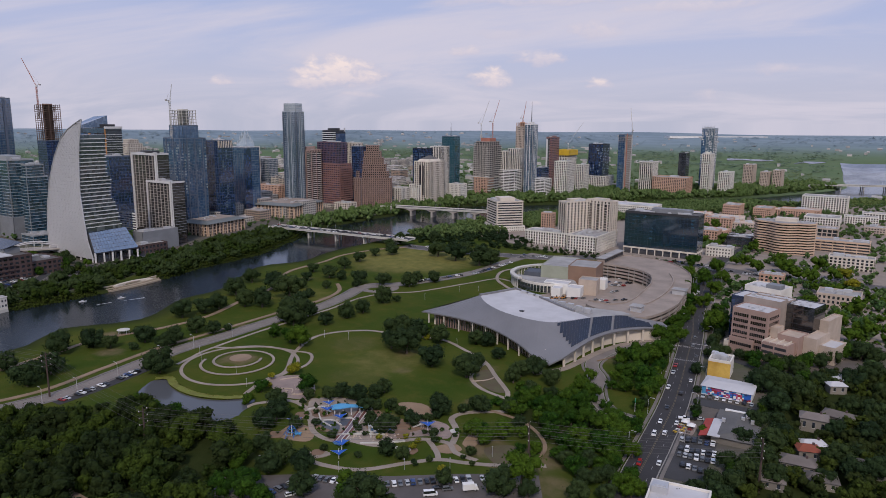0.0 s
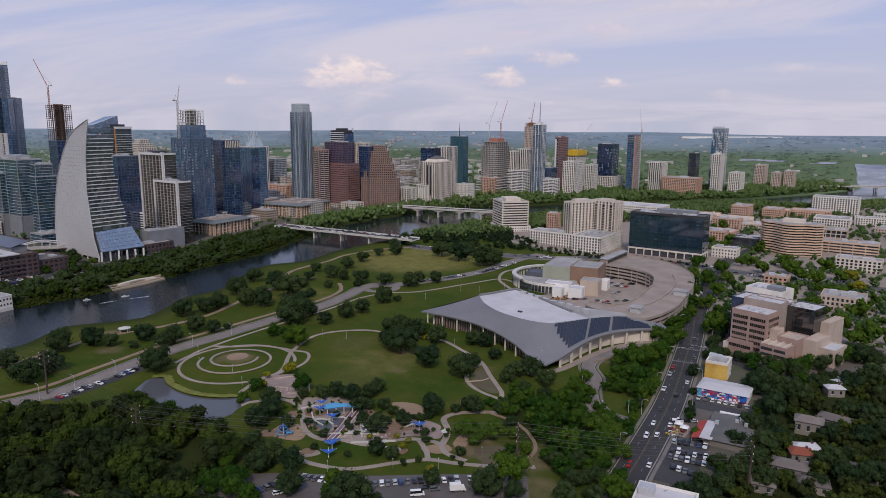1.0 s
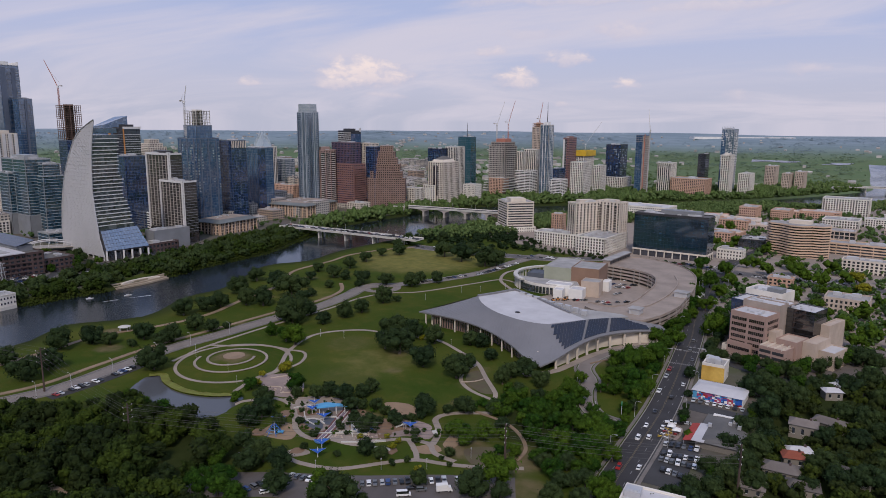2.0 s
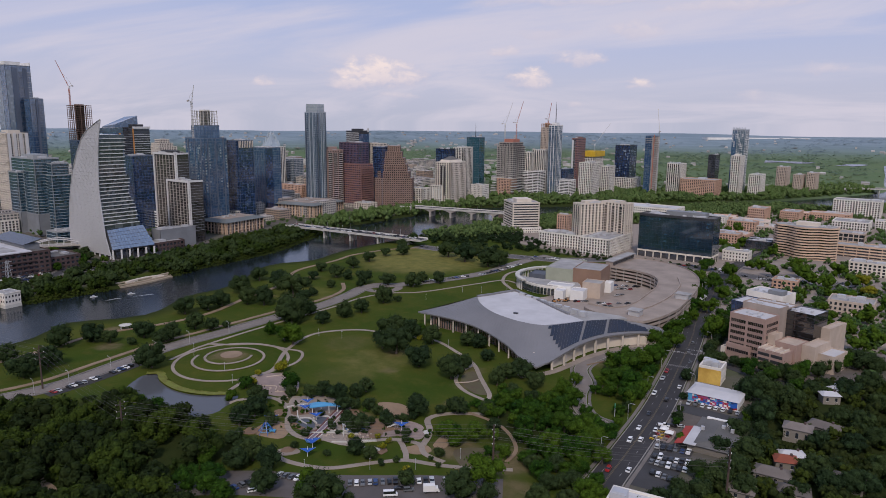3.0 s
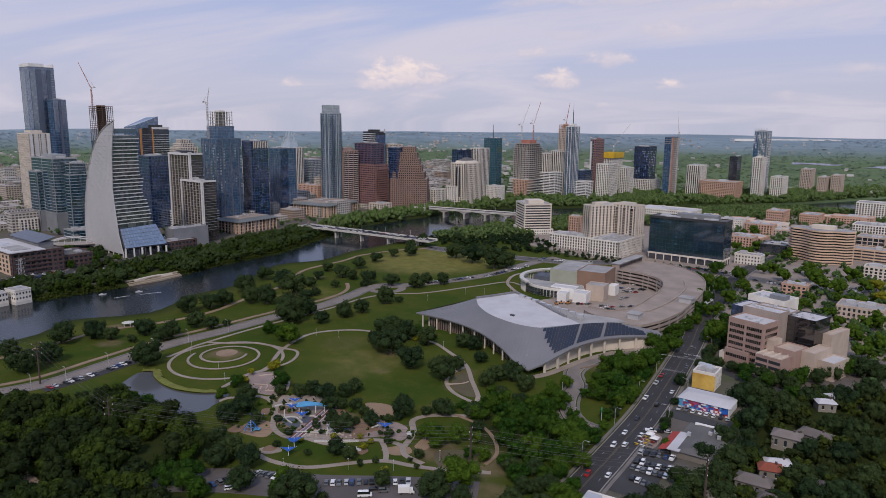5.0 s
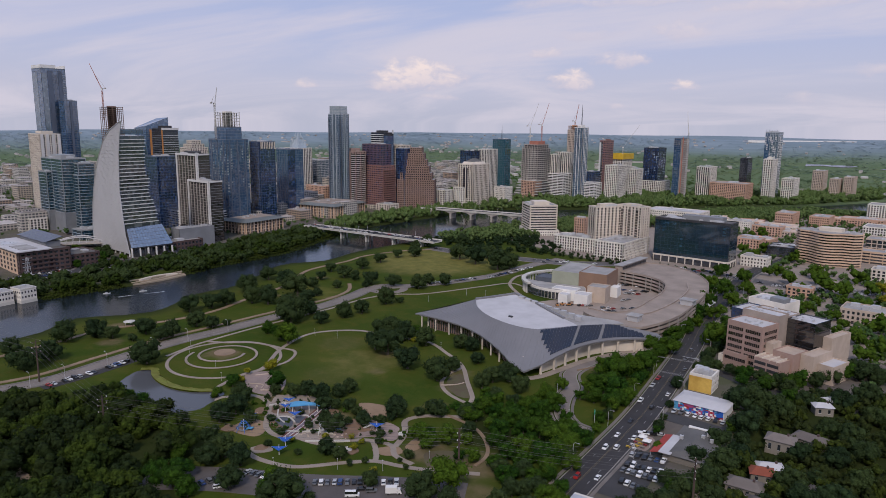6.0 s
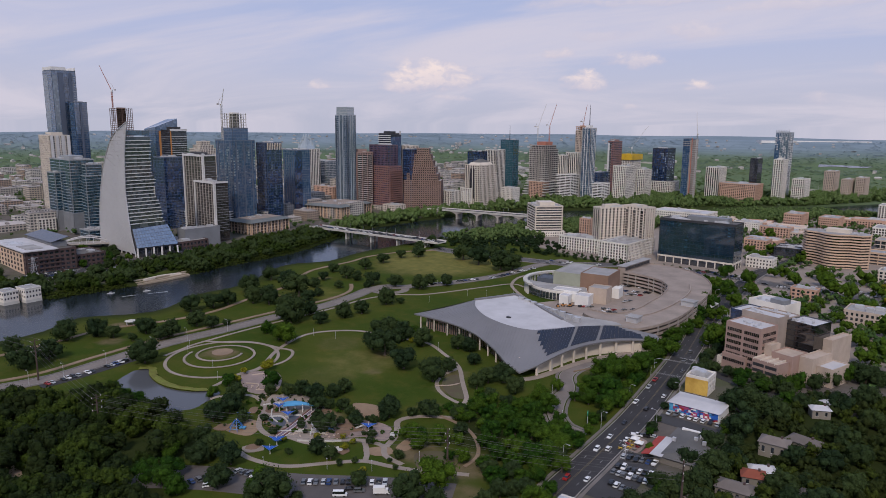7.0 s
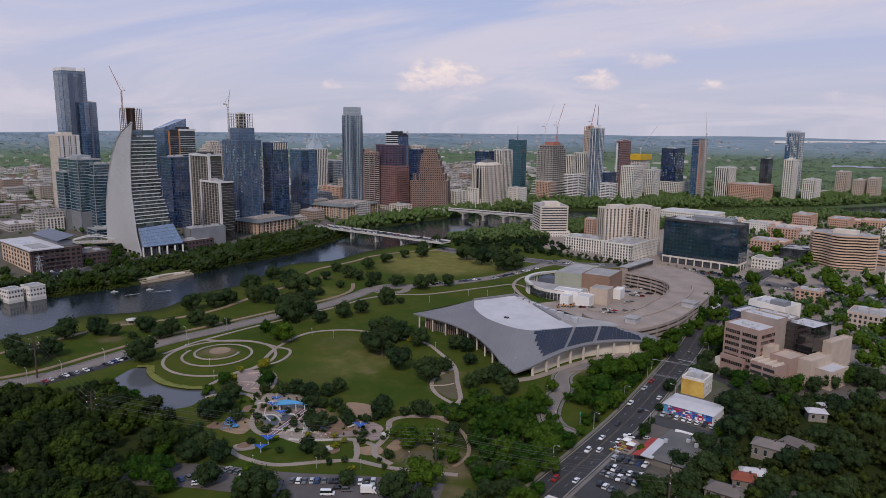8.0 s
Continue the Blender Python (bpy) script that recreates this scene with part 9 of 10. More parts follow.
def shade_sail(x, y, z, size, turn, posts=3):
    """A stretched blue sail between leaning white posts."""
    t = thing("shade_sail", "bright blue stretched shade sail on white posts", "shade sail", x, y, level(x, y), turn, "shade sails")
    tips = [Vector((size * 1.15, size * 0.15, z + 1.0)), Vector((0.1 * size, size * 0.75, z - 0.2)), Vector((-size * 1.15, size * 0.15, z + 0.8)), Vector((0.1 * size, -size * 0.75, z - 0.1))]
    mid = Vector((0, 0, z + 0.15))
    v, f = [], []
    for a, b in zip(tips, tips[1:] + tips[:1]):
        o = len(v)
        e = (a + b) / 2 * 0.86 + mid * 0.14
        v += [tuple(a), tuple(e), tuple(b), tuple(mid)]
        f += [(o, o + 1, o + 3), (o + 1, o + 2, o + 3)]
    n = len(v)
    v += [(p[0], p[1], p[2] - 0.06) for p in v]
    f += [tuple(k + n for k in q[::-1]) for q in f]
    part("sail", v, f, "fabric_blue", t)
    for c in tips:
        Shape().tube([(0, 0, z - 1.2), tuple(c)], 0.08, 5).part("strut", "white_paint", t)
    Shape().tube([(0, 0, -0.2), (0, 0, z - 0.7), (0, 0, z + 1.9)], [0.2, 0.16, 0.09], 6).part("post", "white_paint", t)
    return t


for x, y, z, s, r in ((-239, 228, 3.6, 3.3, 40), (-238.5, 252, 4.6, 3.0, 45), (-235, 247, 3.8, 3.0, 40), (-224, 244.5, 3.4, 3.2, 45), (-203, 222.5, 3.8, 3.5, 40), (-198.5, 215.5, 3.2, 3.3, 40), (-182, 262, 3.6, 3.5, 35)):
    shade_sail(x, y, z, s, r)


def play_canopy():
    t = thing("play_canopy", "long light blue curved play canopy on white columns", "canopy", -228, 254.5, 0, 48)
    v, f = [], []
    for i in range(9):
        u = i / 8
        for j in range(4):
            w = j / 3 - 0.5
            v.append((-8 + 16 * u, w * (5.5 + 1.5 * math.sin(u * 6.28)), 4.3 + 0.4 * math.sin(u * 3.14 * 1.5) - 0.5 * w * w))
    f = net(9, 4)
    o = len(v)
    v += [(a, b, c - 0.2) for a, b, c in v]
    f = [q[::-1] for q in f] + [tuple(k + o for k in q) for q in net(9, 4)]
    part("canopy", v, f, "canopy_blue", t)
    for x in (-6.5, -2, 2, 6.5):
        for y in (-1.8, 1.8):
            Shape().tube([(x, y, -0.2), (x, y, 4.3)], 0.22, 6).part("column", "white_paint", t)


play_canopy()


def climbing_net(x, y):
    t = thing("climbing_net", "blue rope climbing net on a sand pit", "play equipment", x, y, level(x, y), 30)
    for k in range(6):
        a = k * math.pi / 3
        Shape().tube([(4.4 * math.cos(a), 4.4 * math.sin(a), 0), (0.6 * math.cos(a), 0.6 * math.sin(a), 5.2)], 0.14, 5).part("rope", "fabric_blue", t)
        for h in (0.25, 0.5, 0.75):
            b = a + math.pi / 3
            r = 4.4 - 3.8 * h
            Shape().tube([(r * math.cos(a), r * math.sin(a), 5.2 * h), (r * math.cos(b), r * math.sin(b), 5.2 * h)], 0.12, 5).part("rope", "canopy_blue", t)
    Shape().tube([(0, 0, -0.2), (0, 0, 5.6)], 0.16, 6).part("mast", "white_paint", t)
    Shape().prism(rect(3, 2.2, 3.0, 0.5), 1.0, 1.3).part("platform", "canopy_blue", t)


climbing_net(-233, 220)


def slide(x, y, turn):
    t = thing("slide", "white curved play slide beside the paving", "slide", x, y, level(x, y), turn)
    Shape().beam((0, 0, 2.4), (4.2, 0, 0.3), 0.35).part("chute", "white_paint", t)
    Shape().box(-1.2, -0.6, 2.2, 0.1, 0.6, 2.5).part("platform", "metal_light", t)
    for a, b in ((-1.1, -0.5), (-1.1, 0.5), (0, -0.5), (0, 0.5)):
        Shape().beam((a, b, -0.1), (a, b, 3.4), 0.06).part("post", "metal_light", t)


for x, y, r in ((-205, 246, 30), (-213, 252, 80), (-240, 250, 10), (-200, 243, 110), (-186, 262, 200)):
    slide(x, y, r)


def boulder(x, y, s, seed):
    rnd = random.Random(seed)
    v = []
    for i in range(3):
        for k in range(6):
            a = k * math.pi / 3 + i * 0.4
            r = s * (1.0, 0.85, 0.4)[i] * rnd.uniform(0.8, 1.15)
            v.append((r * math.cos(a), r * math.sin(a), s * (-0.1, 0.5, 0.9)[i]))
    f = [(i * 6 + k, i * 6 + (k + 1) % 6, (i + 1) * 6 + (k + 1) % 6, (i + 1) * 6 + k) for i in range(2) for k in range(6)] + [(12, 13, 14, 15, 16, 17)]
    o = part("boulder", v, f, "tan_stone")
    o.matrix_basis = pose(x, y, level(x, y), 0, 0, rnd.uniform(0, 360))
    tagged(o, "rough tan limestone boulder in the play garden", "boulder", "play garden boulders")


rnd = random.Random(61)
for i in range(46):
    u = rnd.random()
    x, y = (-214 + 26 * u + rnd.uniform(-3, 3), 232 + 12 * u + rnd.uniform(-2, 8)) if i % 3 else (-282 + 20 * u, 256 + 14 * rnd.random())
    boulder(x, y, rnd.uniform(0.35, 1.0), i)


def low_wall(points, label, h=0.55, w=0.5, material="tan_stone"):
    c = spline([(x, y, 0) for x, y in points], 1.5)
    t = thing("low_wall", label, "wall", 0, 0, 0)
    s = Shape()
    for a, b in zip(c, c[1:]):
        d = Vector((b.y - a.y, a.x - b.x, 0)).normalized() * w / 2
        z = level(a.x, a.y)
        s.prism([(a.x + d.x, a.y + d.y), (a.x - d.x, a.y - d.y), (b.x - d.x, b.y - d.y), (b.x + d.x, b.y + d.y)], z - 0.3, z + h)
    s.part("coping", material, t)


low_wall([(-292, 268), (-286, 277), (-278, 277)], "curved brown stone seat wall on the plaza")
low_wall([(-283, 258), (-276, 262), (-272, 258)], "curved stone seat wall on the splash plaza")
low_wall([(-270, 256), (-264, 262), (-264, 268)], "stone seat wall beside the pond plaza")
low_wall([(-212, 252), (-206, 246), (-200, 240)], "pale terrace wall along the play strip", 0.8, 0.6, "concrete_light")
low_wall([(-240, 246), (-232, 240), (-224, 238)], "curved play garden wall beside sails", 0.7, 0.6, "concrete_light")
low_wall([(-186, 235), (-183, 239)], "short white curved seat wall", 0.6, 0.5, "white_paint")
low_wall([(-182, 237), (-180, 241)], "short white seat wall on grass", 0.6, 0.5, "white_paint")
for pts in ([(-234, 237), (-229, 243.5), (-221, 242)], [(-227, 245), (-223, 251), (-218, 249)], [(-216, 232), (-206, 240), (-196, 246)], [(-200, 232), (-190, 240), (-184, 246)], [(-248, 246), (-244, 254), (-236, 258)], [(-212, 236), (-204, 244), (-196, 250)]):
    low_wall(pts, "low curved pale wall in the play garden", 0.7, 0.7, "concrete_light")
low_wall([(-198, 330), (-192, 336), (-190, 342)], "stone steps in the rain garden")
low_wall([(-150, 405), (-146, 414), (-142, 422), (-136, 428)], "curved terrace wall in the turning circle", 0.8, 0.6, "trail")


def dome_shed(x, y):
    t = thing("shed", "small grey arched metal shed under trees", "shed", x, y, level(x, y), 50)
    s = Shape()
    n = 8
    v = [(e, 3.2 * math.cos(math.pi * k / n), 3.0 * math.sin(math.pi * k / n)) for e in (-4, 4) for k in range(n + 1)]
    s.add(v, [(k, k + 1, n + 2 + k, n + 1 + k) for k in range(n)] + [tuple(range(n, -1, -1)), tuple(range(n + 1, 2 * n + 2))])
    s.part("shell", "metal_light", t)


dome_shed(-223, 196)


def kiosk(x, y):
    t = thing("kiosk", "small pale round roofed park shelter", "shelter", x, y, level(x, y))
    Shape().prism([(4.5 * math.cos(k * math.pi / 5), 4.5 * math.sin(k * math.pi / 5)) for k in range(10)], 3.0, 4.0, [(0.8 * math.cos(k * math.pi / 5), 0.8 * math.sin(k * math.pi / 5)) for k in range(10)]).part("roof", "concrete_light", t)
    for k in range(5):
        a = k * 1.2566
        Shape().beam((3.6 * math.cos(a), 3.6 * math.sin(a), -0.1), (3.6 * math.cos(a), 3.6 * math.sin(a), 3.0), 0.14).part("post", "metal_light", t)


kiosk(-450, 268)

# a floating mat of yellow weed along the northern edge of the pond, with reeds in it
MAT = [(-355, 229), (-349, 234), (-338, 229.5), (-324, 227), (-311, 228), (-298, 233.5), (-290, 241)]
tagged(ribbon(MAT, 4.6, 0.0, 2.0, thick=0.2).part("pond_weed", "weed_mat", None, kind="stuff"), "mat of yellow green weed along the pond edge", "pond weed")
reed = Shape()
rnd = random.Random(70)
for p in spline([(x, y, 0) for x, y in MAT], 1.2):
    for k in range(5):
        a, b = p.x + rnd.uniform(-1.6, 1.6), p.y + rnd.uniform(-1.4, 2.0)
        h = rnd.uniform(0.3, 0.8)
        z = level(a, b)
        reed.add([(a - 0.3, b, z - 0.1), (a + 0.3, b + rnd.uniform(-.3, .3), z - 0.1), (a + rnd.uniform(-.3, .3), b, max(z, -1.0) + h)], [(0, 1, 2)])
tagged(reed.part("reeds", "reed_yellow", None, kind="stuff"), "yellow green reeds fringing the pond", "reeds")


# ---- poles, wires, lamps ----
def utility_pole(x, y, h, turn, arms=3):
    t = thing("utility_pole", "tall dark transmission pole with crossarms", "utility pole", x, y, level(x, y) - 0.3, turn, "utility poles")
    Shape().tube([(0, 0, 0), (0, 0, h * 0.6), (0, 0, h)], [0.55, 0.42, 0.28], 8).part("pole", "timber_pole", t)
    for i in range(arms):
        z = h - 1.5 - i * 3.2
        Shape().beam((0, -2.6, z), (0, 2.6, z), 0.14).part("crossarm", "timber_pole", t)
        for y in (-2.4, 2.4):
            Shape().tube([(0, y, z + 0.1), (0, y, z + 0.7)], 0.12, 5).part("insulator", "white_paint", t)
    return t


LINE = [(-470, 166, 26, 8), (-377, 179, 26, 0), (-280, 173, 20, 12), (-122, 252, 24, 20), (-36, 292, 24, 25)]
for x, y, h, r in LINE:
    utility_pole(x, y, h, r)
wires = Shape()
for (ax, ay, ah, _), (bx, by, bh, _) in zip(LINE, LINE[1:]):
    for off in (-2.4, 2.4):
        for lev in range(3):
            a = Vector((ax, ay + off, level(ax, ay) + ah - 1.2 - lev * 3.2))
            b = Vector((bx, by + off, level(bx, by) + bh - 1.2 - lev * 3.2))
            pts = []
            for k in range(17):
                u = k / 16
                p = a.lerp(b, u)
                p.z -= 2.6 * 4 * u * (1 - u) * (b - a).length / 150
                pts.append(tuple(p))
            wires.tube(pts, 0.045, 4)
wires.part("power_lines", "cable", None, kind="stuff")
tagged(bpy.data.objects["power_lines"], "thin sagging power cables between the poles", "cables")


def street_lamp(x, y, turn, h=9.0, arm=2.4):
    t = thing("street_lamp", "grey steel street lamp with a curved arm", "street lamp", x, y, level(x, y), turn, "street lamps")
    Shape().tube([(0, 0, -0.2), (0, 0, h * 0.9), (arm * 0.4, 0, h), (arm, 0, h)], [0.14, 0.1, 0.08, 0.06], 6).part("post", "metal_light", t)
    Shape().box(arm - 0.1, -0.18, h - 0.12, arm + 0.8, 0.18, h + 0.08).part("head", "metal_light", t)


def park_lamp(x, y):
    t = thing("park_lamp", "slim grey park lamp with a small white head", "park lamp", x, y, level(x, y), 0, "park lamps")
    Shape().tube([(0, 0, -0.2), (0, 0, 5.0)], [0.1, 0.07], 6).part("post", "metal_light", t)
    Shape().prism(rect(0.5, 0.5), 5.0, 5.3, rect(0.3, 0.3)).part("head", "metal_light", t)


for x, y in ((-310, 349), (-327, 343), (-298, 376), (-341, 323), (-307, 521), (-295, 545), (-320, 510), (-141, 366), (-118, 339), (-161, 398), (-368, 270), (-317, 257), (-288, 442), (-356, 262), (-300, 250), (-168, 224), (-152, 236), (-190, 206), (-142, 256), (-330, 470), (-352, 440), (-372, 380), (-365, 520), (-240, 380), (-208, 352)):
    park_lamp(x, y)
for i in range(9):
    y = 300 + i * 44
    x = float(np.interp(y, [p[1] for p in AVENUE], [p[0] for p in AVENUE]))
    street_lamp(x - 10.2, y, 0)
    street_lamp(x + 10.2, y + 20, 180)
for i in range(8):
    k = PARK_ROAD[2 + i]
    street_lamp(k[0] + 6, k[1], 180)


def traffic_signal(x, y, turn):
    t = thing("traffic_signal", "grey traffic signal mast over the avenue", "traffic signal", x, y, level(x, y), turn)
    Shape().tube([(0, 0, -0.2), (0, 0, 6.2), (0.5, 0, 6.6), (11, 0, 7.0)], [0.16, 0.13, 0.12, 0.07], 6).part("mast", "metal_light", t)
    for a in (5, 8, 10.6):
        Shape().box(a - 0.2, -0.2, 6.0, a + 0.2, 0.2, 7.1).part("signal_head", "metal_dark", t)


traffic_signal(-116, 446, 10)
traffic_signal(-94, 458, 190)


def crosswalk(ax, ay, bx, by, n):
    t = thing("crosswalk", "faded white striped crosswalk over the avenue", "crosswalk", 0, 0, 0)
    for i in range(n):
        u = (i + 0.5) / n
        x, y = ax + (bx - ax) * u, ay + (by - ay) * u
        z = level(x, y) + 0.15
        Shape().box(x - 0.25, y - 1.4, z, x + 0.25, y + 1.4, z + 0.02).part("stripe", "line_paint", t)


crosswalk(-113, 438, -97, 441, 14)
crosswalk(-117, 466, -101, 469, 14)


def far_factory():
    t = thing("factory", "very long white factory hall near the horizon", "factory", -956, 4386, level(-956, 4386), 37.7)
    Shape().box(-300, -40, -8, 300, 40, 4).part("hall", "white_paint", t)
    Shape().box(-300.5, -40.5, 4.004, 300.5, 40.5, 5).part("roof", "white_roof", t)


far_factory()


def pole_sign(x, y):
    t = thing("shop_sign", "green and white round sign on a pole", "sign", x, y, level(x, y), 20)
    Shape().tube([(0, 0, -0.2), (0, 0, 8)], 0.18, 6).part("post", "metal_light", t)
    Shape().tube([(-0.2, 0, 7.4), (0.2, 0, 7.4)], 1.3, 14).part("disc", "sign_green", t)


surface("sign_green", (0.02, 0.22, 0.11), 0.5, vary=0.1)
pole_sign(-104, 340)


def terrace_seating():
    """Restaurant terrace: bright picnic tables and awnings by the road."""
    rnd = random.Random(90)
    for i in range(14):
        x, y = -80 + (i % 3) * 2.8 + rnd.uniform(-.3, .3), 329 + (i // 3) * 3.4
        m = rnd.choice(["yellow_panel", "paint_red", "white_paint", "siding", "paint_red"])
        t = thing("picnic_table", "%s picnic table on the restaurant terrace" % {"yellow_panel": "yellow painted", "paint_red": "red painted", "white_paint": "white painted", "siding": "weathered wooden"}[m], "picnic table", x, y, level(x, y) + 0.05, rnd.uniform(-10, 10), "picnic tables")
        Shape().box(-1.0, -0.4, 0.72, 1.0, 0.4, 0.8).part("tabletop", m, t)
        for s in (-0.85, 0.65):
            Shape().box(-1.0, s, 0.42, 1.0, s + 0.25, 0.48).part("bench", m, t)
        for s in (-0.7, 0.6):
            Shape().box(s, -0.7, -0.1, s + 0.1, 0.7, 0.72).part("leg", "metal_dark", t)
    for x, y in ((-78, 340), (-74.5, 337)):
        t = thing("parasol_tent", "white shade tent over terrace tables", "tent", x, y, level(x, y), 8)
        Shape().prism(rect(4, 4), 2.4, 3.6, rect(0.2, 0.2)).part("canopy", "white_paint", t)
        for a in (-1.8, 1.8):
            for b in (-1.8, 1.8):
                Shape().beam((a, b, -0.1), (a, b, 2.4), 0.05).part("post", "metal_light", t)


terrace_seating()
patch("rain_garden", "bare brown earth of a sunken rain garden", "earth", [(-200, 352), (-186, 339), (-173.5, 328), (-180, 323.8), (-195, 332.5), (-202, 343)], 0.1)
patch("bare_ground", "bare brown earth under the slope trees", "earth", [(-149, 261), (-140, 271), (-130, 266), (-125, 259), (-130, 252), (-138, 251)], 0.1)
patch("terrace", "red brick restaurant terrace", "plaza", [(-84, 326), (-84, 344), (-74, 345), (-73, 328)], 0.09)
for x, y, w, d, r in ((-151, 499, 15, 6, 60), (-142, 495, 20, 6, 76), (-138, 531, 26, 5, 88), (-142, 617, 18, 5, 92)):
    t = thing("marquee", "long white event marquee beside the garage", "tent", x, y, level(x, y), r)
    Shape().prism(rect(w, d), 2.8, 4.6, rect(w * 0.8, 0.4)).part("roof", "white_roof", t)
    for a in (-w / 2 + 0.2, 0, w / 2 - 0.2):
        for b in (-d / 2 + 0.2, d / 2 - 0.2):
            Shape().beam((a, b, -0.1), (a, b, 2.8), 0.08).part("post", "metal_light", t)

# houses among the yards
for x, y, w, d, h, r, label, roof in (
    (-34, 300, 13, 8, 4.0, 8, "brown roofed wooden house under trees", "shingle"), (-25, 322, 14, 9, 4.5, 5, "grey shingled house among yard trees", "shingle"), (-23, 338, 9, 8, 4.5, 20, "house with a rusty red roof", "shingle_red"),
    (-22, 346, 11, 7, 4.0, 30, "small house with a white metal roof", "white_roof"), (-24, 372, 12, 9, 7.0, 5, "two storey cream house behind trees", "shingle"), (-14, 384, 14, 9, 6.0, 350, "brown roofed house among oaks", "shingle"),
    (-19, 434, 9, 7, 5.0, 30, "house with bright white metal roof", "white_roof"), (-16, 448, 10, 7, 5.0, 60, "house with a white folded roof", "white_roof"), (-15, 312, 12, 8, 4.0, 12, "low brown house in a shady yard", "shingle"),
    (-6, 519, 16, 10, 6.0, 10, "house with a long brown roof", "shingle"), (-13, 455, 9, 7, 4.5, 40, "pale roofed garden house", "white_roof"), (2, 335, 12, 8, 4.5, 355, "shingled house deep in trees", "shingle"), (12, 300, 13, 9, 4.5, 5, "grey roofed house in a yard", "shingle")):
    gable_house(x, y, w, d, h, r, label, roof)


def small_boat(x, y, turn, label):
    t = thing("boat", label, "boat", x, y, WATER, turn)
    Shape().add([(-3, -0.8, 0.6), (2, -0.8, 0.6), (3.6, 0, 0.7), (2, 0.8, 0.6), (-3, 0.8, 0.6), (-2.8, -0.5, -0.3), (1.8, -0.5, -0.3), (3, 0, -0.2), (1.8, 0.5, -0.3), (-2.8, 0.5, -0.3)],
                [(0, 1, 2, 3, 4), (9, 8, 7, 6, 5), (0, 5, 6, 1), (1, 6, 7, 2), (2, 7, 8, 3), (3, 8, 9, 4), (4, 9, 5, 0)]).part("hull", "white_paint", t)
    Shape().box(-1.2, -0.6, 0.6, 0.8, 0.6, 1.5).part("cabin", "metal_light", t)


small_boat(-555, 331, 70, "small white motor boat on the lake")
small_boat(-570, 305, 70, "slim white rowing boat on the lake")
low_wall([(-587, 344), (-591, 364), (-590, 384)], "pale stone landing wall on the far bank", 1.6, 3.0, "cream_stone")


def arch_footbridge(x, y, turn):
    """A small road bridge under twin white arches."""
    t = thing("arch_bridge", "small creek bridge under twin white steel arches", "bridge", x, y, level(x, y), turn)
    Shape().box(-32, -9, 4.2, 32, 9, 5.4).part("deck", "concrete", t)
    for s in (-6, 6):
        pts = [(-30 + 60 * k / 16, s, 5.4 + 6.8 * math.sin(math.pi * k / 16)) for k in range(17)]
        Shape().tube(pts, 0.7, 6).part("arch", "white_roof", t)
        for k in range(2, 15, 2):
            Shape().tube([(pts[k][0], s, 5.4), pts[k]], 0.15, 4).part("hanger", "white_paint", t)
    for a in (-30, 30):
        Shape().box(a - 1.5, -8, -1, a + 1.5, 8, 4.2).part("abutment", "concrete", t)


arch_footbridge(-790, 375, 60)


def lattice_pylon(x, y, h):
    t = thing("lattice_pylon", "grey steel lattice pylon beside the brick hall", "pylon", x, y, level(x, y) - 0.2, 20)
    s = Shape()
    for i in range(6):
        z0, z1 = h * i / 6, h * (i + 1) / 6
        w0, w1 = 2.6 - 1.9 * i / 6, 2.6 - 1.9 * (i + 1) / 6
        for a, b in ((1, 1), (1, -1), (-1, -1), (-1, 1)):
            s.beam((a * w0, b * w0, z0), (a * w1, b * w1, z1), 0.12)
            c, d = (b, -a)
            s.beam((a * w0, b * w0, z0), (c * w1, d * w1, z1), 0.08)
    s.part("tower", "metal_light", t)
    for z in (h * 0.62, h * 0.78, h * 0.94):
        Shape().beam((0, -5, z), (0, 5, z), 0.16).part("crossarm", "metal_light", t)


lattice_pylon(-656, 272, 24)

# ---- riverside downtown and the blocks beyond the avenue ----
def intake_house(x, y, turn, w, d, h, label):
    """White concrete waterworks house: battered wall in the water, rows of small windows, flat roof."""
    t = thing("intake_house", label, "building", x, y, 0, turn, "waterworks houses")
    Shape().prism(rect(w + 0.8, d + 0.8), -7, -0.5, rect(w + 0.2, d + 0.2)).part("footing", "concrete_light", t)
    Shape().box(-w / 2, -d / 2, -0.5, w / 2, d / 2, h).part("wall", "white_stucco", t)
    Shape().box(-w / 2 - 0.3, -d / 2 - 0.3, h, w / 2 + 0.3, d / 2 + 0.3, h + 0.7).part("cornice", "white_stucco", t)
    Shape().box(-w / 2 + 0.4, -d / 2 + 0.4, h + 0.7, w / 2 - 0.4, d / 2 - 0.4, h + 0.78).part("roof", "grey_roof", t)
    for z in (1.6, 5.6):
        for k in range(5):
            xx = -w / 2 + w * (k + 0.5) / 5
            Shape().box(xx - 0.6, -d / 2 - 0.08, z, xx + 0.6, -d / 2 + 0.1, z + 1.7).part("window", "glass_dark", t)
            yy = -d / 2 + d * (k + 0.5) / 5
            Shape().box(w / 2 - 0.1, yy - 0.6, z, w / 2 + 0.08, yy + 0.6, z + 1.7).part("window", "glass_dark", t)
    Shape().box(-2, -2, h + 0.78, 1.5, 1.5, h + 2.2).part("roof_unit", "metal_light", t)
    return t


intake_house(-596, 247, 8, 16, 13, 9.0, "white concrete waterworks house standing at the water's edge")
intake_house(-599, 231, 8, 15, 12, 8.0, "smaller white waterworks house at the water's edge")


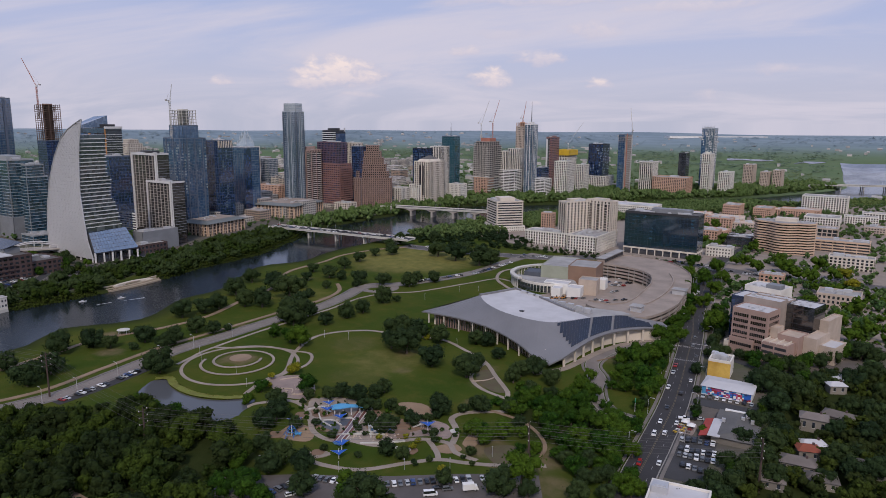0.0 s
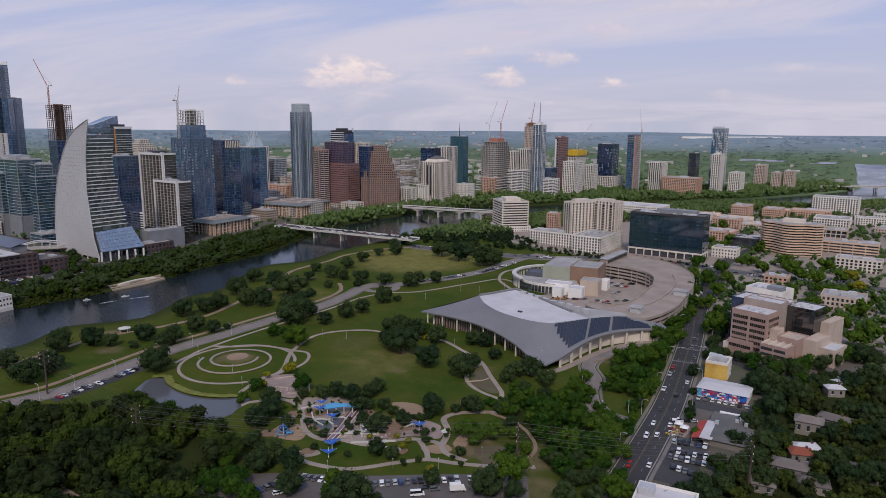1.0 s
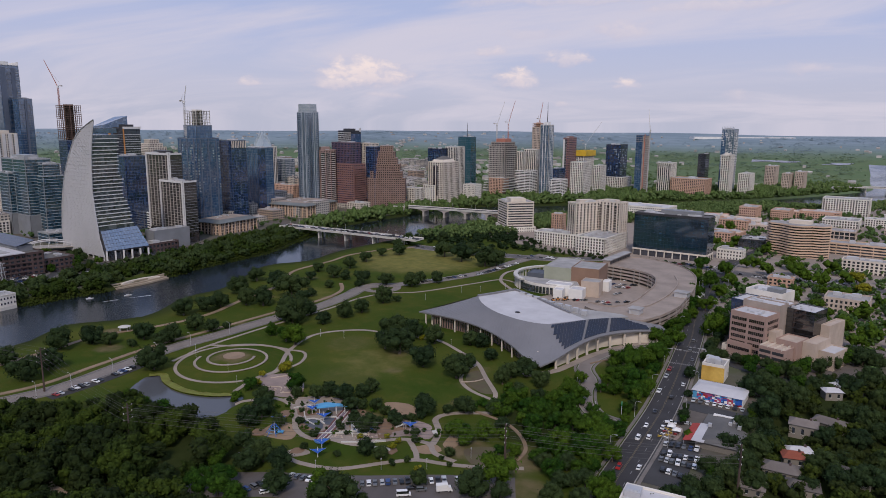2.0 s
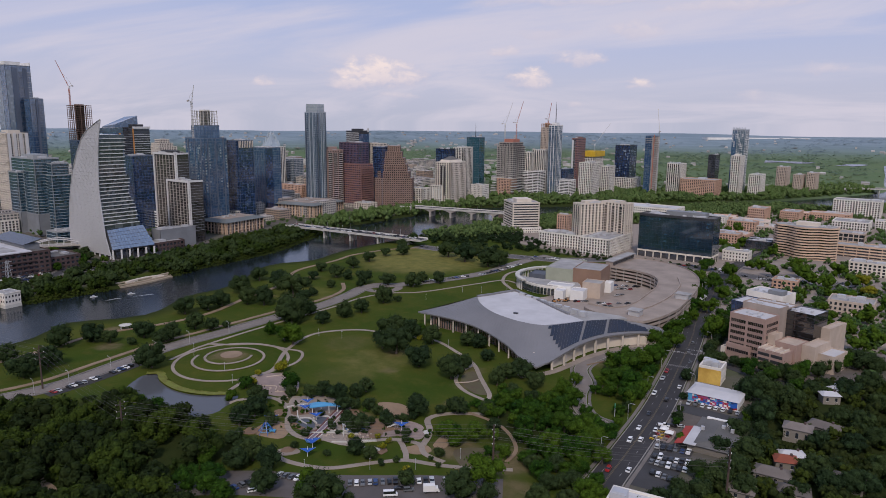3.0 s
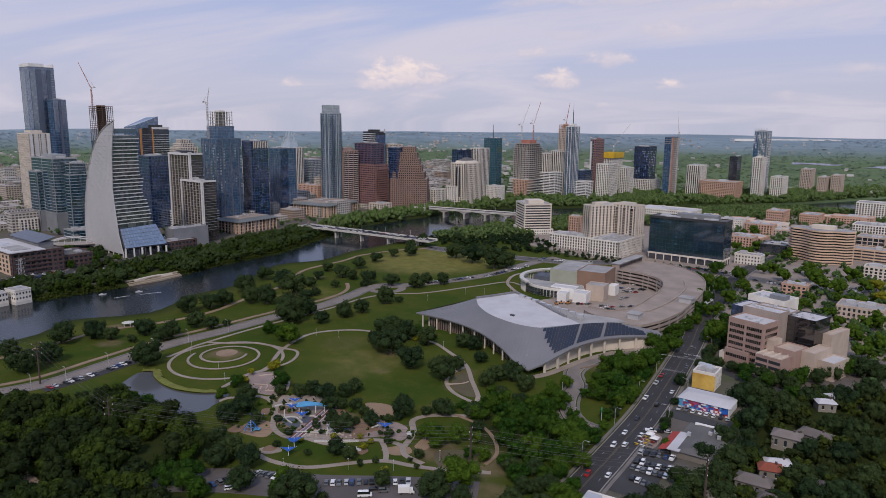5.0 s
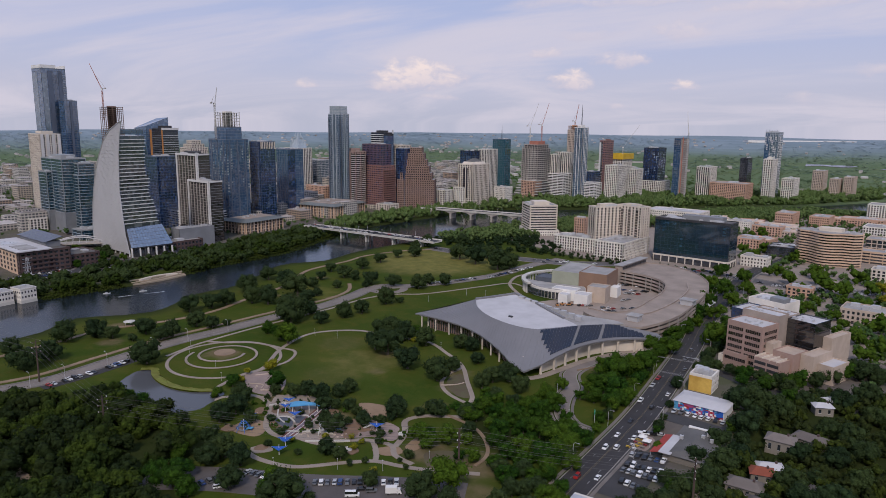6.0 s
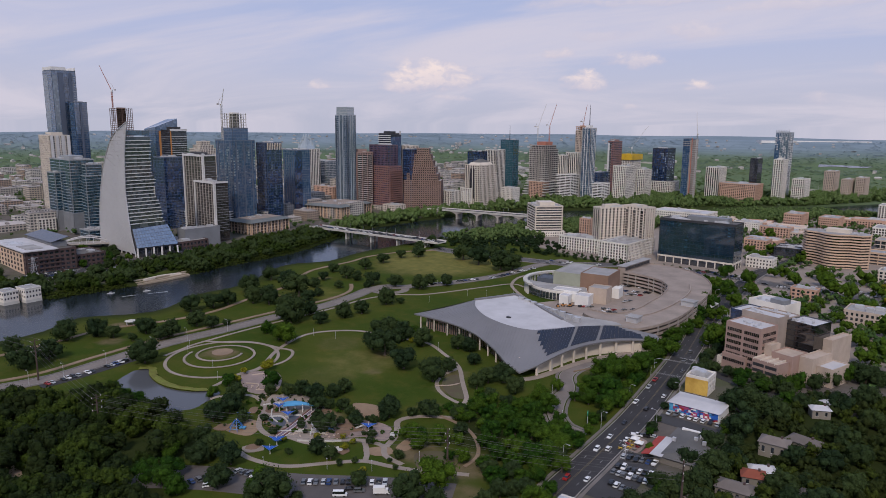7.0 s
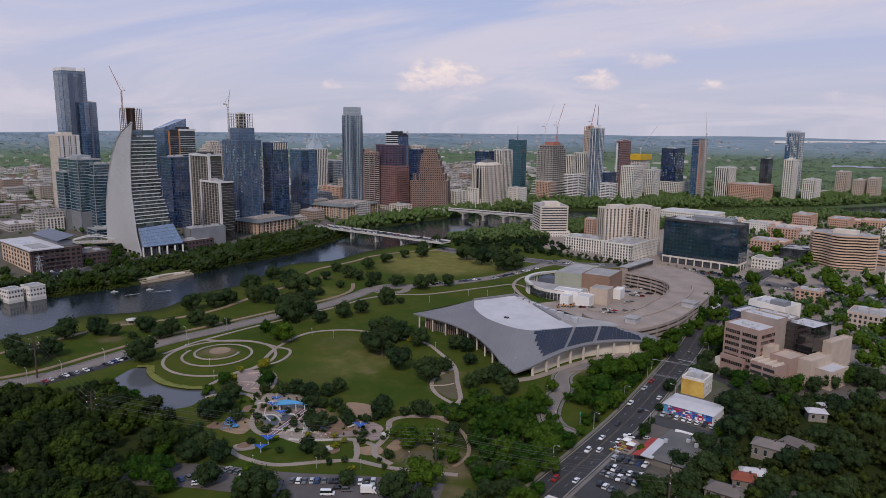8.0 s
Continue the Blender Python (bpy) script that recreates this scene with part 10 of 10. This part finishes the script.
def stone_bank():
    """Stepped pale stone bank wall below the riverside trees."""
    t = thing("bank_wall", "stepped pale stone wall along the river bank", "wall")
    for k, (off, z) in enumerate(((0, -1.6), (-3.0, -0.4), (-6.5, 0.9))):
        c = [(-583 + off, 336), (-582 + off, 364), (-587 + off, 392)]
        s = Shape()
        pts = spline([(x, y, 0) for x, y in c], 4)
        for a, b in zip(pts, pts[1:]):
            s.prism([(a.x, a.y), (b.x, b.y), (b.x - 2.6, b.y), (a.x - 2.6, a.y)], -6, z)
        s.part("step", "sand_stone", t)


surface("sand_stone", (0.36, 0.29, 0.21), 0.9, vary=0.25)
stone_bank()
rnd = random.Random(91)
c = spline([(x, y, 0) for x, y in NORTH_ROAD], 5.5)
for i in range(6, len(c) - 2):
    d = (c[i + 1] - c[i]).normalized()
    side = Vector((-d.y, d.x, 0))
    turn = math.degrees(math.atan2(d.y, d.x))
    for off in (-5.2, 5.2):
        if rnd.random() < 0.72:
            p = c[i] + side * off
            car(rnd.choice(KINDS), rnd.choice(COLOURS), p.x, p.y, turn, place="parked along the riverside street", group="riverside cars")
    if rnd.random() < 0.3:
        p = c[i] + side * rnd.choice((-1.8, 1.8))
        car(rnd.choice(KINDS), rnd.choice(COLOURS), p.x, p.y, turn, place="driving along the riverside street", group="riverside cars")
tagged(ribbon([(-672, 262), (-676, 300), (-680, 325)], 22, 0.1, 6).part("car_park", "asphalt"), "asphalt car park before the brick hall", "car park", kind="structure")
for k, x in enumerate((-681, -674, -667)):
    car_row(x, 264, x - 7, 316, 14, 12, 210 + k, "parked before the brick hall", 0.2)
for k, (x, y, r) in enumerate(((-700, 344, 6.5), (-712, 352, 6), (-722, 362, 7), (-706, 362, 6.5), (-735, 372, 7), (-718, 376, 6), (-694, 356, 6), (-745, 385, 6.5), (-684, 366, 5.5), (-690, 378, 5), (-662, 334, 5), (-668, 345, 5), (-690, 330, 5), (-728, 345, 6), (-648, 402, 6), (-655, 430, 6), (-668, 452, 6), (-640, 375, 6.5), (-700, 440, 4.5), (-712, 446, 4.5), (-730, 458, 5), (-665, 245, 6), (-700, 255, 6), (-745, 350, 6), (-760, 358, 6))):
    tree("oak" if k % 3 else "elm", x, y, r, 900 + k, "street tree on the downtown bank")


def wake():
    """A thin pale streak of foam behind the motor boat."""
    t = Shape()
    for i in range(10):
        y0, w = 327 + i * 1.7, 0.25 + 0.12 * i
        x = -545.6 + i * 0.55
        t.add([(x - w, y0, WATER + 0.04), (x + w, y0, WATER + 0.04), (x + 0.55 + w, y0 + 1.3, WATER + 0.04), (x + 0.55 - w, y0 + 1.3, WATER + 0.04)], [(0, 1, 2, 3)])
    tagged(t.part("boat_wake", "foam", None, kind="stuff"), "thin white wake behind the motor boat", "foam")


surface("foam", (0.5, 0.52, 0.54), 0.8, vary=0.3)
wake()


def rowing_shell(x, y, turn):
    t = thing("rowing_boat", "long slim pale rowing shell lying on the river", "boat", x, y, WATER + 0.05, turn)
    Shape().add([(-7, 0, 0.25), (-4, -0.45, 0.3), (4, -0.45, 0.3), (7, 0, 0.25), (4, 0.45, 0.3), (-4, 0.45, 0.3), (-5, 0, -0.15), (5, 0, -0.15)], [(0, 1, 5), (1, 2, 4, 5), (2, 3, 4), (1, 0, 6), (2, 1, 6, 7), (3, 2, 7), (4, 3, 7), (5, 4, 7, 6), (0, 5, 6)]).part("hull", "white_paint", t)
    for k in range(6):
        s = 1 if k % 2 else -1
        Shape().beam((-4 + 1.5 * k, 0, 0.4), (-4.4 + 1.5 * k, s * 3.4, 0.15), 0.05).part("oar", "timber_pole", t)


rowing_shell(-549, 312, 78)

surface("pink_roof", (0.60, 0.46, 0.37), 0.9, vary=0.2)
for x, y, w, d, h, style, rot, label in (
        (-278, 1158, 56, 34, 7, "salmon_punched", 8, "low salmon store with a broad pale pink roof"), (-221, 1128, 52, 38, 8, "cream_punched", 8, "low cream store with a broad pale pink roof"),
        (-210, 989, 40, 30, 7, "salmon_punched", -5, "low salmon shop with a pale pink roof"), (-185, 1085, 36, 30, 7, "tan_punched", 8, "low tan shop with a pale pink roof"),
        (-160, 950, 42, 20, 8, "dark_glass", 8, "low grey roofed shop with a dark glass front"), (-318, 1157, 36, 26, 9, "cream_punched", 8, "low cream hall with a pale pink roof"),
        (-372, 1172, 60, 30, 10, "white_low", 8, "low white hall beside the hotel"), (-142, 1278, 70, 30, 9, "salmon_punched", 5, "long salmon block with a pale pink roof")):
    tower("low_block", label, x, y, w, d, h, style, rot, gear=5, roof="grey_roof" if style == "dark_glass" else "pink_roof")
tagged(ribbon([(-128, 745), (-100, 770), (-55, 765), (-30, 770)], 26, 0.1, 8).part("car_park", "park_asphalt"), "asphalt car park below the banded office", "car park", kind="structure")
tagged(ribbon([(-250, 955), (-200, 945), (-150, 915)], 40, 0.1, 8).part("car_park", "park_asphalt"), "asphalt car park among low shops", "car park", kind="structure")


def far_cars(label, rows, seed):
    """Cars parked so far off that nobody tells them apart: bodies with cabins, joined."""
    rnd = random.Random(seed)
    s = Shape()
    for x0, y0, x1, y1, n in rows:
        for i in range(n):
            if rnd.random() < 0.3:
                continue
            x, y = x0 + (x1 - x0) * i / n, y0 + (y1 - y0) * i / n
            z = level(x, y) + 0.2
            s.prism([(x - 0.95, y - 2.2), (x + 0.95, y - 2.2), (x + 0.95, y + 2.2), (x - 0.95, y + 2.2)], z, z + 0.85)
            s.prism([(x - 0.85, y - 1.3), (x + 0.85, y - 1.3), (x + 0.85, y + 1.4), (x - 0.85, y + 1.4)], z + 0.85, z + 1.45, [(x - 0.7, y - 0.8), (x + 0.7, y - 0.8), (x + 0.7, y + 1.0), (x - 0.7, y + 1.0)])
    tagged(s.part("parked_cars", "far_paint", None, kind="stuff"), label, "cars")


surface("far_paint", (0.22, 0.22, 0.225), 0.35, vary=0.1, island=0.95)
far_cars("cars parked below the banded office", [(-124, 738, -34, 758, 30), (-120, 756, -36, 774, 28), (-118, 748, -36, 766, 26)], 61)
far_cars("cars parked among low shops", [(-245, 940, -165, 920, 26), (-245, 951, -165, 931, 26), (-245, 962, -165, 942, 26)], 62)
for k, (x0, y0, x1, y1, n) in enumerate(((-238, 652, -212, 660, 9), (-236, 640, -206, 648, 10), (-226, 622, -204, 630, 8), (-222, 608, -206, 616, 6), (-226, 545, -219, 551, 4), (-208, 552, -200, 555, 3), (-206, 586, -204, 592, 2))):
    car_row(x0, y0, x1, y1, n, 75, 640 + k, "parked in the service yard", 0.12)


# dense rows of street trees between the garage, the avenue and the offices
for k, (zone, gap, lo, hi) in enumerate((
        ([(-124, 478), (-131, 500), (-129, 530), (-131, 560), (-137, 604), (-150, 652), (-174, 692), (-192, 718), (-174, 730), (-164, 704), (-152, 645), (-141, 580), (-131, 520), (-121, 480)][::-1], 6.0, 3.2, 5.4),
        ([(-104, 505), (-112, 560), (-124, 620), (-136, 690), (-100, 690), (-84, 640), (-96, 560), (-92, 520)], 7.5, 3.2, 5.6),
        ([(-84, 560), (-84, 640), (-100, 720), (-20, 730), (60, 720), (60, 540), (-10, 500), (-14, 560)], 10.5, 2.6, 6.0))):
    spots = fill(zone, gap, 400 + k, lo, hi, [(-165, 768, 40), (-150, 735, 24), (-60, 625, 14), (-86, 655, 12), (-30, 650, 20), (-10, 700, 14)])
    wood("street_trees", "fresh green street trees beside avenue and offices", spots[::2], "leaf_elm", 10, 80, 0.17, coarse=True, seed=410 + k)
    wood("street_trees", "dark green street trees beside avenue and offices", spots[1::2], "leaf_mid", 10, 80, 0.17, coarse=True, seed=420 + k)

# elms leaning over the avenue from the park side
rnd = random.Random(77)
for k, y in enumerate([262, 272, 281, 290, 299, 308, 317, 345, 354, 363, 372, 381, 390, 399, 408, 417, 426, 436, 470, 480, 492, 505]):
    x = float(np.interp(y, [p[1] for p in AVENUE], [p[0] for p in AVENUE])) - 12.5 - rnd.uniform(0, 3.5)
    tree("elm" if k % 4 else "oak", x, y + rnd.uniform(-2, 2), rnd.uniform(3.6, 5.4), 960 + k, "leafy street tree beside the avenue")

HOTEL_GROVE = [(-528, 704), (-534, 800), (-500, 830), (-440, 812), (-380, 782), (-372, 722), (-450, 690)]
wood("grove", "dark trees between the bridge street and the hotel", fill(HOTEL_GROVE, 8.0, 431, 3.0, 6.2, [(-466, 861, 34), (-430, 735, 16), (-400, 760, 14)]), "leaf_oak", 9, 110, 0.22, seed=432)
GARDEN = [(-256, 218), (-258, 262), (-228, 268), (-190, 270), (-162, 268), (-168, 256), (-188, 252), (-208, 236), (-226, 230), (-236, 214)]
shrubs = fill(GARDEN, 4.6, 433, 0.7, 2.1, [(-228, 254, 9), (-240, 228, 7), (-203, 222, 4), (-198, 216, 4), (-181, 260, 5), (-231, 244, 4), (-223, 244, 4), (-212, 242, 5)])
wood("garden_shrubs", "small dark shrubs in the play garden beds", shrubs[::2], "leaf_oak", 5, 60, 0.26, seed=434)
wood("garden_shrubs", "fresh green shrubs in the play garden beds", shrubs[1::2], "leaf_elm", 5, 60, 0.26, seed=435)
for k, (x, y, r, m) in enumerate(((-226, 236, 5, "mulch"), (-214, 234, 4, "mulch"), (-246, 240, 4.5, "mulch"), (-205, 250, 5, "sand"), (-190, 252, 5, "mulch"), (-196, 262, 6, "mulch"), (-216, 262, 5, "mulch"), (-176, 240, 4, "mulch"), (-210, 214, 4, "mulch"), (-240, 216, 5, "mulch"))):
    rr = random.Random(k)
    patch("garden_bed", "bare earth garden bed edged with stones" if m == "mulch" else "pale sand bed in the play garden", m, [(x + r * rr.uniform(0.6, 1.1) * math.cos(a * 0.698), y + r * rr.uniform(0.6, 1.1) * math.sin(a * 0.698)) for a in range(9)], 0.24 + 0.01 * k)

car_row(-378, 505, -354, 566, 17, 25, 501, "parked beside the park road", 0.15)
car_row(-347, 580, -343, 650, 15, 5, 502, "parked beside the park road", 0.2)

for k, (x, y, r) in enumerate(((-64, 448, 4.6), (-56, 441, 4.8), (-50, 451, 5.2), (-40, 455, 5.4), (-97, 478, 4.2), (-96, 500, 4.6), (-99, 522, 4.8), (-94, 456, 3.8), (-46, 430, 5.0), (-36, 438, 5.4), (-24, 449, 5.4), (-86, 446, 3.6), (-70, 462, 4.2), (-60, 428, 4.6), (-48, 418, 5), (-102, 545, 4.6), (-106, 560, 4.8))):
    tree("oak" if k % 3 else "elm", x, y, r, 1200 + k, "leafy tree beside the stone offices")

for k, (x, y, r) in enumerate(((-44, 262, 5.2), (-45, 274, 5.0), (-44, 287, 5.6), (-46, 299, 4.8), (-43, 311, 5.4), (-40, 324, 4.6), (-39, 338, 4.8), (-38, 352, 5.0), (-39, 366, 4.6), (-48, 378, 3.8), (-42, 392, 5.2), (-44, 405, 4.8), (-50, 268, 3.6), (-84, 388, 2.6), (-80, 370, 2.4), (-76, 352, 2.8))):
    tree("elm" if k % 3 == 0 else "oak", x, y, r, 1300 + k, "leafy tree at the edge of the car park")
